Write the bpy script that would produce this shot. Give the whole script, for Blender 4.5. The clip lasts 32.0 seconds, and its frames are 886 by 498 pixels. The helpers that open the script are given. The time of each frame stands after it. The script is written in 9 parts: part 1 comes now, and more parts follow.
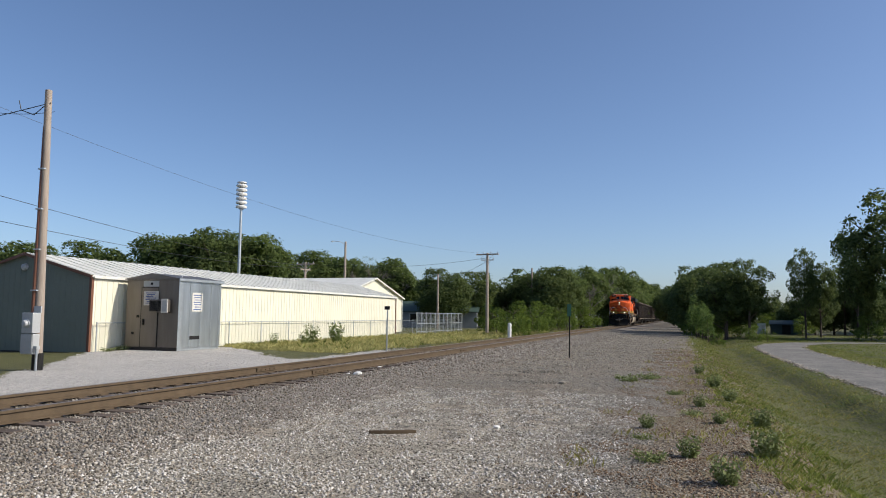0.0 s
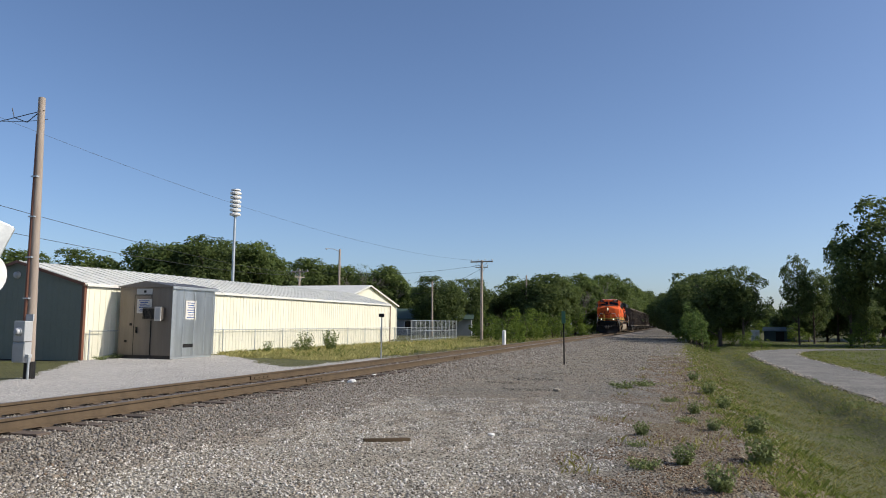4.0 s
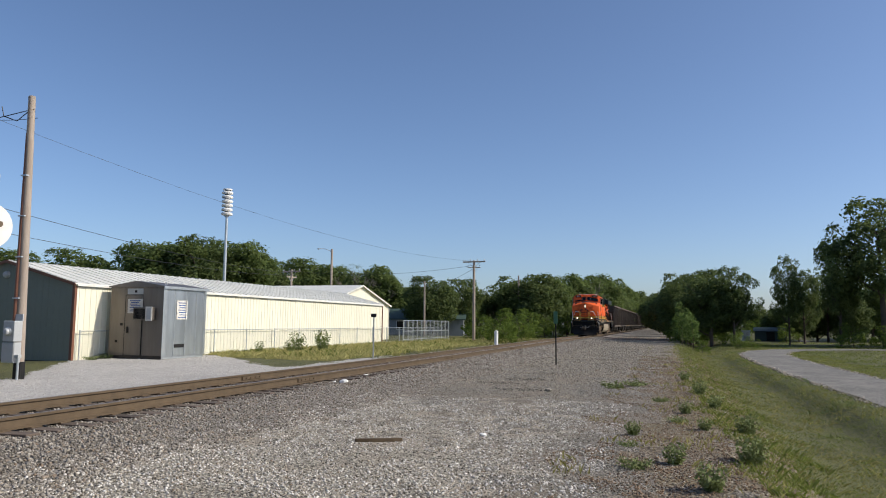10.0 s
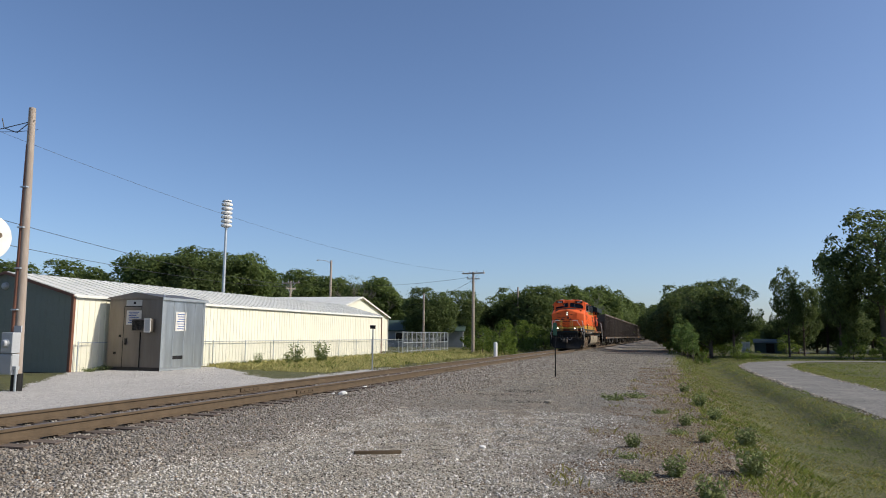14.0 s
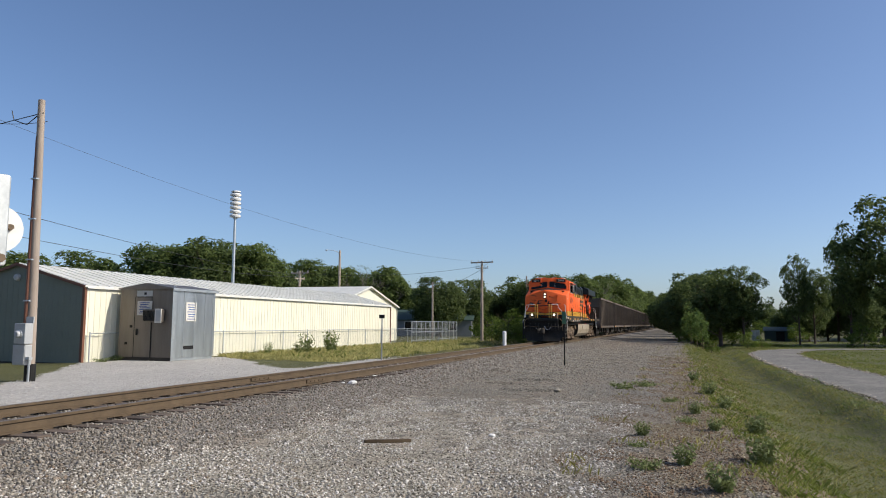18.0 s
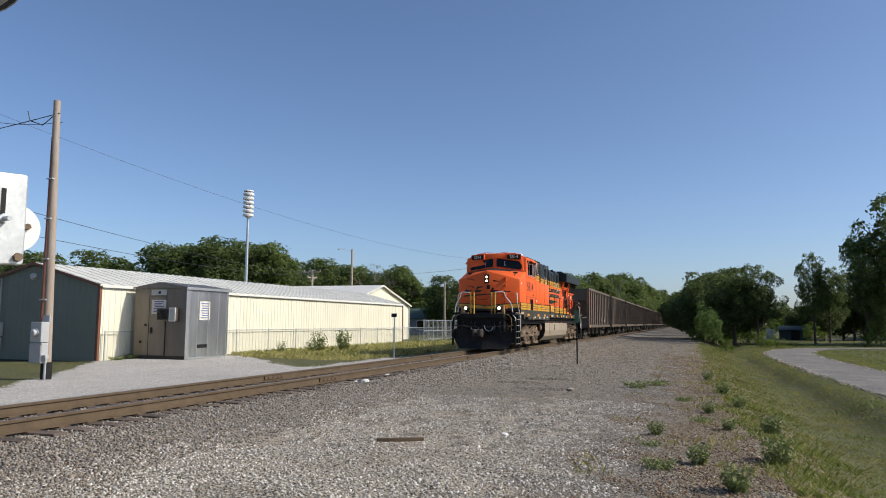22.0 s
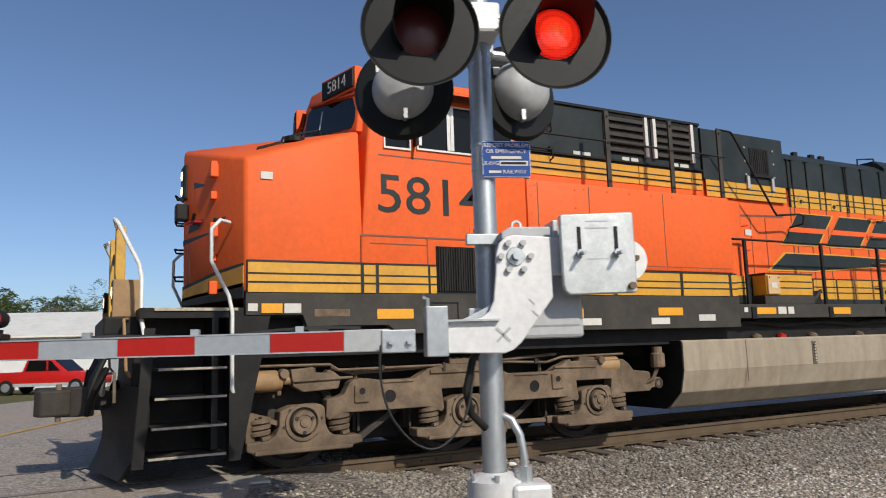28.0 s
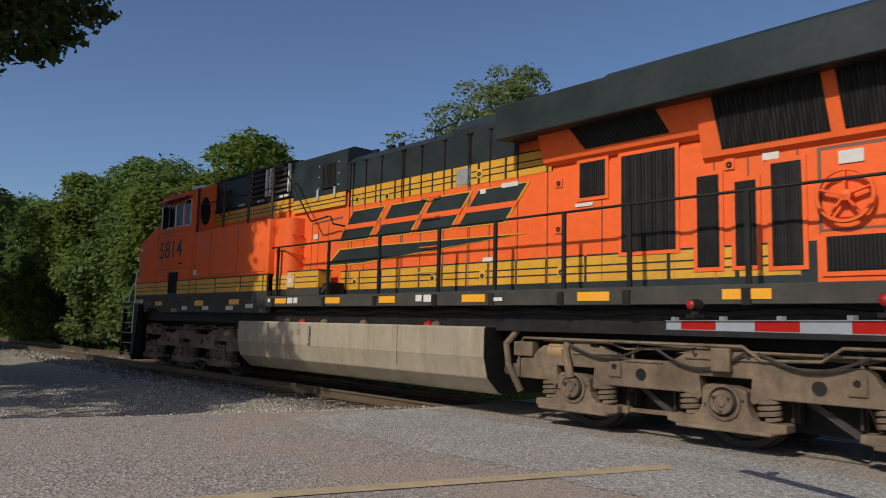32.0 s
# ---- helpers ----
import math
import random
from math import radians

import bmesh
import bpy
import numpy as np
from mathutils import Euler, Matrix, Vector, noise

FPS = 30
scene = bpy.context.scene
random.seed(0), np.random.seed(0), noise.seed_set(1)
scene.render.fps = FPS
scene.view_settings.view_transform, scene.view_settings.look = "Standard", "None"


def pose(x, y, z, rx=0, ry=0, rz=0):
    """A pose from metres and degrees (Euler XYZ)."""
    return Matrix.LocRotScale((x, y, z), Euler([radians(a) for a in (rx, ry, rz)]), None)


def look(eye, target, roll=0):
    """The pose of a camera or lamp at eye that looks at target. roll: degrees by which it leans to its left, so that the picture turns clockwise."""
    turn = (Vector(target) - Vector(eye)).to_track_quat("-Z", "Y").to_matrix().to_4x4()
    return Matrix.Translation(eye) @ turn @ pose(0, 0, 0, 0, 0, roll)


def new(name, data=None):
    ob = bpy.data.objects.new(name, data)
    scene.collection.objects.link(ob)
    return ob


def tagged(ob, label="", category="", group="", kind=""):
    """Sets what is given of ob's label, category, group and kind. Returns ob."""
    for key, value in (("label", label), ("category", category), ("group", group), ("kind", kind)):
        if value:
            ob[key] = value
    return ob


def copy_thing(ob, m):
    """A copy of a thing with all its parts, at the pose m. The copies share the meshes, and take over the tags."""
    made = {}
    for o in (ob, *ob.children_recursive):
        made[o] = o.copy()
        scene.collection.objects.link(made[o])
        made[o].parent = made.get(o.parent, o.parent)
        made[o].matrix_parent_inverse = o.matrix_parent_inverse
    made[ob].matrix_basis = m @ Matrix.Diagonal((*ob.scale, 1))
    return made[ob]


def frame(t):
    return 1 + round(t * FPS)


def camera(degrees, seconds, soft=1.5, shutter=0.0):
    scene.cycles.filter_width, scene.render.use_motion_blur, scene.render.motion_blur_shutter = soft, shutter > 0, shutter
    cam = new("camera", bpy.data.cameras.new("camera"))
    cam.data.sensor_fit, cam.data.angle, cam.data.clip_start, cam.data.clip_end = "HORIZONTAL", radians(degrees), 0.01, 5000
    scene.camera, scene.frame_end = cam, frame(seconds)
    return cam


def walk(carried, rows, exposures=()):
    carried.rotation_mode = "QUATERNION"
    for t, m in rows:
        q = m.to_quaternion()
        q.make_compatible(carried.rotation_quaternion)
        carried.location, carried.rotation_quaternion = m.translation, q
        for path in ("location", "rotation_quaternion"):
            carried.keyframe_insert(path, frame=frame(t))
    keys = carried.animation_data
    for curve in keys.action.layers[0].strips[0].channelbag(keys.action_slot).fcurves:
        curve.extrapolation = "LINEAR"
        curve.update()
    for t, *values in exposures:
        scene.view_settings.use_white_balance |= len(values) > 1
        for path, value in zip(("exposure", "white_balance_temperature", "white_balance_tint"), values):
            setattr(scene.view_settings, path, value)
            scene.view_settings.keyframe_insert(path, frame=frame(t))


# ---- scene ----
# ---------------------------------------------------------------- camera
RAIL_Z = -0.05
TRACK_X = -8.985
CAMERA_HEIGHT = 1.245
REACH = 0.273  # the camera is held this far before the turning body
PATH = [  # seconds, yaw, pitch, roll, sway along x and y
    (0, 18.34, 5.24, -0.61), (0.5, 18.21, 5.39, -0.83), (1, 18.18, 5.59, -0.69), (1.5, 18.17, 5.60, -0.31), (2, 18.12, 5.71, -0.07),
    (2.5, 18.12, 5.79, -0.18), (3, 18.11, 5.81, -0.30), (3.5, 17.99, 5.79, -0.45), (5.5, 17.69, 6.07, -0.40), (6, 17.65, 6.12, -0.39),
    (6.5, 17.59, 6.15, -0.56), (7, 17.49, 6.22, -0.42), (7.5, 17.37, 6.27, -0.39), (8, 17.28, 6.26, -0.42), (8.5, 17.33, 6.20, -0.19),
    (9, 17.31, 6.11, -0.30), (9.5, 17.37, 5.85, -0.23), (10, 17.29, 5.84, -0.52), (10.5, 17.23, 5.79, -0.58), (11, 17.18, 5.74, -0.20),
    (11.5, 17.21, 5.77, -0.29), (12, 17.25, 5.84, -0.60), (12.5, 17.18, 6.12, -0.86), (13, 17.28, 6.41, -0.44),
    (13.5, 17.24, 6.69, -0.38), (14, 17.23, 6.75, -0.52), (14.5, 17.25, 6.74, -0.47), (16.5, 17.36, 6.35, -0.08),
    (17, 17.70, 6.05, -0.07), (17.5, 17.88, 5.87, -0.16), (18, 17.93, 5.90, -0.30), (18.5, 18.02, 5.98, -0.30),
    (19, 18.21, 6.02, -0.11), (19.5, 18.31, 5.92, -0.08), (20, 18.45, 5.84, 0.29), (20.5, 18.49, 5.82, 0.14), (21, 18.56, 5.95, 0.00),
    (21.5, 18.72, 5.90, -0.09), (22, 18.89, 5.80, -0.32), (22.5, 18.95, 5.69, -0.25), (23, 19.15, 5.71, -0.15),
    (23.5, 19.27, 5.84, 0.04), (24, 19.46, 6.08, 0.11), (24.5, 19.70, 6.41, 0.14), (26.5, 34.34, 7.30, 1.41, 0.110, -0.046), (27, 42.79, 7.27, 1.04, 0.121, -0.042),
    (27.5, 51.30, 7.27, 1.26, 0.110, -0.033), (28, 62.39, 7.75, 1.71, 0.075, 0.018), (28.5, 76.37, 8.12, 0.93, 0.019, 0.080),
    (29, 88.92, 8.24, 0.82, -0.009, 0.130), (29.5, 103.54, 8.15, -0.06, 0.002, 0.133), (30, 114.64, 7.67, -0.58, -0.016, 0.158),
    (30.5, 123.29, 7.16, -0.71, -0.017, 0.126), (31, 129.19, 6.58, -0.07, -0.032, 0.066), (31.5, 134.06, 6.17, -0.13, -0.038, 0.041),
    (32, 137.15, 6.04, -1.37, -0.072, 0.012),
]
TRAIN = [(0, 109.50), (1, 107.44), (2, 105.15), (3, 102.67), (4, 100.01), (5, 97.21), (6, 94.27), (7, 91.21), (8, 88.03), (9, 84.73), (10, 81.31), (11, 77.76), (12, 74.09), (13, 70.29), (14, 66.35), (15, 62.28), (16, 58.07), (17, 53.72), (18, 49.24), (19, 44.62), (20, 39.88), (21, 35.00), (22, 30.02), (23, 24.92), (24, 19.63), (25, 14.28), (26.5, 6.23), (27, 3.50), (27.5, 0.78), (28, -1.95), (28.5, -4.70), (29, -7.51), (29.5, -10.32), (30, -13.14), (30.5, -15.99), (31, -18.84), (31.5, -21.70), (32, -24.58)]  # seconds, metres along the track


def carried_at(yaw, pitch, roll, sway_x=0.0, sway_y=0.0):
    """The camera's pose, held before a body that turns on the spot."""
    a, b = radians(yaw), radians(61.85)
    return pose(REACH * (math.sin(b) - math.sin(a)) + sway_x, REACH * (math.cos(a) - math.cos(b)) + sway_y, CAMERA_HEIGHT, 90 + pitch, roll, yaw)
cam = camera(63.14, 32.0, soft=1.0, shutter=0.12)
walk(cam, [(t, carried_at(*held)) for t, *held in PATH],
     exposures=[(0, 0.20), (24.5, 0.22), (26.5, 0.34), (27, 0.20), (28, -0.08), (28.5, -0.30), (29, -0.54), (30, -0.53), (31, -0.40), (32, -0.30)])

# ---------------------------------------------------------------- sky and sun
SUN_FROM = Vector((4.2, 0.66, 3.12)).normalized()
sky_world = bpy.data.worlds.new("sky")
scene.world = sky_world
sky_world.use_nodes = True
wn = sky_world.node_tree.nodes
wl = sky_world.node_tree.links
wn.clear()
sky_tex = wn.new("ShaderNodeTexSky")
sky_tex.sky_type = "NISHITA"
sky_tex.sun_disc = False
sky_tex.sun_elevation = math.asin(SUN_FROM.z)
sky_tex.sun_rotation = math.atan2(SUN_FROM.x, SUN_FROM.y)
sky_tex.air_density = 0.8
sky_tex.dust_density = 1.1
sky_tex.ozone_density = 5.0
wbg = wn.new("ShaderNodeBackground")
wbg.inputs["Strength"].default_value = 0.125
wout = wn.new("ShaderNodeOutputWorld")
wtint = wn.new("ShaderNodeMix")
wtint.data_type, wtint.blend_type = "RGBA", "MULTIPLY"
wtint.inputs[0].default_value = 1.0
wtint.inputs[7].default_value = (1.05, 1.0, 0.985, 1)
wl.new(sky_tex.outputs[0], wtint.inputs[6])
wl.new(wtint.outputs[2], wbg.inputs[0])
wl.new(wbg.outputs[0], wout.inputs[0])
sun_data = bpy.data.lights.new("sun", "SUN")
sun_data.energy = 4.0
sun_data.angle = radians(0.53)
sun_data.color = (1.0, 0.925, 0.80)
sun = new("sun", sun_data)
sun.matrix_world = look(SUN_FROM * 50, (0, 0, 0))


# ---------------------------------------------------------------- materials
def nodes_of(name):
    m = bpy.data.materials.new(name)
    m.use_nodes = True
    return m, m.node_tree.nodes, m.node_tree.links, m.node_tree.nodes["Principled BSDF"]


def noise_node(n, l, vec, scale, detail=4, rough=0.6):
    t = n.new("ShaderNodeTexNoise")
    t.inputs["Scale"].default_value = scale
    t.inputs["Detail"].default_value = detail
    t.inputs["Roughness"].default_value = rough
    l.new(vec, t.inputs["Vector"])
    return t


def ramp(n, l, fac, stops):
    r = n.new("ShaderNodeValToRGB")
    e = r.color_ramp.elements
    e[0].position, e[0].color = stops[0][0], (*stops[0][1], 1)
    e[1].position, e[1].color = stops[-1][0], (*stops[-1][1], 1)
    for p, c in stops[1:-1]:
        q = e.new(p)
        q.color = (*c, 1)
    l.new(fac, r.inputs[0])
    return r


def mixed(n, l, fac, a, b, mode="MIX"):
    x = n.new("ShaderNodeMix")
    x.data_type, x.blend_type = "RGBA", mode
    for sock, val in ((x.inputs[0], fac), (x.inputs[6], a), (x.inputs[7], b)):
        if isinstance(val, (int, float)):
            sock.default_value = val
        elif isinstance(val, tuple):
            sock.default_value = (*val, 1)
        else:
            l.new(val, sock)
    return x.outputs[2]


def bumped(n, l, p, height, strength, dist=0.01):
    b = n.new("ShaderNodeBump")
    b.inputs["Strength"].default_value = strength
    b.inputs["Distance"].default_value = dist
    l.new(height, b.inputs["Height"])
    l.new(b.outputs[0], p.inputs["Normal"])


def paint(name, col, rough=0.45, metal=0.0, var=0.12, scale=1.5, grain=25.0, bump=0.05, dirt=None, dirt_amt=0.3, streak=False, spread=0.0, spec=0.5):
    """Painted, bare or cast surface: two scales of variation, optional dirt of its own shape."""
    m, n, l, p = nodes_of(name)
    tc = n.new("ShaderNodeTexCoord")
    vec = tc.outputs["Object"]
    if streak:
        mp = n.new("ShaderNodeMapping")
        mp.inputs["Scale"].default_value = (1, 1, 0.15)
        l.new(vec, mp.inputs["Vector"])
        svec = mp.outputs[0]
    else:
        svec = vec
    big = noise_node(n, l, svec, scale, 5, 0.65)
    fine = noise_node(n, l, vec, grain, 4, 0.6)
    lo = tuple(c * (1 - var) for c in col)
    hi = tuple(min(1, c * (1 + var)) for c in col)
    c1 = ramp(n, l, big.outputs[0], [(0.3, lo), (0.7, hi)]).outputs[0]
    c2 = ramp(n, l, fine.outputs[0], [(0.3, (0.86, 0.86, 0.86)), (0.7, (1.0, 1.0, 1.0))]).outputs[0]
    c = mixed(n, l, 1.0, c1, c2, "MULTIPLY")
    if dirt:
        d = noise_node(n, l, svec, scale * 2.3, 6, 0.7)
        f = ramp(n, l, d.outputs[0], [(0.45, (0, 0, 0)), (0.75, (dirt_amt,) * 3)]).outputs[0]
        c = mixed(n, l, f, c, dirt)
    if spread:
        oi = n.new("ShaderNodeObjectInfo")
        hsv = n.new("ShaderNodeHueSaturation")
        ma = n.new("ShaderNodeMapRange")
        ma.inputs["To Min"].default_value, ma.inputs["To Max"].default_value = 1 - spread, 1 + spread
        l.new(oi.outputs["Random"], ma.inputs[0])
        l.new(ma.outputs[0], hsv.inputs["Value"])
        l.new(c, hsv.inputs["Color"])
        c = hsv.outputs[0]
    l.new(c, p.inputs["Base Color"])
    rr = n.new("ShaderNodeMapRange")
    rr.inputs["To Min"].default_value, rr.inputs["To Max"].default_value = max(0.02, rough - 0.1), min(1, rough + 0.12)
    l.new(fine.outputs[0], rr.inputs[0])
    l.new(rr.outputs[0], p.inputs["Roughness"])
    p.inputs["Metallic"].default_value = metal
    p.inputs["Specular IOR Level"].default_value = spec
    if bump:
        bumped(n, l, p, fine.outputs[0], bump)
    return m


def leafy(name, lo, hi, rough=0.7, thin=0.55):
    """Leaves: colour varies leaf by leaf, some light passes through."""
    m, n, l, p = nodes_of(name)
    g = n.new("ShaderNodeNewGeometry")
    tc = n.new("ShaderNodeTexCoord")
    nz = noise_node(n, l, tc.outputs["Object"], 0.6, 3)
    a = n.new("ShaderNodeMath")
    a.operation = "ADD"
    l.new(g.outputs["Random Per Island"], a.inputs[0])
    l.new(nz.outputs[0], a.inputs[1])
    b = n.new("ShaderNodeMath")
    b.operation = "MULTIPLY"
    b.inputs[1].default_value = 0.55
    l.new(a.outputs[0], b.inputs[0])
    c = ramp(n, l, b.outputs[0], [(0.15, lo), (0.85, hi)]).outputs[0]
    l.new(c, p.inputs["Base Color"])
    p.inputs["Roughness"].default_value = rough
    p.inputs["Specular IOR Level"].default_value = 0.25
    tr = n.new("ShaderNodeBsdfTranslucent")
    l.new(c, tr.inputs[0])
    mx = n.new("ShaderNodeMixShader")
    mx.inputs[0].default_value = thin
    out = n["Material Output"]
    l.new(p.outputs[0], mx.inputs[1])
    l.new(tr.outputs[0], mx.inputs[2])
    l.new(mx.outputs[0], out.inputs[0])
    return m


def glow(name, col, strength, rough=0.3):
    m, n, l, p = nodes_of(name)
    p.inputs["Base Color"].default_value = (*col, 1)
    p.inputs["Roughness"].default_value = rough
    p.inputs["Emission Color"].default_value = (*col, 1)
    p.inputs["Emission Strength"].default_value = strength
    return m


def glassy(name, col, rough=0.04, spec=0.6):
    m, n, l, p = nodes_of(name)
    p.inputs["Base Color"].default_value = (*col, 1)
    p.inputs["Roughness"].default_value = rough
    p.inputs["Specular IOR Level"].default_value = spec
    return m


def stony(name, cols, scale, rough=0.9, bump=0.6, dist=0.02, patch=None, patch_scale=0.3):
    """Gravel, ballast or asphalt: a cell pattern for stones, noise for patches."""
    m, n, l, p = nodes_of(name)
    tc = n.new("ShaderNodeTexCoord")
    vec = tc.outputs["Object"]
    vo = n.new("ShaderNodeTexVoronoi")
    vo.inputs["Scale"].default_value = scale
    l.new(vec, vo.inputs["Vector"])
    sep = n.new("ShaderNodeSeparateColor")
    l.new(vo.outputs["Color"], sep.inputs[0])
    c = ramp(n, l, sep.outputs[0], [(i / (len(cols) - 1), k) for i, k in enumerate(cols)]).outputs[0]
    big = noise_node(n, l, vec, patch_scale, 6, 0.65)
    if patch:
        f = ramp(n, l, big.outputs[0], [(0.45, (0, 0, 0)), (0.62, (0.75, 0.75, 0.75))]).outputs[0]
        c = mixed(n, l, f, c, patch)
    sh = ramp(n, l, big.outputs[0], [(0.3, (0.78, 0.78, 0.78)), (0.7, (1, 1, 1))]).outputs[0]
    c = mixed(n, l, 1.0, c, sh, "MULTIPLY")
    fine = noise_node(n, l, vec, scale * 4, 3)
    fr = ramp(n, l, fine.outputs[0], [(0.3, (0.75, 0.75, 0.75)), (0.7, (1, 1, 1))]).outputs[0]
    c = mixed(n, l, 1.0, c, fr, "MULTIPLY")
    l.new(c, p.inputs["Base Color"])
    p.inputs["Roughness"].default_value = rough
    bumped(n, l, p, vo.outputs["Distance"], bump, dist)
    return m


def stones(name, cols, rough=0.9):
    """Loose stones: one grey per stone."""
    m, n, l, p = nodes_of(name)
    g = n.new("ShaderNodeNewGeometry")
    tc = n.new("ShaderNodeTexCoord")
    c = ramp(n, l, g.outputs["Random Per Island"], [(i / (len(cols) - 1), k) for i, k in enumerate(cols)]).outputs[0]
    nz = noise_node(n, l, tc.outputs["Object"], 60, 3)
    sh = ramp(n, l, nz.outputs[0], [(0.3, (0.7, 0.7, 0.7)), (0.7, (1, 1, 1))]).outputs[0]
    l.new(mixed(n, l, 1.0, c, sh, "MULTIPLY"), p.inputs["Base Color"])
    p.inputs["Roughness"].default_value = rough
    return m


def ribbed(name, lo, hi):
    """Dark metal with fine upright ribs."""
    m, n, l, p = nodes_of(name)
    tc = n.new("ShaderNodeTexCoord")
    w = n.new("ShaderNodeTexWave")
    w.bands_direction = "Y"
    w.inputs["Scale"].default_value = 8.0
    w.inputs["Distortion"].default_value = 0.3
    l.new(tc.outputs["Object"], w.inputs["Vector"])
    nz = noise_node(n, l, tc.outputs["Object"], 3, 4)
    c = mixed(n, l, 1.0, ramp(n, l, w.outputs[1], [(0.2, lo), (0.9, hi)]).outputs[0], ramp(n, l, nz.outputs[0], [(0.3, (0.6, 0.6, 0.6)), (0.7, (1, 1, 1))]).outputs[0], "MULTIPLY")
    l.new(c, p.inputs["Base Color"])
    p.inputs["Roughness"].default_value = 0.6
    p.inputs["Specular IOR Level"].default_value = 0.15
    bumped(n, l, p, w.outputs[1], 0.6, 0.01)
    return m


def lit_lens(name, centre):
    """A red signal lens, the bulb's hot spot painted in, brightest in the middle, with a prism pattern."""
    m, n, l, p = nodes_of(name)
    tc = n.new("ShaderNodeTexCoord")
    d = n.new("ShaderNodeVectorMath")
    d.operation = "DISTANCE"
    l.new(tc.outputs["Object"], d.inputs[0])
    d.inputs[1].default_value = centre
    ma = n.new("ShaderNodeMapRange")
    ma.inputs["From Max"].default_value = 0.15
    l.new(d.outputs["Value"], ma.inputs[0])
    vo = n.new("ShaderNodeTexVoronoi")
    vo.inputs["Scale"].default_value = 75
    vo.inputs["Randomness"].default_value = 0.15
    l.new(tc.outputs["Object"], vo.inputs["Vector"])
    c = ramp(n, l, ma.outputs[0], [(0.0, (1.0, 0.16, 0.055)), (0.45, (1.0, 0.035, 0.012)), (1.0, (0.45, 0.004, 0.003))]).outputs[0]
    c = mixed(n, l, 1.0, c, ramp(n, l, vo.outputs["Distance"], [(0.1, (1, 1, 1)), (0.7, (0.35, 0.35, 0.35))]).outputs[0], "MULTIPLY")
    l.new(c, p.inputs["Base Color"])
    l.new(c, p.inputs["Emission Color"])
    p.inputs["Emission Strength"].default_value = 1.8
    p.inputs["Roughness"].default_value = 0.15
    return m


ORANGE = paint("orange_paint", (0.82, 0.126, 0.024), 0.58, var=0.06, scale=0.7, grain=14, bump=0.02, dirt=(0.50, 0.13, 0.045), dirt_amt=0.3, streak=True, spec=0.25)
SILL = paint("dusty_dark_sill", (0.050, 0.046, 0.040), 0.6, var=0.2, scale=1.4, grain=16, bump=0.03, dirt=(0.085, 0.074, 0.060), dirt_amt=0.6, spec=0.2)
YELLOW = paint("yellow_paint", (0.66, 0.33, 0.025), 0.45, var=0.08, scale=1.2, grain=18, bump=0.02, dirt=(0.3, 0.17, 0.05), dirt_amt=0.35)
DARK_GREEN = paint("dark_green_paint", (0.021, 0.029, 0.030), 0.45, var=0.25, scale=0.8, grain=12, bump=0.03, dirt=(0.050, 0.055, 0.056), dirt_amt=0.45, spec=0.22)
BLACK = paint("black_paint", (0.014, 0.014, 0.014), 0.55, var=0.3, scale=2, grain=16, bump=0.06, dirt=(0.045, 0.038, 0.03), dirt_amt=0.4, spec=0.2)
GRIME = paint("brown_grimy_steel", (0.172, 0.126, 0.086), 0.85, var=0.4, scale=2.2, grain=22, bump=0.15, dirt=(0.075, 0.056, 0.040), dirt_amt=0.8, spec=0.2)
GRIME_DARK = paint("oily_dark_steel", (0.03, 0.025, 0.021), 0.7, var=0.3, scale=2.5, grain=20, bump=0.12, dirt=(0.09, 0.07, 0.05), dirt_amt=0.4)
TANK = paint("dusty_tank_paint", (0.345, 0.295, 0.22), 0.62, var=0.14, scale=1.4, grain=9, bump=0.03, dirt=(0.17, 0.115, 0.07), dirt_amt=0.65, streak=True, spec=0.3)
WHITE_RAIL = paint("white_handrail_paint", (0.72, 0.72, 0.69), 0.4, var=0.06)
LABEL_WHITE = paint("white_label", (0.62, 0.60, 0.55), 0.6, var=0.1)
REFLECT_AMBER = paint("amber_reflector", (0.80, 0.36, 0.02), 0.35, var=0.05)
ALUMINIUM_EDGE = paint("window_frame_metal", (0.62, 0.61, 0.57), 0.4, 0.4, var=0.06)
CAB_GLASS = glassy("tinted_cab_glass", (0.007, 0.008, 0.008), 0.12, 0.22)
GRILLE = ribbed("dark_louvre", (0.010, 0.0095, 0.009), (0.035, 0.033, 0.030))
LAMP_ON = glow("lit_headlight", (1.0, 0.82, 0.56), 2.2)
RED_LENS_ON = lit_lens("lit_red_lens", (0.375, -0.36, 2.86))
RED_LENS_DIM = glow("faint_red_lamp", (0.30, 0.010, 0.008), 0.06, 0.12)
RED_LENS_OFF = glassy("dark_red_lens", (0.075, 0.006, 0.005), 0.4)
SAND_YELLOW = paint("worn_yellow_rail", (0.62, 0.36, 0.05), 0.5, var=0.15, dirt=(0.2, 0.13, 0.06), dirt_amt=0.5)
TAN_PLATE = paint("tan_cover_plate", (0.60, 0.40, 0.20), 0.6, var=0.1, dirt=(0.35, 0.22, 0.12), dirt_amt=0.4)
TAN_STEEL = paint("tan_worn_steel", (0.36, 0.22, 0.10), 0.65, var=0.2, dirt=(0.1, 0.07, 0.05), dirt_amt=0.5)
GALV = paint("galvanised_steel", (0.52, 0.55, 0.56), 0.42, 0.75, var=0.10, scale=3.0, grain=35, bump=0.03)
ALU_CAST = paint("cast_aluminium", (0.72, 0.72, 0.71), 0.5, 0.25, var=0.05, scale=2, grain=30, bump=0.03)
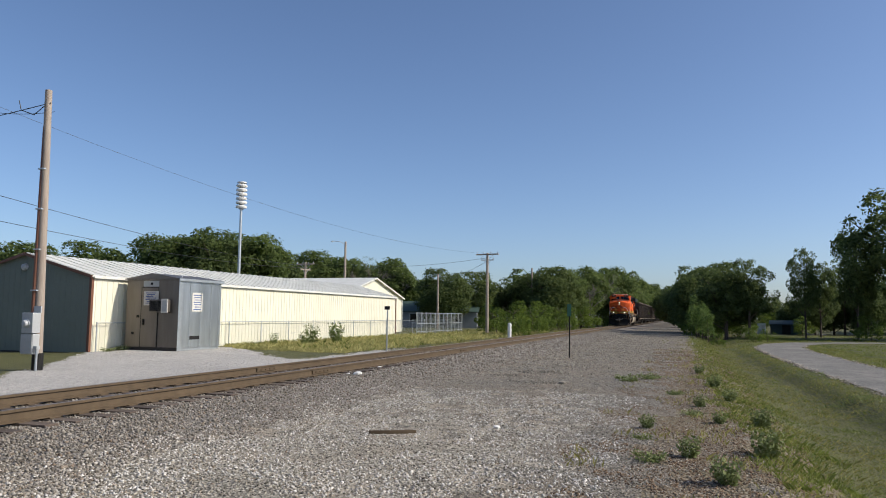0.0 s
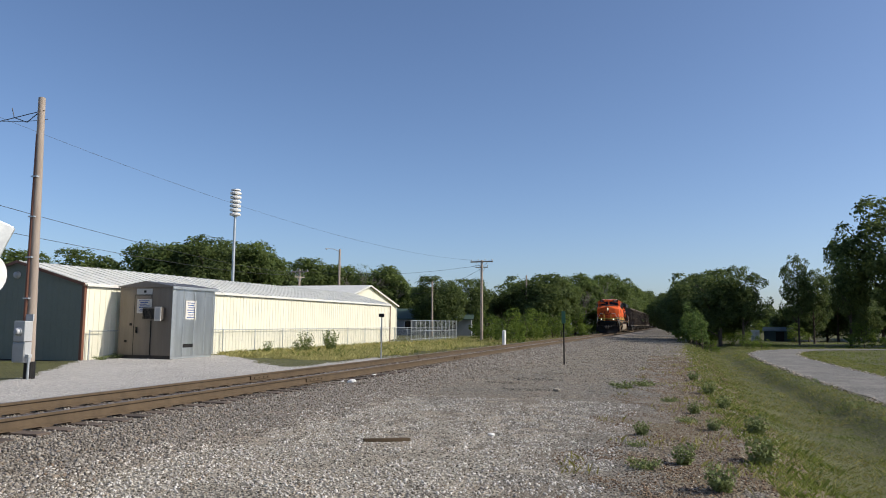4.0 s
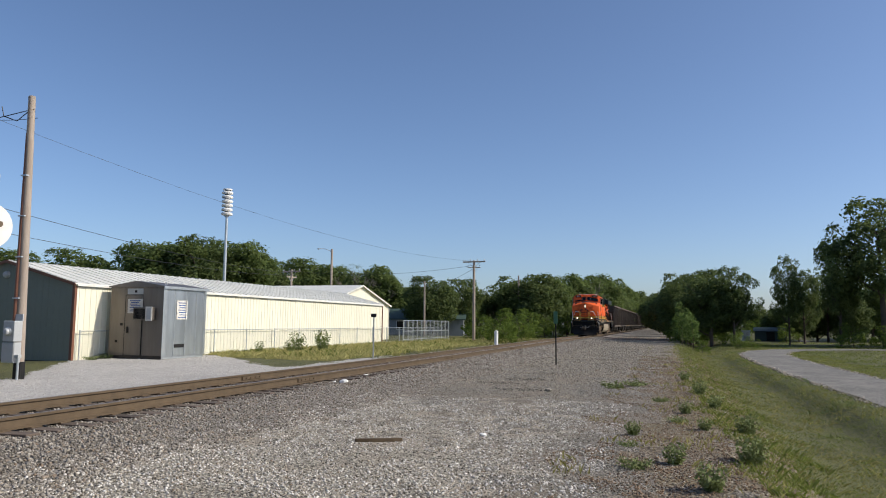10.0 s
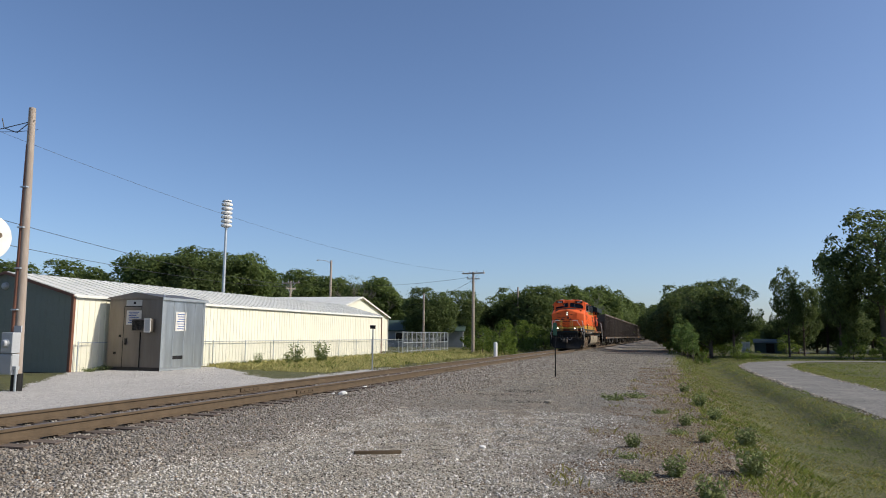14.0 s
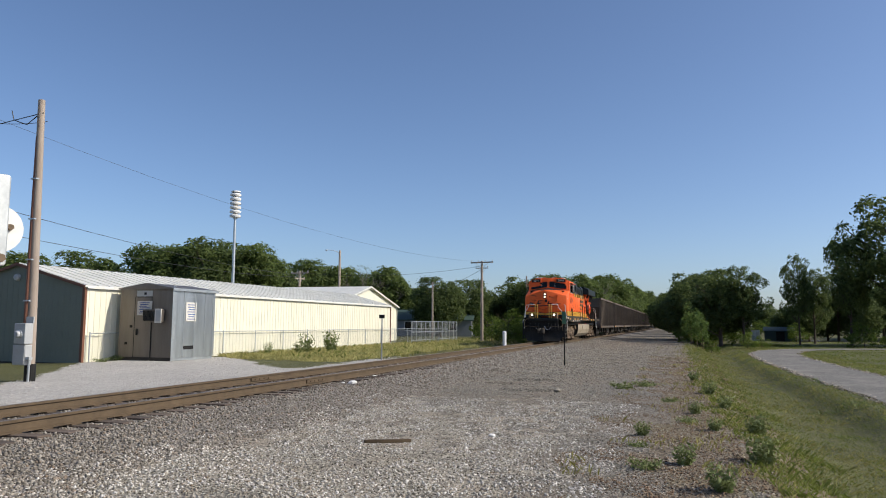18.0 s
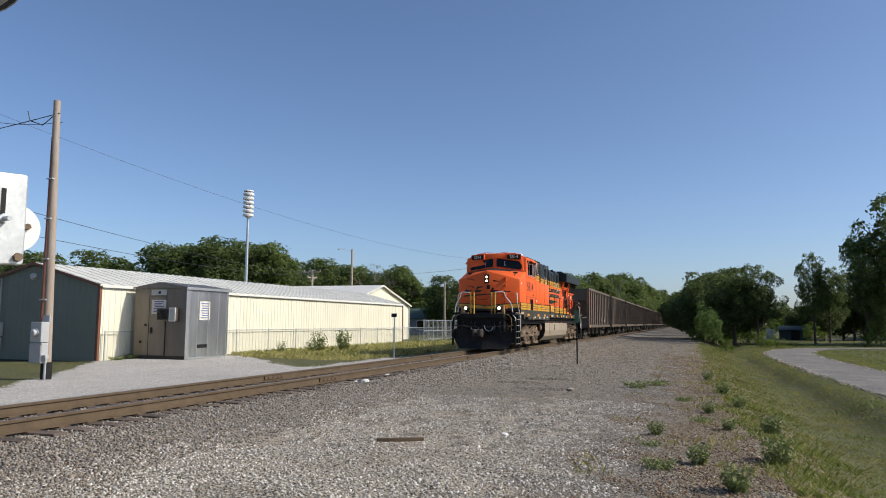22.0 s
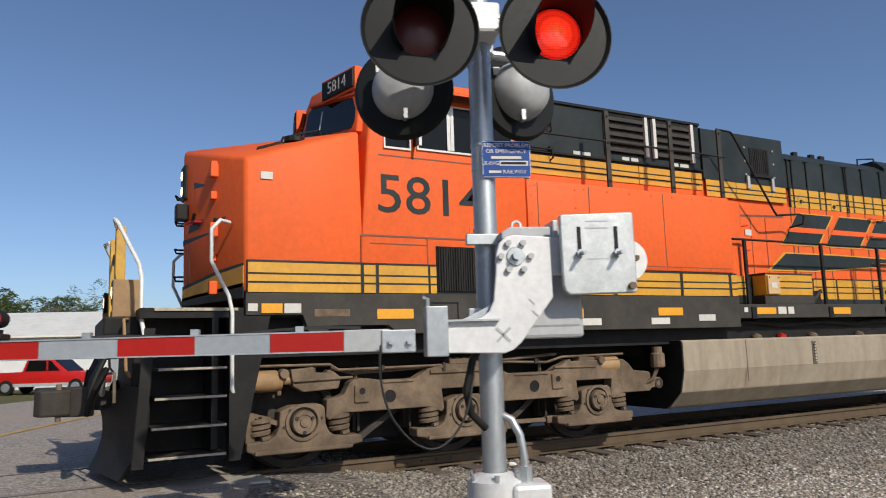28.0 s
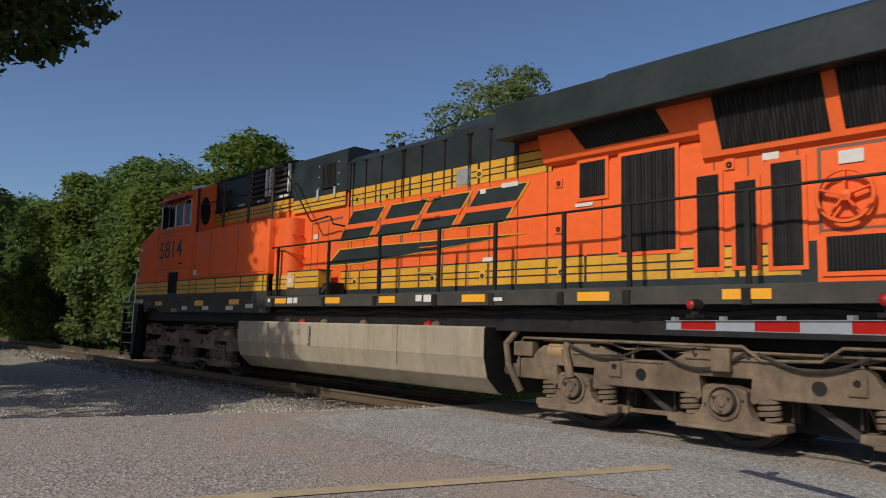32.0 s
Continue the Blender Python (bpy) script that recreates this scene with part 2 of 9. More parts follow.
ALU_PLATE = paint("spangled_zinc_plate", (0.56, 0.58, 0.57), 0.42, 0.7, var=0.16, scale=9, grain=55, bump=0.05)
LAMP_BLACK = paint("matt_black_lamp_housing", (0.011, 0.012, 0.012), 0.5, var=0.15, grain=60, bump=0.0, spec=0.22)
LAMP_GREY = paint("grey_lamp_back", (0.44, 0.45, 0.46), 0.55, 0.1, var=0.1)
STRIPE_RED = paint("reflective_red", (0.37, 0.010, 0.006), 0.5, var=0.05, spec=0.3)
STRIPE_WHITE = paint("reflective_white", (0.30, 0.33, 0.36), 0.4, var=0.05)
SIGN_BLUE = paint("blue_sign_sheet", (0.012, 0.065, 0.27), 0.5, var=0.05, spec=0.25)
RUST_RAIL = paint("rusty_rail", (0.112, 0.078, 0.045), 0.75, 0.2, var=0.2, scale=4, grain=40, bump=0.1)
RAIL_HEAD = paint("worn_rail_head", (0.30, 0.25, 0.21), 0.4, 0.7, var=0.12, scale=4)
TIE_WOOD = paint("weathered_tie_wood", (0.10, 0.075, 0.058), 0.9, var=0.25, scale=3, grain=45, bump=0.3, spread=0.3)
HOPPER_PAINT = paint("weathered_hopper_paint", (0.112, 0.088, 0.067), 0.7, var=0.2, scale=0.9, grain=14, bump=0.06, dirt=(0.15, 0.10, 0.065), dirt_amt=0.45, streak=True, spread=0.12)
HOPPER_RED = paint("faded_red_patch", (0.42, 0.085, 0.045), 0.65, var=0.15)
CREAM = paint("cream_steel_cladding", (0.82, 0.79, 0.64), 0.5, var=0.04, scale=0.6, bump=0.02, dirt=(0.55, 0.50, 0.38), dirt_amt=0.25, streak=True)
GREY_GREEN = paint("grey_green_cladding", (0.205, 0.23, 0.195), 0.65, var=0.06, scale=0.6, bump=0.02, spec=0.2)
ROOF_WHITE = paint("white_roof_sheet", (0.80, 0.79, 0.72), 0.45, 0.1, var=0.07, scale=0.7, bump=0.02, dirt=(0.42, 0.38, 0.30), dirt_amt=0.35)
TRIM_BROWN = paint("brown_trim", (0.17, 0.07, 0.04), 0.55, var=0.1)
# one stainless sheet: shaded front and sunlit side painted as two tones
SHED_SHADE_STEEL = paint("shade_toned_stainless", (0.215, 0.19, 0.165), 0.48, 0.8, var=0.18, scale=1.8, grain=40, bump=0.02, streak=True)
SHED_SIDE = paint("sun_toned_stainless", (0.56, 0.59, 0.60), 0.36, 0.9, var=0.25, scale=1.6, grain=30, bump=0.02, streak=True)
POLE_WOOD = paint("grey_pole_wood", (0.37, 0.31, 0.255), 0.85, var=0.18, scale=3, grain=40, bump=0.25, dirt=(0.20, 0.13, 0.09), dirt_amt=0.5, streak=True)
POLE_PALE = paint("pale_pole_wood", (0.52, 0.45, 0.36), 0.85, var=0.15, scale=3, grain=40, bump=0.2, streak=True)
WIRE = paint("dark_cable", (0.03, 0.03, 0.03), 0.6, var=0.1, bump=0)
METER_GREY = paint("grey_meter_box", (0.45, 0.46, 0.46), 0.45, 0.2, var=0.08)
WHITE_PAINT = paint("white_paint", (0.78, 0.77, 0.74), 0.5, var=0.05)
GREEN_DARK_WALL = paint("dark_green_wall", (0.035, 0.06, 0.06), 0.7, var=0.15, scale=1.5)
GREEN_SIGN = paint("faded_green_sign", (0.05, 0.15, 0.085), 0.55, var=0.15)
CONCRETE = paint("weathered_concrete", (0.40, 0.375, 0.33), 0.9, var=0.12, scale=1.2, grain=30, bump=0.12, dirt=(0.26, 0.23, 0.19), dirt_amt=0.5)
BARK = paint("bark", (0.085, 0.065, 0.048), 0.95, var=0.25, scale=3, grain=22, bump=0.4)
TWIG_GREY = paint("grey_bare_twigs", (0.20, 0.175, 0.15), 0.95, var=0.2, scale=3, bump=0.1)
LEAF_FAR = leafy("tree_leaves", (0.056, 0.090, 0.026), (0.180, 0.232, 0.070))
LEAF_DARK = leafy("dark_tree_leaves", (0.050, 0.079, 0.029), (0.162, 0.206, 0.066))
LEAF_FRESH = leafy("fresh_leaves", (0.045, 0.085, 0.016), (0.180, 0.240, 0.042))
LEAF_WEED = leafy("weed_leaves", (0.10, 0.135, 0.045), (0.25, 0.29, 0.11), 0.6, 0.3)
LEAF_PALE = leafy("grey_green_leaves", (0.078, 0.114, 0.036), (0.228, 0.270, 0.096))
LEAF_MID = leafy("mid_green_leaves", (0.050, 0.094, 0.024), (0.182, 0.259, 0.072))
GRASS = leafy("grass_blades", (0.0736, 0.106, 0.0195), (0.235, 0.271, 0.0595), 0.7, 0.45)
GRASS_DRY = leafy("dry_grass", (0.160, 0.160, 0.042), (0.37, 0.335, 0.115), 0.75, 0.4)
GRASS_STRAW = leafy("straw_grass", (0.24, 0.24, 0.075), (0.58, 0.52, 0.22), 0.75, 0.45)
GRAVEL_STONE = stones("gravel_stones", [(0.0644, 0.0536, 0.0405), (0.173, 0.152, 0.117), (0.292, 0.261, 0.207), (0.574, 0.526, 0.432), (0.277, 0.195, 0.126)])
BALLAST_STONE = stones("ballast_stones", [(0.116, 0.097, 0.0768), (0.189, 0.167, 0.137), (0.267, 0.24, 0.204), (0.417, 0.387, 0.336), (0.233, 0.171, 0.12)])
GRAVEL = stony("gravel", [(0.0842, 0.0721, 0.0576), (0.183, 0.163, 0.131), (0.257, 0.232, 0.189), (0.455, 0.419, 0.347)], 34, bump=1.0, dist=0.03, patch=(0.247, 0.2, 0.144), patch_scale=0.55)
GRAVEL_BRIGHT = stony("bright_gravel", [(0.129, 0.109, 0.0855), (0.317, 0.283, 0.221), (0.426, 0.385, 0.306), (0.653, 0.595, 0.486)], 30, bump=1.0, dist=0.03, patch=(0.376, 0.312, 0.23), patch_scale=0.7)
GRAVEL_LIGHT = stony("pale_gravel", [(0.36, 0.34, 0.31), (0.50, 0.475, 0.43), (0.62, 0.59, 0.55)], 22, patch_scale=0.3)
BALLAST = stony("ballast", [(0.136, 0.116, 0.0941), (0.233, 0.204, 0.171), (0.359, 0.328, 0.288)], 24, bump=1.0, dist=0.04, patch_scale=0.4)
ASPHALT = stony("worn_asphalt", [(0.19, 0.166, 0.142), (0.315, 0.278, 0.244), (0.40, 0.358, 0.318), (0.60, 0.545, 0.485)], 40, bump=0.9, dist=0.010, patch=(0.37, 0.295, 0.235), patch_scale=0.6)
LITTER = stony("leaf_litter_on_gravel", [(0.0891, 0.0663, 0.0423), (0.188, 0.135, 0.0837), (0.257, 0.2, 0.131), (0.376, 0.322, 0.243)], 24, bump=1.0, dist=0.03, patch=(0.188, 0.161, 0.0765), patch_scale=0.55)
ASPHALT_GREY = stony("grey_asphalt", [(0.097, 0.0912, 0.0818), (0.16, 0.152, 0.136), (0.213, 0.202, 0.181), (0.33, 0.312, 0.279)], 26, bump=0.8, dist=0.014, patch=(0.252, 0.235, 0.206), patch_scale=0.8)
SOIL = stony("grassy_soil", [(0.0504, 0.0568, 0.014), (0.0941, 0.101, 0.0242), (0.143, 0.142, 0.0406), (0.218, 0.202, 0.0718)], 30, bump=1.0, dist=0.04, patch=(0.139, 0.142, 0.0429), patch_scale=0.45)


# ---------------------------------------------------------------- mesh helpers
class Geo:
    """Vertices and faces of one mesh, gathered piece by piece."""

    def __init__(self):
        self.v, self.f = [], []

    def add(self, verts, faces):
        k = len(self.v)
        self.v += [tuple(p) for p in verts]
        self.f += [tuple(i + k for i in q) for q in faces]
        return self

    def box(self, x0, x1, y0, y1, z0, z1, m=None):
        vs = [Vector((x, y, z)) for z in (z0, z1) for y in (y0, y1) for x in (x0, x1)]
        if m is not None:
            vs = [m @ p for p in vs]
        return self.add(vs, [(0, 2, 3, 1), (4, 5, 7, 6), (0, 1, 5, 4), (2, 6, 7, 3), (0, 4, 6, 2), (1, 3, 7, 5)])

    def bar(self, a, b, w, h=None, up=(0, 0, 1)):
        """A square bar from a to b."""
        a, b = Vector(a), Vector(b)
        d = (b - a).normalized()
        s = d.cross(Vector(up))
        if s.length < 1e-4:
            s = d.cross(Vector((0, 1, 0)))
        s.normalize()
        t = s.cross(d)
        h = h or w
        vs = [p + s * i * w / 2 + t * j * h / 2 for p in (a, b) for i, j in ((-1, -1), (1, -1), (1, 1), (-1, 1))]
        return self.add(vs, [(3, 2, 1, 0), (4, 5, 6, 7), (0, 1, 5, 4), (1, 2, 6, 5), (2, 3, 7, 6), (3, 0, 4, 7)])

    def rod(self, a, b, r, r2=None, seg=10, caps=True):
        """A round rod from a to b."""
        a, b = Vector(a), Vector(b)
        r2 = r if r2 is None else r2
        d = (b - a).normalized()
        s = d.orthogonal().normalized()
        t = d.cross(s)
        ring = [s * math.cos(i * 2 * math.pi / seg) + t * math.sin(i * 2 * math.pi / seg) for i in range(seg)]
        vs = [a + q * r for q in ring] + [b + q * r2 for q in ring]
        fs = [(i, (i + 1) % seg, seg + (i + 1) % seg, seg + i) for i in range(seg)]
        if caps:
            fs += [tuple(range(seg - 1, -1, -1)), tuple(range(seg, 2 * seg))]
        return self.add(vs, fs)

    def tube(self, pts, r, seg=8):
        """A bent round bar through the points."""
        pts = [Vector(p) for p in pts]
        rings = []
        s = None
        for i, p in enumerate(pts):
            d = (pts[min(i + 1, len(pts) - 1)] - pts[max(i - 1, 0)]).normalized()
            s = d.orthogonal().normalized() if s is None else (s - d * s.dot(d)).normalized()
            t = d.cross(s)
            rings.append([p + (s * math.cos(k * 2 * math.pi / seg) + t * math.sin(k * 2 * math.pi / seg)) * r for k in range(seg)])
        vs = [q for ring in rings for q in ring]
        fs = []
        for i in range(len(pts) - 1):
            for k in range(seg):
                fs.append((i * seg + k, i * seg + (k + 1) % seg, (i + 1) * seg + (k + 1) % seg, (i + 1) * seg + k))
        fs += [tuple(range(seg - 1, -1, -1)), tuple(range(len(vs) - seg, len(vs)))]
        return self.add(vs, fs)

    def prism(self, poly, axis, a, b, m=None):
        """A polygon pushed along an axis from a to b: axis x takes (y, z), y takes (x, z), z takes (x, y)."""
        def put(p, w):
            q = {"x": (w, p[0], p[1]), "y": (p[0], w, p[1]), "z": (p[0], p[1], w)}[axis]
            return m @ Vector(q) if m is not None else Vector(q)
        k = len(poly)
        vs = [put(p, a) for p in poly] + [put(p, b) for p in poly]
        fs = [(i, (i + 1) % k, k + (i + 1) % k, k + i) for i in range(k)] + [tuple(range(k - 1, -1, -1)), tuple(range(k, 2 * k))]
        return self.add(vs, fs)

    def lathe(self, prof, origin, axis, seg=20):
        """Turned shape: (radius, along) pairs round an axis."""
        o, d = Vector(origin), Vector(axis).normalized()
        s = d.orthogonal().normalized()
        t = d.cross(s)
        vs, fs = [], []
        for r, h in prof:
            vs += [o + d * h + (s * math.cos(i * 2 * math.pi / seg) + t * math.sin(i * 2 * math.pi / seg)) * r for i in range(seg)]
        for j in range(len(prof) - 1):
            fs += [(j * seg + i, j * seg + (i + 1) % seg, (j + 1) * seg + (i + 1) % seg, (j + 1) * seg + i) for i in range(seg)]
        return self.add(vs, fs)

    def grid(self, pts):
        """A sheet through rows of points."""
        w = len(pts[0])
        vs = [p for row in pts for p in row]
        return self.add(vs, [(j * w + i, j * w + i + 1, (j + 1) * w + i + 1, (j + 1) * w + i) for j in range(len(pts) - 1) for i in range(w - 1)])

    def mesh(self, name, material, bevel=0.0, smooth=None, segs=2):
        me = bpy.data.meshes.new(name)
        me.from_pydata(self.v, [], self.f)
        bm = bmesh.new()
        bm.from_mesh(me)
        if len(self.f) < 4000:
            bmesh.ops.recalc_face_normals(bm, faces=bm.faces)
        if bevel:
            es = [e for e in bm.edges if len(e.link_faces) == 2 and e.calc_face_angle(0) > 0.5]
            bmesh.ops.bevel(bm, geom=es, offset=bevel, segments=segs, affect="EDGES", profile=0.5, clamp_overlap=True)
        if smooth is not None:
            lim = radians(smooth)
            for f in bm.faces:
                f.smooth = True
            for e in bm.edges:
                e.smooth = len(e.link_faces) == 2 and e.calc_face_angle(0) < lim
        bm.to_mesh(me)
        bm.free()
        me.materials.append(material)
        return me


def part(name, geo, material, parent=None, label="", bevel=0.0, smooth=None, at=None):
    """One mesh object under a thing or part."""
    ob = new(name, geo if isinstance(geo, bpy.types.Mesh) else geo.mesh(name, material, bevel, smooth))
    if parent is not None:
        ob.parent = parent
    if at is not None:
        ob.matrix_basis = at
    if label:
        tagged(ob, label)
    return ob


def thing(name, label, category, m=None, group="", kind=""):
    ob = tagged(new(name), label, category, group, kind)
    if m is not None:
        ob.matrix_basis = m
    return ob


def setting(name, geo, material, label, category, bevel=0.0, smooth=None, kind="structure"):
    return tagged(part(name, geo, material, None, "", bevel, smooth), label, category, "", kind)


def lettering(name, words, size, material, parent, at, depth=0.004, align="CENTER", stretch=1.0, bold=0.0):
    cu = bpy.data.curves.new(name, "FONT")
    cu.body, cu.size, cu.extrude, cu.align_x, cu.align_y = words, size, depth, align, "CENTER"
    cu.resolution_u = 3
    cu.offset = bold
    tmp = bpy.data.objects.new(name, cu)
    me = bpy.data.meshes.new_from_object(tmp)
    bpy.data.objects.remove(tmp)
    me.materials.clear()
    me.materials.append(material)
    for v in me.vertices:
        v.co.x *= stretch
    ob = new(name, me)
    ob.parent = parent
    ob.matrix_basis = at
    return ob


# ---------------------------------------------------------------- ground
STREET = [(60, -26), (30, -16), (-2.86, -5.26), (-6.26, -4.06), (-13.3, -1.73), (-24.34, 3.36), (-33.36, 7.78), (-74.78, 23.7), (-250, 104)]
LANE = [(6.6, -60), (6.6, -14), (6.45, 9.8), (6.15, 22), (5.85, 30), (5.7, 38), (5.68, 46), (6.0, 51.5), (7.0, 56.5), (9.0, 60.6), (13.2, 63.8), (19.5, 66.2), (26.0, 68.0), (93.23, 75.56)]


def line_distance(x, y, line):
    """Distance of points to a polyline."""
    best = np.full(np.shape(x), 1e9)
    for (ax, ay), (bx, by) in zip(line, line[1:]):
        dx, dy = bx - ax, by - ay
        k = np.clip(((x - ax) * dx + (y - ay) * dy) / (dx * dx + dy * dy), 0, 1)
        best = np.minimum(best, np.hypot(x - ax - k * dx, y - ay - k * dy))
    return best


def smooth01(v):
    v = np.clip(v, 0, 1)
    return v * v * (3 - 2 * v)


def wobble(x, y, s=1.0):
    """A cheap uneven field, about -1 to 1."""
    x, y = np.asarray(x, float) * s, np.asarray(y, float) * s
    return (np.sin(x * 1.7 + 1.3 * np.sin(y * 0.9)) + np.sin(y * 2.1 + 1.1 * np.sin(x * 1.3 + 2)) + np.sin((x + y) * 3.7 + np.sin(x * 2.9)) * 0.6) / 2.6


def ground_z(x, y):
    x, y = np.asarray(x, float), np.asarray(y, float)
    d = np.abs(x - TRACK_X)
    z = np.full(np.broadcast(x, y).shape, -0.42) + 0.02 * wobble(x, y, 0.8)
    z = z - 0.06 * smooth01((-13 - x) / 4)
    z = z + 0.14 * smooth01(1 - np.hypot((x + 20.2) / 1.6, (y - 25.5) / 1.8) / 4.5)
    ditch = smooth01((x - 0.75) / 2.1) * 0.50
    rise = smooth01((x - 3.3) / 1.3) * 0.30
    z = z - ditch + rise + 0.04 * wobble(x, y, 0.5) * smooth01((x - 0.5) / 2)
    bed = 1 - smooth01((d - 1.45) / 1.9)
    z = z * (1 - bed) + (-0.262) * bed
    road = 1 - smooth01((line_distance(x, y, STREET) - 5.0) / 2.2)
    level = -0.075 - 0.2 * smooth01((np.abs(x - TRACK_X) - 14) / 20)
    z = z * (1 - road) + level * road
    lane = 1 - smooth01((line_distance(x, y, LANE) - 1.7) / 1.0)
    z = z * (1 - lane) + np.minimum(level, -0.60 + 0.5 * smooth01((4 - y) / 12)) * lane
    return z


def spaced(stops):
    out = [stops[0][0]]
    for (a, _), (b, step) in zip(stops, stops[1:]):
        k = max(1, round((b - a) / step))
        out += [a + (b - a) * (i + 1) / k for i in range(k)]
    return np.array(out)


def make_ground():
    xs = spaced([(-900, 0), (-120, 60), (-45, 5), (-24, 0.8), (-5, 0.3), (5, 0.25), (12, 0.5), (45, 4), (120, 12), (900, 60)])
    ys = spaced([(-700, 0), (-120, 50), (-45, 6), (-16, 1.0), (32, 0.33), (70, 1.0), (140, 5), (400, 26), (1500, 90)])
    X, Y = np.meshgrid(xs, ys)
    Z = ground_z(X, Y)
    w = len(xs)
    me = bpy.data.meshes.new("ground")
    vs = np.stack([X.ravel(), Y.ravel(), Z.ravel()], 1)
    ii = (np.arange(len(ys) - 1)[:, None] * w + np.arange(w - 1)[None, :]).ravel()
    fs = np.stack([ii, ii + 1, ii + w + 1, ii + w], 1)
    me.from_pydata(vs.tolist(), [], fs.tolist())
    cx, cy = vs[fs].mean(1)[:, 0], vs[fs].mean(1)[:, 1]
    wob = wobble(cx, cy, 1.1) * 0.35
    d = np.abs(cx - TRACK_X)
    idx = np.zeros(len(fs), int)
    gravel = (cx > TRACK_X) & (cx + wob < np.where(cy < 58, 1.05, 1.05 - (cy - 58) * 0.014))
    gravel |= (line_distance(cx, cy, STREET) < 7.5) & (cx > -16) & (cx < 12)
    pale = (cx < TRACK_X - 2.4) & (cx > -23.5) & (cy + wob < 30.6 - 0.95 * np.maximum(0, cx + 20.8)) & (cy > np.where(cx < -16, 13.2 + 1.57 * (-16 - cx), 10.2 + 0.35 * (-13 - cx)) + wob)
    pale |= (cx < TRACK_X - 2.4) & (cx > -13.2 + wob) & (cy < 31.3) & (cy > -6)
    pale |= (cx < TRACK_X - 2.4) & (cx > -27) & (cy < 8.7 + 0.24 * (cx + 26.5) + wob) & (cy > 1)
    idx[gravel] = 1
    idx[pale] = 3
    mix = smooth01((cx + 6.6) / 1.2) * smooth01((-0.6 - cx) / 2.0) * smooth01((19 - cy) / 12) * smooth01((cy - 2.5) / 1.5)
    idx[gravel & (mix > np.random.RandomState(3).uniform(0.05, 0.95, len(fs))) & (line_distance(cx, cy, STREET) > 6.5)] = 5
    litter = (cx > -0.35 + 0.9 * wob + 0.012 * cy) & (cx < 1.7) & (cy > 3) & (cy < 55) & (line_distance(cx, cy, STREET) > 6.5)
    litter &= wobble(cx, cy, 2.6) > -0.75
    idx[litter] = 4
    idx[gravel & (cy < -7.5) & (cy > -40)] = 5
    idx[d + wob * 0.5 < np.where(cy < -8, 1.9, 3.1)] = 2
    idx[(d > 1.5) & (d + wob * 0.5 < 3.1) & (cx < TRACK_X) & (cy > 31.3)] = 1
    for m in (SOIL, GRAVEL, BALLAST, GRAVEL_LIGHT, LITTER, GRAVEL_BRIGHT):
        me.materials.append(m)
    me.polygons.foreach_set("material_index", idx)
    me.polygons.foreach_set("use_smooth", np.ones(len(fs), bool))
    tagged(new("ground", me), "uneven ground of gravel, ballast and rough grass", "ground", kind="structure")


make_ground()


def draped(line, half, lift, steps=2.0, cross=9, rough=1.0):
    """A strip of paving along a line, lying on the ground."""
    pts = []
    for (ax, ay), (bx, by) in zip(line, line[1:]):
        n = max(1, int(math.hypot(bx - ax, by - ay) / steps))
        pts += [(ax + (bx - ax) * i / n, ay + (by - ay) * i / n) for i in range(n)]
    pts.append(line[-1])
    rows = []
    for i, (x, y) in enumerate(pts):
        a, b = pts[max(0, i - 1)], pts[min(len(pts) - 1, i + 1)]
        dx, dy = b[0] - a[0], b[1] - a[1]
        q = math.hypot(dx, dy)
        nx, ny = -dy / q, dx / q
        edge = rough * (0.10 * math.sin(i * 1.7) + 0.06 * math.sin(i * 4.1))
        row = []
        for k in range(cross):
            o = (k / (cross - 1) * 2 - 1) * (half + edge)
            px, py = x + nx * o, y + ny * o
            row.append((px, py, float(ground_z(px, py)) + lift))
        rows.append(row)
    return Geo().grid(rows)


setting("road_street", draped(STREET, 5.0, 0.02), ASPHALT, "worn brownish asphalt street crossing the railway", "road", smooth=60)
setting("road_lane", draped(LANE, 1.36, 0.03, 1.0, 9, 0.5), ASPHALT_GREY, "narrow grey asphalt lane curving through grass", "road", smooth=60)
setting("road_marking", draped([(30, -16.0), (-2.86, -5.26), (-6.46, -4.0)], 0.10, 0.0295, 0.25, 3, 0), paint("faded_yellow_line", (0.45, 0.345, 0.19), 0.85, var=0.2, scale=5.0, dirt=(0.37, 0.33, 0.29), dirt_amt=1.0),
        "faded yellow centre line on the street", "road marking")
setting("road_marking_far", draped([(-13.31, -1.63), (-24.33, 3.45), (-33.34, 7.88), (-54.32, 17.45)], 0.08, 0.0295, 0.5, 3, 0), paint("dull_yellow_line", (0.48, 0.30, 0.08), 0.8, var=0.2, scale=3),
        "dull yellow centre line on the street", "road marking")
setting("road_patch", draped([(-6.35, -9.0), (-6.3, -4), (-6.2, 0.8)], 1.15, 0.0245, 0.6, 7, 0.5), stony("grey_asphalt_patch", [(0.22, 0.209, 0.192), (0.345, 0.331, 0.306), (0.42, 0.404, 0.378), (0.58, 0.56, 0.525)], 40, bump=0.9, dist=0.010, patch_scale=0.7),
        "paler grey asphalt patch beside the rails", "road")
setting("pavement", draped([(-33.2, 14.9), (-46, 19.9), (-72.6, 30.4)], 2.2, 0.03, 1, 5, 0.4), CONCRETE, "pale concrete pavement beside the street", "pavement")
setting("pavement_apron", draped([(-35, 17.8), (-31, 24), (-30.4, 40)], 1.0, 0.034, 1, 3, 0), CONCRETE, "pale concrete driveway apron", "pavement")


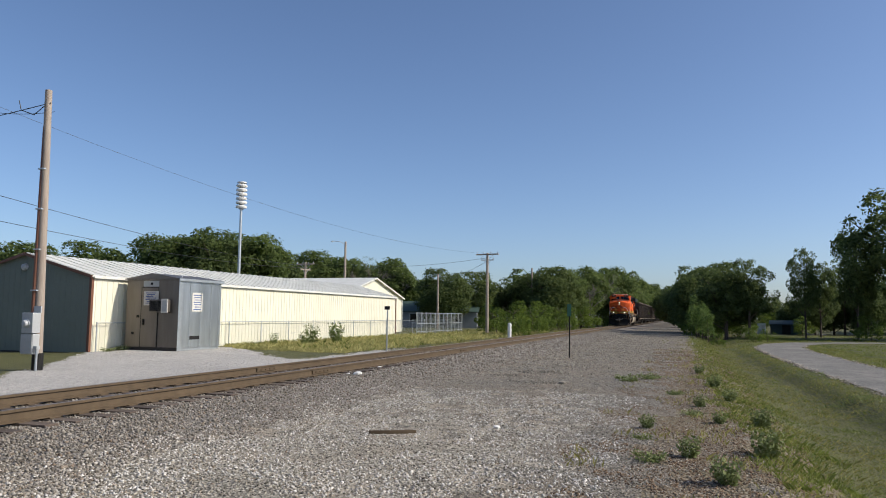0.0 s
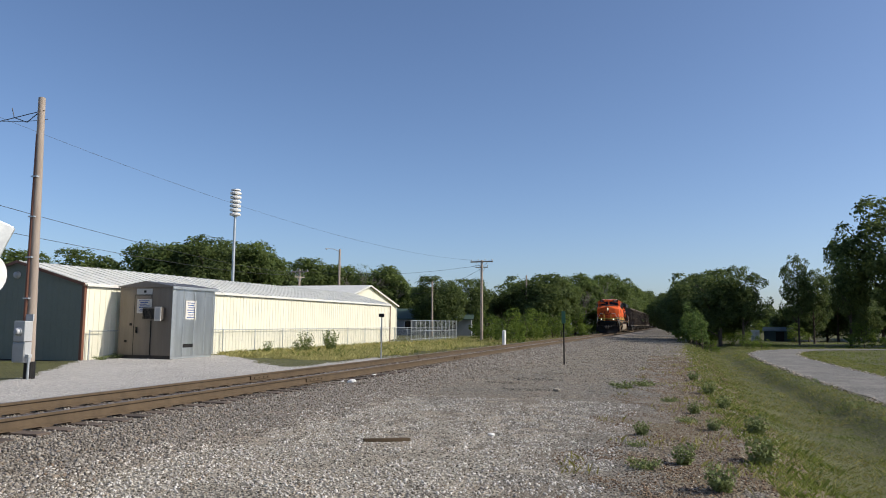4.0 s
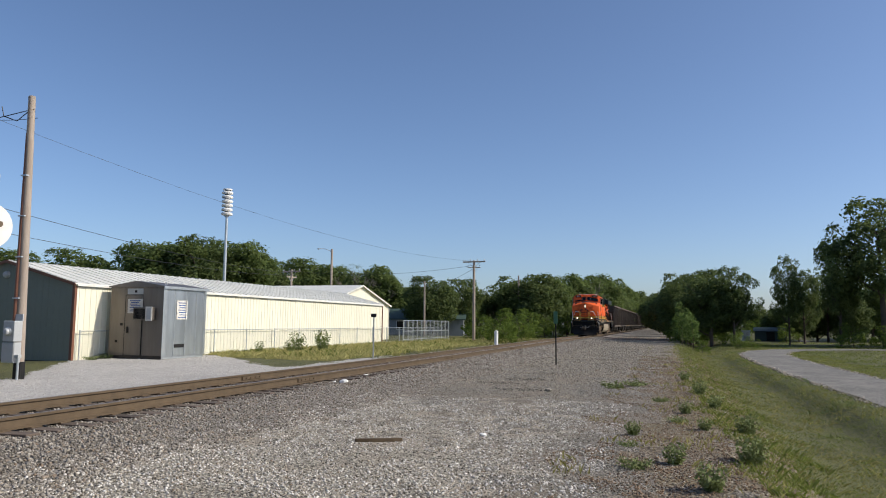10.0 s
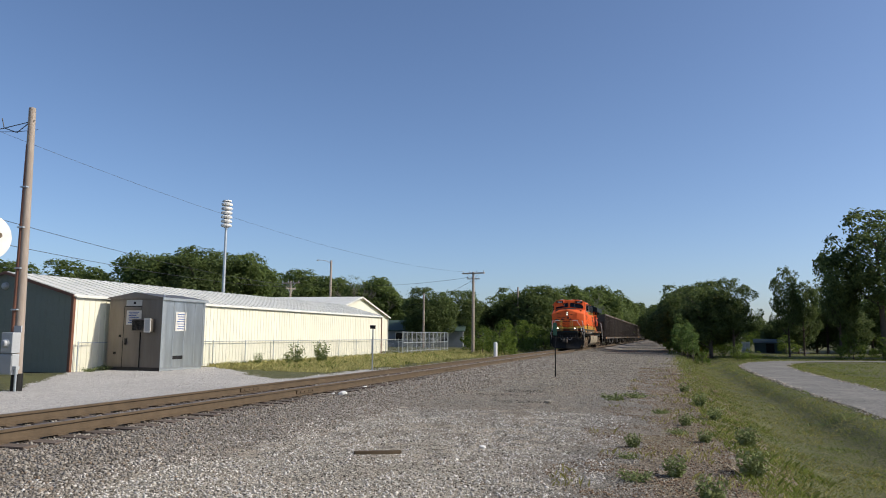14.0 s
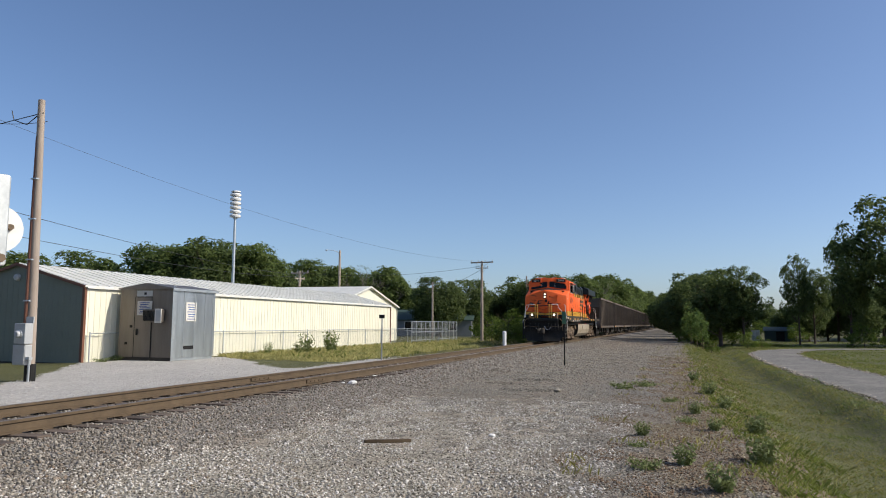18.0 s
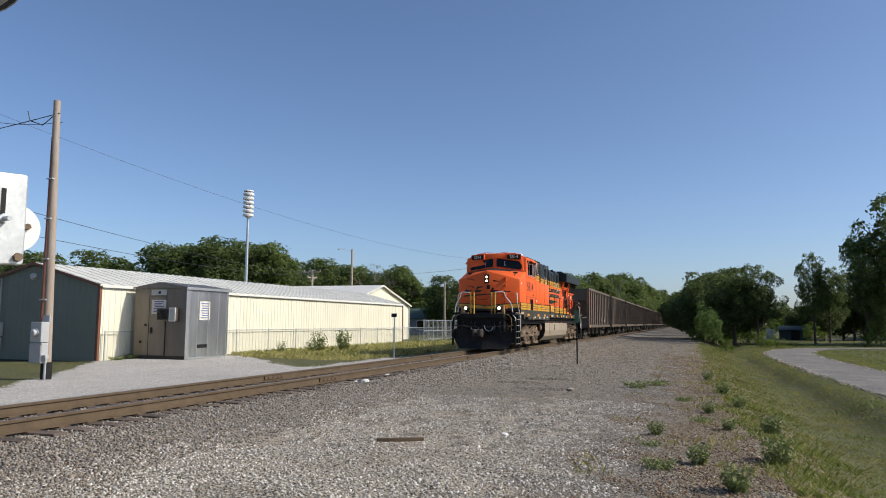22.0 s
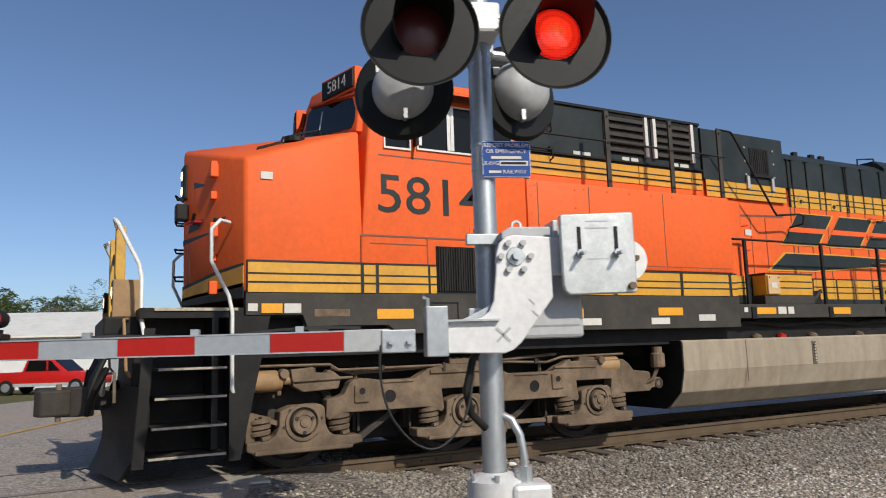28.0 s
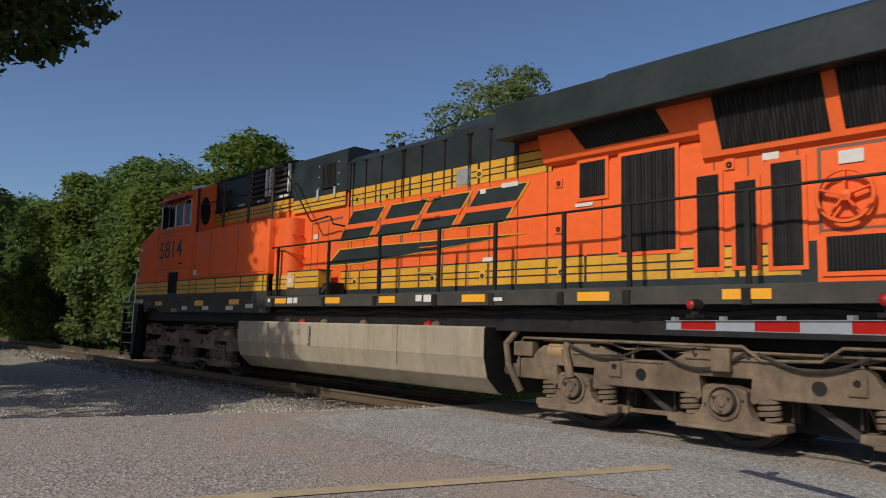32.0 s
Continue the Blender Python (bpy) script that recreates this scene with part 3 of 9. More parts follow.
# ---------------------------------------------------------------- railway track
def rail_profile(x):
    w, h = 0.037, 0.17
    top = RAIL_Z
    return [(x - 0.07, top - h), (x + 0.07, top - h), (x + 0.07, top - h + 0.012), (x + 0.012, top - h + 0.03), (x + 0.009, top - 0.045), (x + w, top - 0.036),
            (x + w, top - 0.008), (x + w - 0.012, top), (x - w + 0.012, top), (x - w, top - 0.008), (x - w, top - 0.036), (x - 0.009, top - 0.045), (x - 0.012, top - h + 0.03), (x - 0.07, top - h + 0.012)]


track = thing("railway_track", "single railway track with rusty rails on wooden ties", "railway track", kind="structure")
for side in (-1, 1):
    x = TRACK_X + side * 0.755
    part("rail", Geo().prism(rail_profile(x), "y", -160, 420), RUST_RAIL, track, "rusty brown steel rail", smooth=30)
    part("rail_head", Geo().prism([(x - 0.026, RAIL_Z + 0.001), (x + 0.026, RAIL_Z + 0.001), (x + 0.022, RAIL_Z + 0.004), (x - 0.022, RAIL_Z + 0.004)], "y", -160, 420), RAIL_HEAD, track, "polished running surface")
tie_geo = Geo().box(-1.3, 1.3, -0.115, 0.115, -0.18, 0.0)
tie_mesh = tie_geo.mesh("tie", TIE_WOOD, 0.012)
plate_mesh = Geo().box(-0.10, 0.10, -0.09, 0.09, 0, 0.018).mesh("tie_plate", RUST_RAIL, 0.004)
rng = random.Random(4)
for i in range(150):
    y = 2.6 + i * 0.5
    o = part("tie", tie_mesh, None, track, at=pose(TRACK_X + rng.uniform(-0.05, 0.05), y, RAIL_Z - 0.185, 0, rng.uniform(-0.6, 0.6), rng.uniform(-1.2, 1.2)))
    if i < 40:
        for side in (-1, 1):
            part("tie_plate", plate_mesh, None, track, at=pose(TRACK_X + side * 0.755, y, RAIL_Z - 0.186))
far = Geo()
for i in range(-260, 520):
    y = 2.6 + i * 0.5
    if 0 <= i < 150 or -24 < i < 0 and y > -9:
        continue
    far.box(TRACK_X - 1.3, TRACK_X + 1.3, y - 0.11, y + 0.11, RAIL_Z - 0.36, RAIL_Z - 0.19)
tagged(part("far_ties", far, TIE_WOOD, track), kind="stuff")
for y in (4.1, 16.0, 28.0, 40.0):
    for side in (-1, 1):
        for s2 in (-1, 1):
            g = Geo().box(-0.012, 0.012, -0.45, 0.45, -0.13, -0.05)
            for b in range(4):
                yy = -0.3 + b * 0.2
                g.rod((0.012 * s2, yy, -0.09), (0.035 * s2, yy, -0.09), 0.016, seg=6)
            part("joint_bar", g, RUST_RAIL, track, at=pose(TRACK_X + side * 0.755 + s2 * 0.028, y, RAIL_Z))

# crossing surface: concrete panels along the rails
panel_top = RAIL_Z - 0.006
for side in (-1, 1):
    for i in range(6):
        y0 = -9.0 + i * 1.83
        shift = 0.12 * side
        x0, x1 = sorted((TRACK_X + side * 0.82, TRACK_X + side * 1.42))
        part("crossing_panel", Geo().box(x0, x1, y0 + 0.012, y0 + 1.818, -0.26, panel_top), CONCRETE, track, "weathered grey concrete crossing panel", bevel=0.012)
        if side > 0:
            part("crossing_panel", Geo().box(TRACK_X - 0.66, TRACK_X - 0.006, y0 + 0.012, y0 + 1.818, -0.26, panel_top), CONCRETE, track, bevel=0.012)
            part("crossing_panel", Geo().box(TRACK_X + 0.006, TRACK_X + 0.66, y0 + 0.012, y0 + 1.818, -0.26, panel_top), CONCRETE, track, bevel=0.012)


# ---------------------------------------------------------------- crossing signal with gate
def crossing_signal(m):
    s = thing("crossing_signal", "galvanised level crossing signal with red lamps and striped gate", "crossing signal", m, "crossing signals")
    gz = -0.22
    mx = 0.033
    part("foundation", Geo().box(mx - 0.35, mx + 0.35, -0.35, 0.35, gz - 0.5, gz + 0.06), CONCRETE, s, "concrete foundation block", bevel=0.03)
    bs = part("base_casting", Geo().lathe([(0.30, gz + 0.06), (0.30, gz + 0.10), (0.17, gz + 0.16), (0.13, gz + 0.5), (0.125, 0.40), (0.15, 0.42), (0.15, 0.53), (0.10, 0.56), (0.07, 0.57)], (mx, 0, 0), (0, 0, 1), 20), ALU_CAST, s, "cast aluminium mast base", smooth=40)
    part("junction_box", Geo().box(mx + 0.06, mx + 0.27, -0.16, 0.05, 0.20, 0.52), ALU_CAST, bs, "cast junction box", bevel=0.025)
    for k in range(6):
        t = k * math.pi / 3 + 0.4
        part("bolt", Geo().rod((mx + 0.135 * math.cos(t), 0.135 * math.sin(t), 0.53), (mx + 0.135 * math.cos(t), 0.135 * math.sin(t), 0.57), 0.014, seg=6), GALV, bs)
    part("mast", Geo().rod((mx, 0, 0.45), (mx, 0, 5.6), 0.0645, seg=28), GALV, s, "galvanised steel mast", smooth=40)
    part("mast_cap", Geo().lathe([(0.07, 0), (0.07, 0.04), (0.03, 0.08), (0, 0.085)], (mx, 0, 5.58), (0, 0, 1), 16), GALV, s)
    part("conduit", Geo().tube([(mx + 0.05, -0.03, 0.86), (mx + 0.09, -0.05, 0.84), (mx + 0.13, -0.06, 0.76), (mx + 0.15, -0.06, 0.64), (mx + 0.15, -0.06, 0.50)], 0.022, 10), GALV, s, "bent conduit", smooth=50)
    part("conduit_nut", Geo().rod((mx + 0.15, -0.06, 0.52), (mx + 0.15, -0.06, 0.60), 0.04, seg=8), GALV, s)
    part("pole_clamp", Geo().rod((mx, 0, 1.36), (mx, 0, 1.385), 0.072, seg=20), BLACK, s)
    # gate mechanism
    mech = part("gate_mechanism", Geo().box(0.06, 0.50, -0.215, -0.065, 1.30, 1.78), LAMP_GREY, s, "grey gate mechanism housing", bevel=0.03)
    part("housing_lid", Geo().prism([(0.07, 1.78), (0.49, 1.78), (0.49, 1.82), (0.40, 1.85), (0.12, 1.85), (0.07, 1.82)], "y", -0.22, -0.06), LAMP_GREY, mech, bevel=0.01)
    part("housing_eye", Geo().lathe([(0.018, -0.008), (0.03, -0.008), (0.03, 0.008), (0.018, 0.008), (0.018, -0.008)], (0.17, -0.15, 1.865), (0, 1, 0), 12), GALV, mech)
    part("housing_latch", Geo().box(0.345, 0.375, -0.24, -0.05, 1.70, 1.88), GALV, mech, bevel=0.006)
    for z in (1.40, 1.80):
        part("u_bolt", Geo().tube([(mx - 0.10, -0.10, z), (mx - 0.10, 0.02, z), (mx, 0.08, z), (mx + 0.10, 0.02, z), (mx + 0.10, -0.10, z)], 0.012, 6), GALV, mech)
        part("clamp_bar", Geo().box(mx - 0.13, mx + 0.13, -0.115, -0.085, z - 0.03, z + 0.03), GALV, mech, bevel=0.005)
    part("lower_cover", Geo().prism([(0.16, 1.26), (0.50, 1.26), (0.50, 1.45), (0.22, 1.45)], "y", -0.21, -0.07), LAMP_GREY, mech, bevel=0.02)
    # moving arm, turning about the hub
    hub = (0.130, -0.25, 1.684)
    arm = part("gate_arm", Geo().prism([(a - 0.169, b - hub[2]) for a, b in ((-0.249, 1.201), (-0.245, 1.365), (-0.06, 1.365), (-0.02, 1.375), (0.02, 1.405), (0.045, 1.455), (0.062, 1.60), (0.068, 1.70), (0.085, 1.755), (0.12, 1.788), (0.16, 1.797), (0.364, 1.785), (0.362, 1.472), (0.184, 1.244), (0.14, 1.207), (0.092, 1.19))], "y", -0.025, 0.0), ALU_CAST, s, "white-grey aluminium gate arm bracket", bevel=0.006, at=pose(*hub))

    def ap(name, g, mt, label="", parent=None, bevel=0.0, smooth=None):
        return part(name, g, mt, parent or arm, label, bevel, smooth)
    for k in range(6):
        t = k * math.pi / 3
        ap("hub_bolt", Geo().rod((0.078 * math.cos(t), -0.025, 0.078 * math.sin(t)), (0.078 * math.cos(t), -0.05, 0.078 * math.sin(t)), 0.017, seg=6), METER_GREY)
    ap("hub_washer", Geo().lathe([(0.0, 0.012), (0.045, 0.012), (0.05, 0.0)], (0, -0.025, 0), (0, -1, 0), 18), GALV)
    ap("hub_nut", Geo().rod((0, -0.03, 0), (0, -0.075, 0), 0.024, seg=6), GALV)
    ap("shaft", Geo().rod((0, 0, 0), (0, 0.05, 0), 0.04, seg=14), GALV)
    ap("counterweight_arm", Geo().box(0.10, 0.60, 0.0, 0.025, -0.10, 0.10), ALU_CAST, "aluminium counterweight arm", bevel=0.006)
    for e in (-1, 1):
        ap("etched_cross", Geo().bar((-0.115, -0.0265, -0.40 + e * 0.035), (-0.045, -0.0265, -0.40 - e * 0.035), 0.014, 0.002, up=(0, 1, 0)), LAMP_GREY)
    for dx, dz in ((0.06, -0.22), (0.075, -0.28)):
        ap("mark_bar", Geo().bar((dx, -0.0265, dz), (dx + 0.03, -0.0265, dz - 0.03), 0.008, 0.002, up=(0, 1, 0)), LAMP_GREY)
    pl = ap("counterweight", Geo().prism([((a - 0.23) * 0.925 + 0.222, b - 0.01) for a, b in ((0.27, -0.20), (0.645, -0.195), (0.655, -0.185), (0.655, 0.215), (0.645, 0.225), (0.24, 0.215), (0.23, 0.205), (0.235, -0.15), (0.245, -0.18))], "y", -0.10, -0.06), ALU_PLATE, "spangled zinc counterweight plate", bevel=0.008)
    for x in (0.319, 0.515):
        ap("slot", Geo().box(x - 0.010, x + 0.010, -0.1025, -0.1005, -0.01, 0.14), BLACK, "", pl)
        ap("slot_bolt", Geo().rod((x, -0.10, 0.0), (x, -0.19, -0.005), 0.011, seg=8), GALV, "", pl)
        ap("bolt_nut", Geo().rod((x, -0.10, 0.0), (x, -0.13, 0.0), 0.022, seg=6), GALV, "", pl)
    ap("corner_bolt", Geo().rod((0.585, -0.10, -0.17), (0.585, -0.125, -0.17), 0.02, seg=6), GRIME, "", pl)
    for z in (0.13, 0.165, -0.03):
        ap("cast_mark", Geo().box(0.355, 0.475, -0.1015, -0.1003, z, z + 0.006), LAMP_GREY, "", pl)
    ap("spare_plate", Geo().lathe([(0.0, 0.0), (0.105, 0.0), (0.11, 0.006), (0.11, 0.02), (0.0, 0.02)], (0.592, -0.02, -0.03), (0, -1, 0), 28), WHITE_PAINT, "round white plate")
    ap("spare_bolt", Geo().rod((0.64, -0.04, -0.02), (0.64, -0.06, -0.02), 0.015, seg=6), GRIME)
    ap("root_bracket", Geo().box(-0.48, -0.37, -0.10, 0.07, -0.50, -0.25), GALV, "galvanised arm root bracket", bevel=0.006)
    ap("root_hook", Geo().tube([(-0.46, 0.0, -0.25), (-0.46, 0.0, -0.21), (-0.485, 0.0, -0.20)], 0.01, 6), GALV)
    ap("root_flange", Geo().prism([(-0.30, -0.325), (-0.12, -0.325), (-0.12, -0.24)], "y", 0.02, 0.04), GALV)
    ap("top_flange", Geo().box(-0.42, -0.10, -0.06, 0.04, -0.328, -0.318), GALV)
    ap("arm_clamp", Geo().box(-0.70, -0.53, -0.055, 0.055, -0.475, -0.36), GALV, "arm clamp plate", bevel=0.006)
    for x in (-0.65, -0.56):
        ap("clamp_bolt", Geo().rod((x, -0.055, -0.42), (x, -0.08, -0.42), 0.016, seg=6), GALV)
    ap("arm_socket", Geo().box(-0.885, -0.66, -0.045, 0.045, -0.465, -0.355), METER_GREY, "bare aluminium arm end", bevel=0.004)
    x = -0.885
    i = 0
    while x > -5.64:
        w = 0.355 if x - 0.355 > -5.64 else x + 5.67
        k = 1 - 0.35 * (i / 14)
        red = i % 2 == 0
        ap("arm_stripe", Geo().box(x - w + 0.001, x - 0.001, -0.04 * k, 0.04 * k, -0.41 - 0.052 * k, -0.41 + 0.052 * k), STRIPE_RED if red else STRIPE_WHITE, "reflective red stripe" if red else "reflective grey-white stripe")
        x -= w
        i += 1
    for e in (-1, 1):
        ap("arm_edge", Geo().prism([(-0.885, -0.41 + e * 0.053), (-5.665, -0.41 + e * 0.035), (-5.665, -0.41 + e * 0.030), (-0.885, -0.41 + e * 0.046)], "y", -0.042, 0.042), GALV, "thin metal arm edge")
    ap("arm_cable", Geo().tube([(-0.80 - q * 0.2, 0.0, -0.345 - 0.0035 * q + 0.012 * math.sin(q * 1.3)) for q in range(25)], 0.008, 5), WIRE, "cable clipped along the arm")
    for q in range(10):
        xx = -1.1 - q * 0.5
        ap("cable_clip", Geo().box(xx - 0.02, xx + 0.02, -0.02, 0.02, -0.36 - 0.002 * q, -0.33 - 0.002 * q), GALV)
    for j, xx in enumerate((-2.51, -3.87, -5.38)):
        lb = ap("arm_lamp", Geo().box(xx - 0.045, xx + 0.045, -0.05, 0.05, -0.36, -0.33), BLACK, "small red arm lamp", bevel=0.008)
        ap("lamp_body", Geo().lathe([(0.02, -0.05), (0.04, -0.042), (0.045, 0.0), (0.04, 0.042), (0.02, 0.05)], (xx, 0, -0.26), (0, 1, 0), 14), BLACK, "", lb, smooth=40)
        for e in (-1, 1):
            ap("lamp_lens", Geo().lathe([(0.0, 0.03), (0.025, 0.024), (0.040, 0.0)], (xx, e * 0.038, -0.26), (0, e, 0), 14), RED_LENS_DIM, "", lb, smooth=60)
        ap("lamp_neck", Geo().rod((xx, 0, -0.34), (xx, 0, -0.31), 0.03, seg=8), BLACK, "", lb)
    # loose cable loop from mast to arm
    loop = [(-0.55, -0.30, 1.36), (-0.575, -0.31, 1.25), (-0.58, -0.31, 1.10), (-0.545, -0.30, 0.94), (-0.47, -0.28, 0.82), (-0.385, -0.26, 0.75), (-0.30, -0.24, 0.735), (-0.215, -0.21, 0.785), (-0.145, -0.18, 0.88), (-0.105, -0.15, 1.00), (-0.08, -0.12, 1.12), (-0.06, -0.09, 1.26)]
    fine = [tuple(0.5 * ((2 * b) + (c - a) * q + (2 * a - 5 * b + 4 * c - d) * q * q + (3 * b - a - 3 * c + d) * q ** 3) for a, b, c, d in zip(*pts)) for pts in zip(loop, loop[1:], loop[2:], loop[3:]) for q in (0, 0.25, 0.5, 0.75)]
    part("cable_loop", Geo().tube(fine, 0.006, 6), WIRE, s, "thin black cable loop", smooth=60)
    part("hose", Geo().tube([(mx - 0.02, -0.06, 1.30), (mx - 0.12, -0.12, 1.16), (mx - 0.16, -0.12, 1.0), (mx - 0.13, -0.09, 0.88), (mx - 0.05, -0.05, 0.80)], 0.02, 8), BLACK, s, "black flexible hose", smooth=50)
    # lamps
    for y, zz, fx in ((-0.36, 2.86, -1), (0.36, 2.80, 1)):
        part("lamp_crossarm", Geo().tube([(-0.36, y * 0.55, zz + 0.15), (mx, y * 0.45, zz + 0.17), (0.40, y * 0.55, zz + 0.15)], 0.028, 10), GALV, s, "pipe crossarm")
        part("crossarm_bracket", Geo().box(mx - 0.09, mx + 0.09, *sorted((0.0, y * 0.55)), zz + 0.08, zz + 0.26), ALU_CAST, s, "cast crossarm bracket", bevel=0.02)
        for side in (-1, 1):
            cx = (-0.345 if side < 0 else 0.375) - (0.03 if fx > 0 else 0)
            c = (cx, y, zz)
            ax = (0, -1, 0) if fx < 0 else (-0.35 * side - 0.1, 1, 0)
            bg = part("lamp_background", Geo().lathe([(0.0, 0.0), (0.285, 0.0), (0.305, 0.02), (0.31, 0.02), (0.305, 0.008), (0.285, -0.012), (0.0, -0.012)], c, ax, 40), LAMP_BLACK, s, "round black lamp background", smooth=40)
            part("lamp_housing", Geo().lathe([(0.0, -0.17), (0.10, -0.165), (0.16, -0.12), (0.185, -0.05), (0.19, -0.012)], c, ax, 30), LAMP_GREY, bg, "grey domed lamp housing", smooth=40)
            part("housing_latch", Geo().box(cx - 0.012, cx + 0.012, *sorted((y - fx * 0.06, y - fx * 0.13)), zz - 0.215, zz - 0.15), GALV, bg)
            part("housing_hinge", Geo().box(cx - 0.17, cx - 0.13, *sorted((y - fx * 0.03, y - fx * 0.09)), zz + 0.08, zz + 0.13), WHITE_PAINT, bg)
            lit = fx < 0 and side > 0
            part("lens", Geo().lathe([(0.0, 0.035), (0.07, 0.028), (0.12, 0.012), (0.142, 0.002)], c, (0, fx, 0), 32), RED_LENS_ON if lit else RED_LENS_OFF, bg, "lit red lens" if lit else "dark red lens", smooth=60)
            vis = Geo()
            n = 30
            ring = []
            for q in range(n + 1):
                t = radians(-52) + (radians(284)) * q / n
                dep = 0.34 - 0.16 * (1 - math.sin(max(-1.57, min(1.57, t if t < 1.57 else math.pi - t))))
                dep = max(0.03, dep)
                for r in (0.152, 0.148):
                    for d in (0.0, dep):
                        ring.append((cx + r * math.cos(t), y + fx * d, zz + r * math.sin(t)))
            fs = []
            for q in range(n):
                a, b = q * 4, q * 4 + 4
                fs += [(a, a + 1, b + 1, b), (a + 2, b + 2, b + 3, a + 3), (a + 1, a + 3, b + 3, b + 1)]
            vis.add(ring, fs)
            part("visor", vis, LAMP_BLACK, bg, "black lamp visor", smooth=40)
            part("lamp_stem", Geo().rod((cx, y * 0.55, zz + 0.15), (cx, y - fx * 0.08, zz + 0.14), 0.03, seg=10), GALV, bg)
    # emergency notice
    sg = part("emergency_sign", Geo().prism([(0.012, 2.1650), (0.028, 2.1480), (0.272, 2.1480), (0.288, 2.1650), (0.288, 2.3400), (0.272, 2.3570), (0.028, 2.3570), (0.012, 2.3400)], "y", -0.078, -0.070), SIGN_BLUE, s, "blue emergency notice with white lettering")
    white = LABEL_WHITE
    for (x0, x1, z0, z1) in ((0.018, 0.282, 2.3520, 2.3545), (0.018, 0.282, 2.1505, 2.1530), (0.0145, 0.017, 2.1650, 2.3400), (0.283, 0.2855, 2.1650, 2.3400)):
        part("sign_border", Geo().box(x0, x1, -0.0795, -0.0775, z0, z1), WHITE_PAINT, sg)
    lettering("sign_text", "REPORT PROBLEM", 0.031, white, sg, pose(0.15, -0.079, 2.3310, 90, 0, 0), 0.0005)
    lettering("sign_text", "OR EMERGENCY", 0.031, white, sg, pose(0.15, -0.079, 2.2970, 90, 0, 0), 0.0005)
    part("sign_bar", Geo().box(0.065, 0.235, -0.0795, -0.0785, 2.2550, 2.2700), white, sg)
    lettering("sign_text", "X-ING", 0.031, white, sg, pose(0.064, -0.079, 2.2290, 90, 0, 0), 0.0005)
    pn = part("number_panel", Geo().box(0.11, 0.272, -0.0795, -0.0785, 2.2160, 2.2440), white, sg)
    part("number_bar", Geo().box(0.118, 0.262, -0.0805, -0.0795, 2.2230, 2.2370), BLACK, sg)
    part("sign_bar", Geo().box(0.05, 0.118, -0.0795, -0.0785, 2.1750, 2.1880), white, sg)
    lettering("sign_text", "RAILWAY", 0.031, white, sg, pose(0.195, -0.079, 2.1810, 90, 0, 0), 0.0005)
    part("sign_strap", Geo().rod((mx, 0, 2.20), (mx, 0, 2.215), 0.068, seg=20), GALV, s)
    part("sign_strap", Geo().rod((mx, 0, 2.34), (mx, 0, 2.355), 0.068, seg=20), GALV, s)
    # crossbuck above the lamps
    for k, a in enumerate((45, -45)):
        part("crossbuck_blade", Geo().box(-0.61, 0.61, -0.012, 0.012, -0.115, 0.115), WHITE_PAINT, s, "white crossbuck blade", at=pose(mx - 0.28, -0.10 - 0.026 * k, 3.78, 0, a, 0))
    part("bell", Geo().lathe([(0.0, 0.0), (0.05, 0.0), (0.07, 0.05), (0.12, 0.10), (0.14, 0.16), (0.0, 0.17)], (mx, -0.16, 5.3), (0, -1, 0), 18), LAMP_GREY, s, "crossing bell", smooth=40)
    part("bell_bracket", Geo().bar((mx, 0, 5.3), (mx, -0.18, 5.3), 0.05), GALV, s)
    return s


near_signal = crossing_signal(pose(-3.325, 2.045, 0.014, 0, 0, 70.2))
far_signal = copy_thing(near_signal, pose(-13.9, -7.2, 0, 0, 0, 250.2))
GATE_REST = pose(0.130, -0.25, 1.684, 0, 0, -1.1)
GATE_ARMS = [c for sig in (near_signal, far_signal) for c in sig.children if c.name.startswith("gate_arm")]


# ---------------------------------------------------------------- locomotive
TRAIN_THINGS = []
STEP_EDGE = paint("worn_step_edge", (0.42, 0.37, 0.29), 0.6, var=0.25, scale=6, dirt=(0.08, 0.06, 0.05), dirt_amt=0.8)
WHEELS = []


def helix(c, r, z0, z1, turns, wire_r, g, seg=9):
    """A coil spring standing at c."""
    n = int(turns * seg)
    pts = [(c[0] + r * math.cos(i / seg * 2 * math.pi), c[1] + r * math.sin(i / seg * 2 * math.pi), z0 + (z1 - z0) * i / n) for i in range(n + 1)]
    g.tube(pts, wire_r, 5)


def wheelset(parent, y, r=0.535, material=None, gauge=0.755, seg=26):
    """Two wheels on an axle, turning together."""
    ws = part("wheelset", Geo().rod((-1.0, 0, 0), (1.0, 0, 0), 0.09, seg=12), GRIME_DARK, parent, at=pose(0, y, r))
    for s in (-1, 1):
        part("wheel", Geo().lathe([(0.09, -0.08), (0.16, -0.09), (r * 0.8, -0.02), (r * 0.82, -0.065), (r + 0.028, -0.065), (r + 0.028, -0.035), (r, -0.02), (r - 0.004, 0.065), (r * 0.84, 0.07), (r * 0.8, 0.02), (0.16, 0.05), (0.09, 0.05)],
                                  (s * gauge, 0, 0), (s, 0, 0), seg), material or GRIME_DARK, ws, smooth=35)
    return ws


AXLE_STEP = 2.02


def pedestal_top(k):
    """The arch of the side frame over axle k: (along, height) pairs."""
    a = k * AXLE_STEP
    return [(a - 0.48, 0.60), (a - 0.42, 0.58), (a - 0.31, 0.53), (a - 0.27, 0.57), (a - 0.30, 0.80), (a + 0.30, 0.80), (a + 0.27, 0.57), (a + 0.31, 0.53), (a + 0.42, 0.58), (a + 0.48, 0.60)]


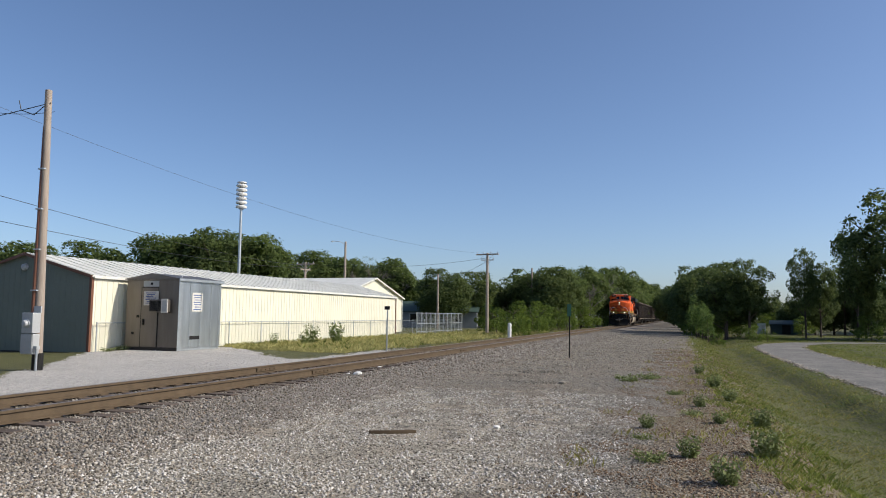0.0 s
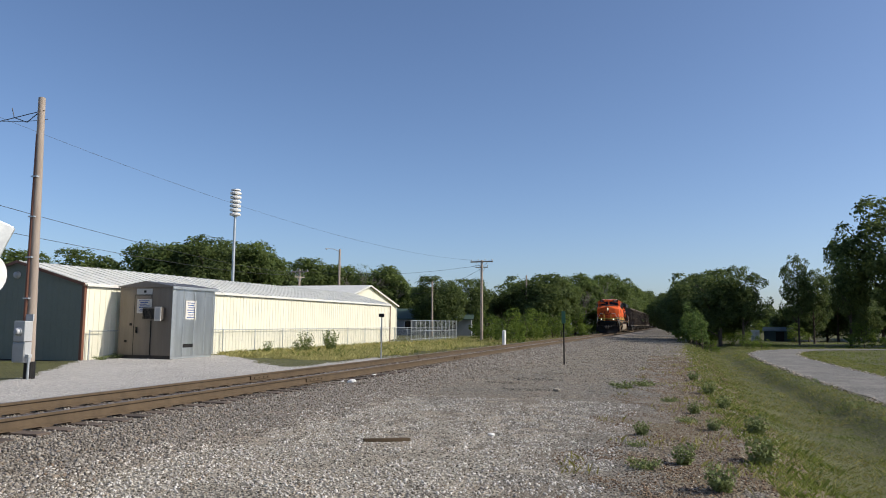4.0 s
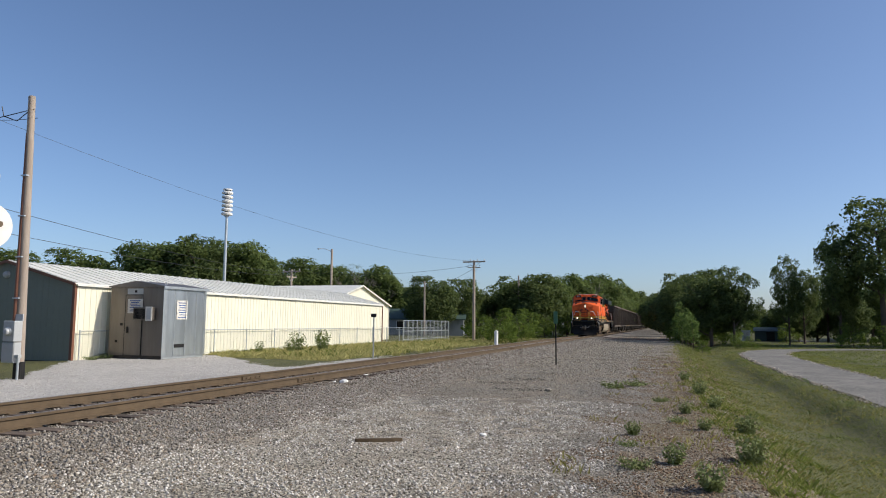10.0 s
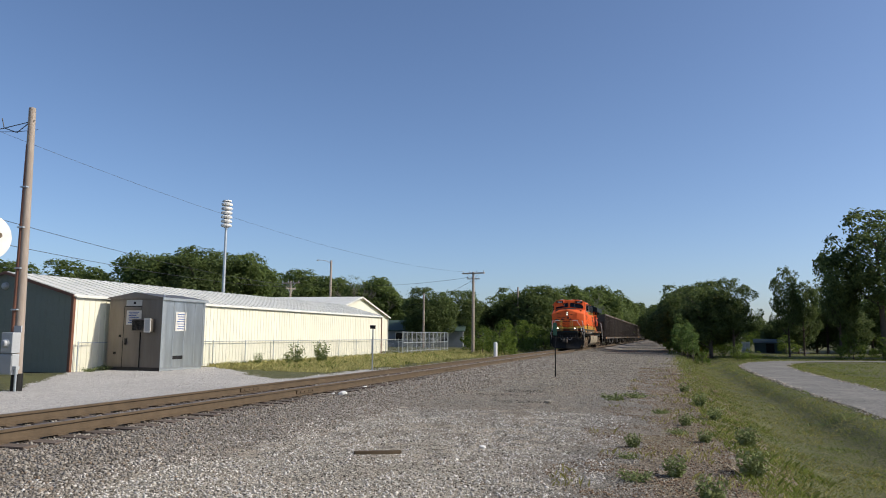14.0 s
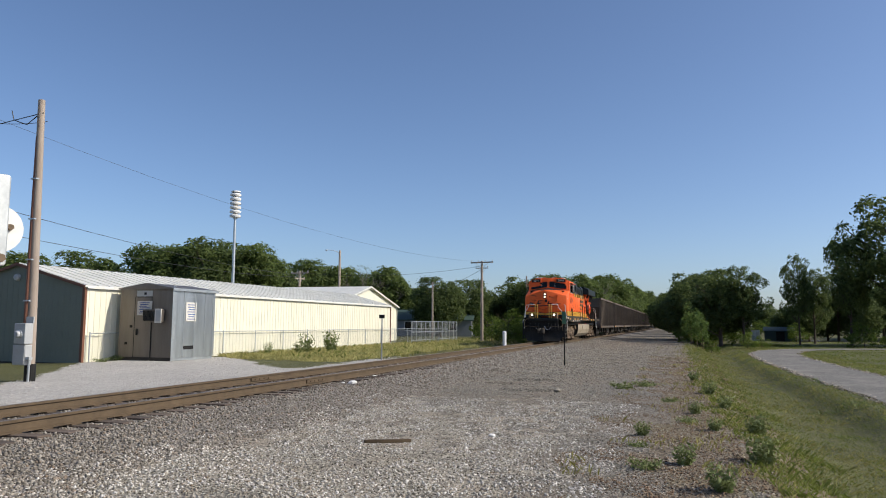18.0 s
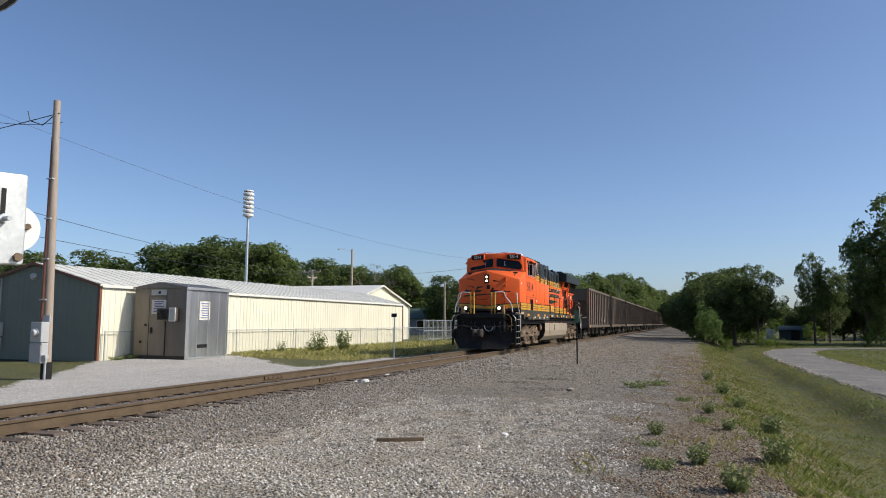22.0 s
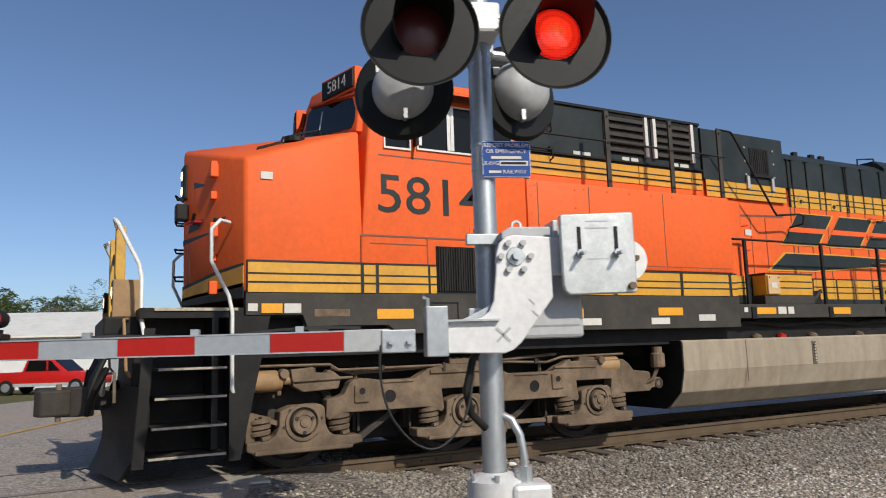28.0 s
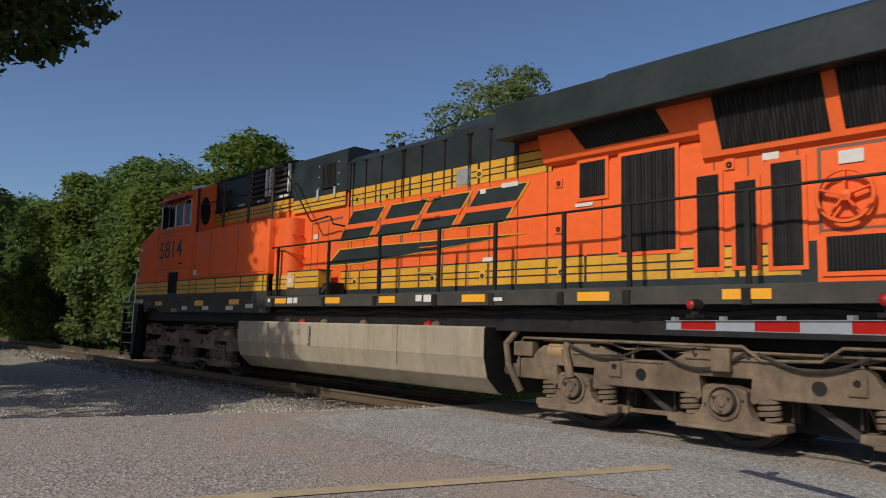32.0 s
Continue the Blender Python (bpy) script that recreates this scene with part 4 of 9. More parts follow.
def loco_truck(lo, ya, flip):
    """A three-axle truck; ya is its first axle, flip turns it end for end."""
    sgn = -1 if flip else 1
    base = ya + (2 * AXLE_STEP if flip else 0)

    def Y(v):
        return base + sgn * v

    def span(v0, v1):
        return sorted((Y(v0), Y(v1)))
    tr = part("truck", Geo().box(-0.62, 0.62, *span(-0.5, 4.6), 0.22, 1.10), BLACK, lo, "grimy brown three-axle truck")
    for s in (-1, 1):
        xo, xi = s * 1.25, s * 1.08

        def X(v0, v1):
            return sorted((s * v0, s * v1))
        # cast side frame: it hangs between the axles and arches over the middle and last journal boxes
        prof = [(0.28, 0.76), (0.27, 0.57), (0.31, 0.53), (0.42, 0.58), (0.48, 0.60)] + pedestal_top(1) + pedestal_top(2)
        prof += [(4.72, 0.60), (5.02, 0.60), (5.05, 0.63), (5.05, 0.84), (5.02, 0.87), (4.74, 0.90), (4.66, 1.00), (4.56, 1.06), (3.62, 1.06), (3.46, 1.00), (3.34, 0.94), (2.72, 0.94), (2.66, 0.95), (2.50, 1.04), (1.54, 1.04), (1.36, 0.94), (0.92, 0.94), (0.80, 0.965), (0.70, 0.975), (0.59, 0.955), (0.55, 0.92), (0.48, 0.80), (0.40, 0.775)]
        part("side_frame", Geo().prism([(Y(p), q) for p, q in prof], "x", *sorted((xo, xi))), GRIME, tr, "heavy cast side frame caked in brown dust", bevel=0.014)
        part("frame_rib", Geo().box(*X(1.245, 1.275), *span(1.56, 2.48), 0.985, 1.03), GRIME, tr, bevel=0.01)
        part("frame_rib", Geo().box(*X(1.245, 1.268), *span(0.95, 1.34), 0.905, 0.935), GRIME, tr, bevel=0.01)
        part("frame_rib", Geo().box(*X(1.245, 1.268), *span(2.76, 3.28), 0.905, 0.935), GRIME, tr, bevel=0.01)
        for k in range(3):
            a = k * AXLE_STEP
            left = -0.60 if k == 0 else -0.66
            right = 0.62 if k == 2 else 0.68
            ped = [(a - 0.21, 0.68), (a - 0.11, 0.715), (a + 0.20, 0.72), (a + 0.25, 0.68), (a + 0.26, 0.50), (a + 0.30, 0.41), (a + 0.37, 0.37), (a + right, 0.355), (a + right + 0.01, 0.27), (a + 0.56, 0.25), (a + 0.54, 0.215), (a - 0.50, 0.215), (a - 0.54, 0.25), (a + left, 0.27), (a + left, 0.36), (a - 0.37, 0.37), (a - 0.30, 0.41), (a - 0.26, 0.50), (a - 0.25, 0.66)]
            j = part("journal_box", Geo().prism([(Y(p), q) for p, q in ped], "x", *X(1.04, 1.28)), GRIME, tr, "cast journal box", bevel=0.018)
            part("journal_flange", Geo().box(*X(1.27, 1.315), *span(a - 0.52, a + 0.56), 0.225, 0.27), GRIME, j, bevel=0.012)
            part("cap_ring", Geo().lathe([(0.195, -0.03), (0.195, 0.022), (0.165, 0.03), (0.15, 0.004), (0.15, -0.03)], (s * 1.28, Y(a), 0.535), (s, 0, 0), 26), GRIME, j, smooth=35)
            # flat black disc paints the shade between ring and cap
            part("cap_shade_disc", Geo().lathe([(0.0, 0.0), (0.152, 0.0)], (s * 1.283, Y(a), 0.535), (s, 0, 0), 26), BLACK, j, "oily black disc, recess shade painted round the bearing")
            part("axle_cap", Geo().lathe([(0.132, 0), (0.130, 0.06), (0.122, 0.07), (0.085, 0.07), (0.08, 0.058), (0.05, 0.058), (0.045, 0.075), (0.0, 0.08)], (s * 1.28, Y(a), 0.535), (s, 0, 0), 24), GRIME, j, "round axle bearing cap", smooth=35)
            for b in range(3):
                t = b * 2 * math.pi / 3 + 0.5
                part("bolt", Geo().rod((s * 1.34, Y(a) + 0.10 * math.cos(t), 0.535 + 0.10 * math.sin(t)), (s * 1.365, Y(a) + 0.10 * math.cos(t), 0.535 + 0.10 * math.sin(t)), 0.02, seg=6), GRIME_DARK, j)
            for b in range(6):
                t = b * math.pi / 3 + 0.2
                part("bolt", Geo().rod((s * 1.28, Y(a) + 0.215 * math.cos(t), 0.535 + 0.18 * math.sin(t)), (s * 1.297, Y(a) + 0.215 * math.cos(t), 0.535 + 0.18 * math.sin(t)), 0.014, seg=6), GRIME_DARK, j)
            for d in (-1, 1):
                g = Geo()
                helix((s * 1.16, Y(a + d * 0.445)), 0.10, 0.385, 0.60, 3.5, 0.030, g, 10)
                part("spring", g, GRIME, tr, "heavy coil spring", smooth=50)
                part("spring_core", Geo().rod((s * 1.16, Y(a + d * 0.445), 0.36), (s * 1.16, Y(a + d * 0.445), 0.62), 0.055, seg=10), BLACK, tr)
        # end leg and its strut beside the first journal box
        part("end_leg", Geo().prism([(Y(p), q) for p, q in ((-0.60, 0.68), (-0.53, 0.66), (-0.50, 0.60), (-0.50, 0.34), (-0.60, 0.30))], "x", *X(1.08, 1.22)), GRIME, tr, bevel=0.012)
        part("leg_strut", Geo().bar((s * 1.16, Y(-0.54), 0.645), (s * 1.16, Y(-0.24), 0.53), 0.10, 0.05), GRIME, tr)
        # holes through the frame
        for a, z in ((1.04, 0.755), (3.06, 0.765)):
            part("frame_hole", Geo().lathe([(0.0, 0.0), (0.064, 0.0), (0.072, 0.005)], (s * 1.252, Y(a), z), (s, 0, 0), 20), BLACK, tr)
        for a, z in ((0.69, 0.83), (3.42, 0.84)):
            part("lug", Geo().box(*X(1.245, 1.275), *span(a - 0.09, a + 0.09), z - 0.13, z + 0.07), GRIME, tr, bevel=0.02)
            part("lug_hole", Geo().lathe([(0.0, 0.0), (0.03, 0.0), (0.036, 0.004)], (s * 1.277, Y(a), z), (s, 0, 0), 12), BLACK, tr)
        # brake cylinders with their slack adjusters
        for a, d in ((-0.56, 1), (4.52, -1)):
            c = part("brake_cylinder", Geo().lathe([(0.0, 0), (0.08, 0), (0.118, 0.03), (0.118, 0.29), (0.105, 0.31), (0.105, 0.35), (0.05, 0.37), (0.05, 0.46)], (s * 1.15, Y(a), 0.985), (0, sgn * d, 0), 18), TAN_STEEL, tr, "dusty tan brake cylinder", smooth=35)
            part("cylinder_pin", Geo().lathe([(0.0, 0.06), (0.05, 0.06), (0.055, 0.04), (0.055, -0.08)], (s * 1.23, Y(a + d * 0.36), 1.06), (s, 0, 0), 12), GRIME, c)
            part("slack_adjuster", Geo().prism([(Y(a + d * p), q) for p, q in ((0.44, 1.10), (0.70, 1.12), (0.72, 1.06), (0.84, 1.05), (0.86, 1.09), (0.93, 1.06), (1.02, 0.99), (0.98, 0.87), (0.58, 0.85), (0.46, 0.92))], "x", *X(1.09, 1.24)), GRIME, c, bevel=0.014)
            part("adjuster_rod", Geo().rod((s * 1.255, Y(a + d * 0.46), 0.975), (s * 1.255, Y(a + d * 1.14), 0.99), 0.016), GRIME, c)
            part("drain_cock", Geo().rod((s * 1.16, Y(a + d * 0.33), 0.88), (s * 1.16, Y(a + d * 0.33), 0.83), 0.026, seg=8), GRIME, c)
        # pipes over the frame
        part("air_pipe", Geo().tube([(s * 1.20, Y(-0.60), 0.72), (s * 1.20, Y(-0.61), 1.08), (s * 1.20, Y(-0.55), 1.15), (s * 1.20, Y(0.34), 1.14), (s * 1.20, Y(0.44), 1.075), (s * 1.20, Y(2.70), 1.085), (s * 1.20, Y(3.30), 1.06), (s * 1.20, Y(3.55), 1.12), (s * 1.20, Y(4.60), 1.13)], 0.017, 6), GRIME, tr, "thin brake pipe along the frame", smooth=50)
        part("air_pipe", Geo().tube([(s * 1.14, Y(0.36), 1.10), (s * 1.14, Y(0.62), 1.03), (s * 1.14, Y(1.45), 1.06), (s * 1.14, Y(2.6), 1.11), (s * 1.14, Y(3.5), 1.16)], 0.020, 6), GRIME, tr, smooth=50)
        for q in (0.12, 0.95, 1.75, 2.38, 3.1, 3.9):
            part("pipe_clamp", Geo().box(*X(1.17, 1.235), *span(q, q + 0.04), 1.05, 1.11), GRIME_DARK, tr)
        part("pad_wedge", Geo().prism([(Y(p), q) for p, q in ((1.52, 1.04), (1.80, 1.085), (2.36, 1.085), (2.60, 1.04))], "x", *X(1.06, 1.23)), GRIME, tr)
        part("pad", Geo().box(*X(1.06, 1.22), *span(1.85, 2.24), 1.085, 1.15), GRIME, tr, bevel=0.01)
        for q in (1.86, 1.95, 2.05, 2.15, 2.30):
            part("stud", Geo().box(*X(1.12, 1.18), *span(q, q + 0.05), 1.09 if q > 2.2 else 1.15, 1.165), GRIME, tr)
        for q in (1.74, 2.35):
            part("hanger_pin", Geo().rod((s * 1.25, Y(q), 1.03), (s * 1.29, Y(q), 1.03), 0.02, seg=8), GRIME_DARK, tr)
        # brake rigging seen in the gaps below the frame
        for q in (0.72, 1.38, 2.74, 3.38):
            part("brake_shoe", Geo().box(*X(0.72, 0.86), *span(q, q + 0.07), 0.34, 0.72), GRIME_DARK, tr, bevel=0.01)
            part("shoe_link", Geo().bar((s * 0.96, Y(q + 0.03), 0.36), (s * 0.96, Y(q + 0.03), 0.95), 0.05, 0.03), GRIME_DARK, tr)
        part("brake_beam", Geo().bar((s * 1.10, Y(2.66), 0.325), (s * 1.10, Y(3.44), 0.315), 0.05, 0.05), GRIME, tr, "pale brake beam between the axles")
        part("beam_end", Geo().box(*X(1.06, 1.16), *span(3.30, 3.48), 0.27, 0.36), GRIME, tr, bevel=0.012)
        for q, e in ((0.75, 1.25), (2.75, 3.2)):
            part("brake_lever", Geo().bar((s * 1.02, Y(q), 0.30), (s * 1.02, Y(e), 0.62), 0.05, 0.07), GRIME_DARK, tr)
        part("sand_pipe", Geo().tube([(s * 0.95, Y(0.75), 1.1), (s * 0.92, Y(0.7), 0.6), (s * 0.85, Y(0.56), 0.2)], 0.022, 6), GRIME, tr)
        part("sand_pipe", Geo().tube([(s * 0.95, Y(3.35), 1.1), (s * 0.92, Y(3.4), 0.6), (s * 0.85, Y(3.54), 0.2)], 0.022, 6), GRIME, tr)
        # link at the inner end towards the tank
        part("traction_link", Geo().prism([(Y(p), q) for p, q in ((4.95, 0.80), (5.24, 0.78), (5.24, 0.66), (4.95, 0.62))], "x", *X(1.12, 1.24)), GRIME, tr, bevel=0.012)
        part("link_eye", Geo().lathe([(0.04, -0.02), (0.075, -0.02), (0.075, 0.03), (0.04, 0.03), (0.04, -0.02)], (s * 1.22, Y(5.20), 0.70), (s, 0, 0), 14), GRIME_DARK, tr)
        if flip:
            for c0, sag in ((0.55, 0.16), (1.75, 0.20), (3.0, 0.14)):
                pts = [(s * 1.30, Y(c0 + q * 0.09), 1.08 - sag * math.sin(q / 12 * math.pi)) for q in range(13)]
                part("chain", Geo().tube(pts, 0.018, 5), GRIME_DARK, tr, "sagging chain")
            part("damper", Geo().rod((s * 1.33, Y(4.04), 0.66), (s * 1.30, Y(4.16), 1.02), 0.055), GRIME, tr)
            part("damper_bracket", Geo().box(*X(1.24, 1.34), *span(1.92, 2.14), 0.86, 1.12), GRIME, tr, bevel=0.015)
            part("hand_brake_pipe", Geo().tube([(s * 1.28, Y(-0.5), 1.16), (s * 1.28, Y(0.8), 1.16), (s * 1.28, Y(1.0), 1.02), (s * 1.28, Y(1.6), 1.0), (s * 1.28, Y(1.8), 1.14), (s * 1.28, Y(4.4), 1.15), (s * 1.26, Y(4.9), 1.15), (s * 1.26, Y(4.98), 1.05), (s * 1.26, Y(4.98), 0.62)], 0.02, 6), GRIME, tr, smooth=50)
            part("relay_box", Geo().box(*X(1.14, 1.30), *span(4.72, 5.06), 0.90, 1.10), GRIME, tr, bevel=0.02)
    for k in range(3):
        WHEELS.append((wheelset(lo, Y(k * AXLE_STEP)), Y(k * AXLE_STEP), 0.535))


def band(lo, y0, y1, x, z0, z1, lines=(0.33, 0.62), cap=True):
    """A yellow stripe with two thin dark lines, on both sides."""
    for s in (-1, 1):
        st = part("yellow_stripe", Geo().box(*sorted((s * (x - 0.01), s * (x + 0.004))), y0, y1, z0, z1), YELLOW, lo, "yellow stripe with thin dark lines")
        for q in lines:
            zz = z0 + (z1 - z0) * q
            part("pinstripe", Geo().box(*sorted((s * (x + 0.004), s * (x + 0.0065))), y0, y1, zz - 0.010, zz + 0.010), DARK_GREEN, st)
        if cap:
            part("edge_line", Geo().box(*sorted((s * (x + 0.002), s * (x + 0.0075))), y0, y1, z1, z1 + 0.022), DARK_GREEN, st)


def plates(lo, x, rows, material, name, label=""):
    for s in (-1, 1):
        for y0, y1, z0, z1 in rows:
            part(name, Geo().box(*sorted((s * x, s * (x + 0.006))), y0, y1, z0, z1), material, lo, label)


def locomotive():
    lo = thing("locomotive", "orange, yellow and dark green diesel freight locomotive", "locomotive")
    TRAIN_THINGS.append((lo, 0.0))
    # underframe, deck and sills
    # added black filler: stands in for the deep shade above the trucks
    part("under_deck_fill", Geo().box(-1.30, 1.30, 3.7, 23.29, 1.28, 1.70), BLACK, lo, "black box filling the dark gap under the deck")
    part("underframe", Geo().box(-0.75, 0.75, 2.7, 23.47, 1.12, 1.72), BLACK, lo, "black underframe", bevel=0.02)
    part("deck", Geo().box(-1.50, 1.50, 2.62, 23.57, 1.70, 1.80), BLACK, lo, "black walkway deck")
    for s in (-1, 1):
        a, b = sorted((s * 1.44, s * 1.555))
        part("side_sill", Geo().prism([(3.62, 1.95), (10.92, 1.95), (10.92, 1.50), (5.35, 1.50), (5.2, 1.60), (4.55, 1.60), (4.45, 1.50), (4.3, 1.50), (4.22, 1.72), (3.62, 1.72)], "x", a, b), SILL, lo, "dark green side sill", bevel=0.006)
        part("walkway_edge", Geo().box(a, b, 10.92, 23.57, 1.63, 1.84), SILL, lo, "dark green walkway edge", bevel=0.006)
        part("sill_cover", Geo().box(*sorted((s * 1.555, s * 1.575)), 6.1, 6.62, 1.60, 1.86), SILL, lo, bevel=0.005)
        part("jacking_pad", Geo().box(*sorted((s * 1.556, s * 1.60)), 6.22, 6.5, 1.50, 1.60), TAN_STEEL, lo)
        part("seam_strip", Geo().box(*sorted((s * 1.555, s * 1.562)), 5.7, 7.2, 1.845, 1.86), BLACK, lo)
        for q in (6.28, 6.5):
            part("bolt", Geo().rod((s * 1.575, q, 1.76), (s * 1.582, q, 1.76), 0.022, seg=8), BLACK, lo)
        part("hose_line", Geo().tube([(s * 1.35, 11 + i * 0.5, 1.55 + 0.03 * math.sin(i * 1.9)) for i in range(26)], 0.04, 6), BLACK, lo)
    # nose
    B, R = 1.95, 1.53
    nose = Geo()
    nv = [(-R, 3.62, B), (0, 3.22, B), (R, 3.62, B), (R, 4.95, B), (-R, 4.95, B),
          (-R, 3.60, 3.39), (0, 3.20, 3.80), (R, 3.60, 3.39), (R, 4.90, 3.83), (0, 4.62, 4.02), (-R, 4.90, 3.83)]
    nose.add(nv, [(0, 4, 3, 2, 1), (0, 1, 6, 5), (1, 2, 7, 6), (2, 3, 8, 7), (4, 0, 5, 10), (5, 6, 9, 10), (6, 7, 8, 9), (3, 4, 10, 9, 8)])
    part("nose", nose, ORANGE, lo, "orange nose with sloping top", bevel=0.045, smooth=40)
    tp = Geo()
    tp.add([(-R + 0.12, 3.78, 3.435), (0, 3.42, 3.845), (R - 0.12, 3.78, 3.435), (R - 0.10, 4.86, 3.845), (0, 4.58, 4.025), (-R + 0.10, 4.86, 3.845)], [(0, 1, 4, 5), (1, 2, 3, 4)])
    part("anti_glare_panel", tp, DARK_GREEN, lo, "dark matt panel on top of the nose")
    # cab
    cab = Geo()
    sec = [(-1.54, 1.95), (-1.54, 4.54), (-0.95, 4.79), (0.95, 4.79), (1.54, 4.54), (1.54, 1.95)]
    front = [(4.86, 1.95), (5.05, 4.50), (5.02, 4.76), (5.02, 4.76), (5.05, 4.50), (4.86, 1.95)]
    cv = [(x, y[0], z) for (x, z), y in zip(sec, front)] + [(x, 7.17, z) for x, z in sec]
    k = len(sec)
    cab.add(cv, [(i, (i + 1) % k, k + (i + 1) % k, k + i) for i in range(k)] + [tuple(range(k)), tuple(range(2 * k - 1, k - 1, -1))])
    part("cab", cab, ORANGE, lo, "orange cab", bevel=0.035, smooth=40)
    front_v = Geo()
    front_v.add([(-1.40, 4.91, 3.86), (0, 4.66, 4.04), (1.40, 4.91, 3.86), (1.36, 5.00, 4.52), (0.9, 4.98, 4.72), (0, 4.82, 4.74), (-0.9, 4.98, 4.72), (-1.36, 5.00, 4.52), (-1.40, 5.2, 3.86), (1.40, 5.2, 3.86), (1.36, 5.2, 4.52), (0.9, 5.2, 4.72), (-0.9, 5.2, 4.72), (-1.36, 5.2, 4.52)],
                [(0, 1, 5, 6, 7), (1, 2, 3, 4, 5), (2, 9, 10, 3), (3, 10, 11, 4), (0, 7, 13, 8), (7, 6, 12, 13), (5, 4, 11, 12, 6), (0, 8, 9, 2, 1), (8, 13, 12, 11, 10, 9)])
    part("cab_front", front_v, ORANGE, lo, "v-shaped cab front", bevel=0.02, smooth=40)
    for s in (-1, 1):
        def ws(x, q):
            y = 4.66 + 0.25 * abs(x) / 1.40 + q * 0.115 - 0.012
            z = 4.04 - 0.18 * abs(x) / 1.40
            return (s * x, y, z + q * 0.56)
        pane = Geo()
        pts = [ws(0.10, 0.12), (ws(1.28, 0.10)), ws(1.33, 0.30), ws(1.30, 0.72), ws(1.18, 0.82), ws(0.16, 0.86), ws(0.08, 0.74)]
        back = [(p[0], p[1] + 0.03, p[2]) for p in pts]
        n = len(pts)
        pane.add(pts + back, [tuple(range(n)), tuple(range(2 * n - 1, n - 1, -1))] + [(i, (i + 1) % n, n + (i + 1) % n, n + i) for i in range(n)])
        w = part("windscreen", pane, CAB_GLASS, lo, "dark sloping windscreen")
        part("wiper", Geo().tube([ws(0.75, -0.02), ws(0.72, 0.12), ws(0.35, 0.18)], 0.012, 5), BLACK, w)
        part("wiper_blade", Geo().bar(ws(0.5, 0.25), ws(0.48, 0.7), 0.015), WHITE_RAIL, w)
        part("visor", Geo().bar(ws(0.12, 0.92), ws(1.32, 0.88), 0.07, 0.03), ORANGE, w)
        # number boards
        m = pose(s * 0.92, 4.90, 4.575, 0, 0, s * 14)
        nb = part("number_board", Geo().box(-0.34, 0.34, -0.06, 0.10, -0.115, 0.115), BLACK, lo, "black number board", bevel=0.012, at=m)
        part("board_rim", Geo().box(-0.37, 0.37, -0.04, 0.12, -0.145, 0.145), ORANGE, nb, bevel=0.01)
        lettering("board_number", "5814", 0.21, LABEL_WHITE, nb, pose(0, -0.064, 0, 90, 0, 0), 0.002)
    # cab side windows, numbers, seams
    for s in (-1, 1):
        x = s * 1.54
        a, b = sorted((x, x + s * 0.012))
        for y0, y1, z0, z1 in ((5.19, 5.54, 3.65, 4.31), (5.62, 6.54, 3.67, 4.27), (6.63, 6.98, 3.66, 4.32)):
            w = part("side_window", Geo().box(a, b, y0 + 0.02, y1 - 0.02, z0 + 0.024, z1 - 0.02), CAB_GLASS, lo, "dark cab side window")
            a2, b2 = sorted((x, x + s * 0.022))
            for fy0, fy1, fz0, fz1 in ((y0, y1, z0, z0 + 0.024), (y0, y1, z1 - 0.02, z1), (y0, y0 + 0.02, z0 + 0.024, z1 - 0.02), (y1 - 0.02, y1, z0 + 0.024, z1 - 0.02)):
                part("frame", Geo().box(a2, b2, fy0, fy1, fz0, fz1), ALUMINIUM_EDGE, w)
        for q in (6.05, 6.10):
            part("window_post", Geo().box(*sorted((x, x + s * 0.026)), q - 0.022, q + 0.022, 3.70, 4.25), ALUMINIUM_EDGE, lo)
        part("window_header", Geo().box(*sorted((x, x + s * 0.06)), 5.12, 6.95, 4.33, 4.40), TRIM_BROWN, lo, "dark weathered window header")
        aw = Geo()
        aw.prism([(x - s * 0.02, 4.44), (x + s * 0.10, 4.42), (x + s * 0.26, 4.33), (x + s * 0.26, 4.32), (x + s * 0.09, 4.40), (x - s * 0.02, 4.42)], "y", 5.48, 6.96)
        part("sunshade", aw, ORANGE, lo, "curved orange sunshade over the cab windows")
        part("wind_deflector", Geo().box(*sorted((x + s * 0.01, x + s * 0.16)), 5.575, 5.60, 3.70, 4.22), CAB_GLASS, lo, "small open window wing")
        part("deflector_frame", Geo().box(*sorted((x + s * 0.16, x + s * 0.18)), 5.57, 5.605, 3.68, 4.24), ALUMINIUM_EDGE, lo)
        part("window_recess", Geo().box(*sorted((x, x + s * 0.004)), 5.12, 7.05, 3.56, 3.575), TRIM_BROWN, lo)
        lettering("cab_number", "5814", 0.645, DARK_GREEN, lo, pose(x + s * 0.003, 5.81, 3.09, 90, 0, 90 * s), 0.002, stretch=1.13, bold=0.002)
        part("number_underline", Geo().box(*sorted((x, x + s * 0.012)), 6.36, 6.60, 2.71, 2.75), BLACK, lo)
        part("number_underline_frame", Geo().box(*sorted((x, x + s * 0.006)), 6.31, 6.65, 2.685, 2.775), ORANGE, lo)
        part("door_seam", Geo().box(*sorted((x, x + s * 0.006)), 4.9, 7.15, 2.605, 2.625), TRIM_BROWN, lo)
        part("door_seam", Geo().box(*sorted((x, x + s * 0.005)), 5.0, 5.72, 2.52, 2.532), TRIM_BROWN, lo)
        for q in (4.9, 5.73, 7.10):
            part("door_seam", Geo().box(*sorted((x, x + s * 0.005)), q - 0.007, q + 0.007, 1.97, 2.62), TRIM_BROWN, lo)
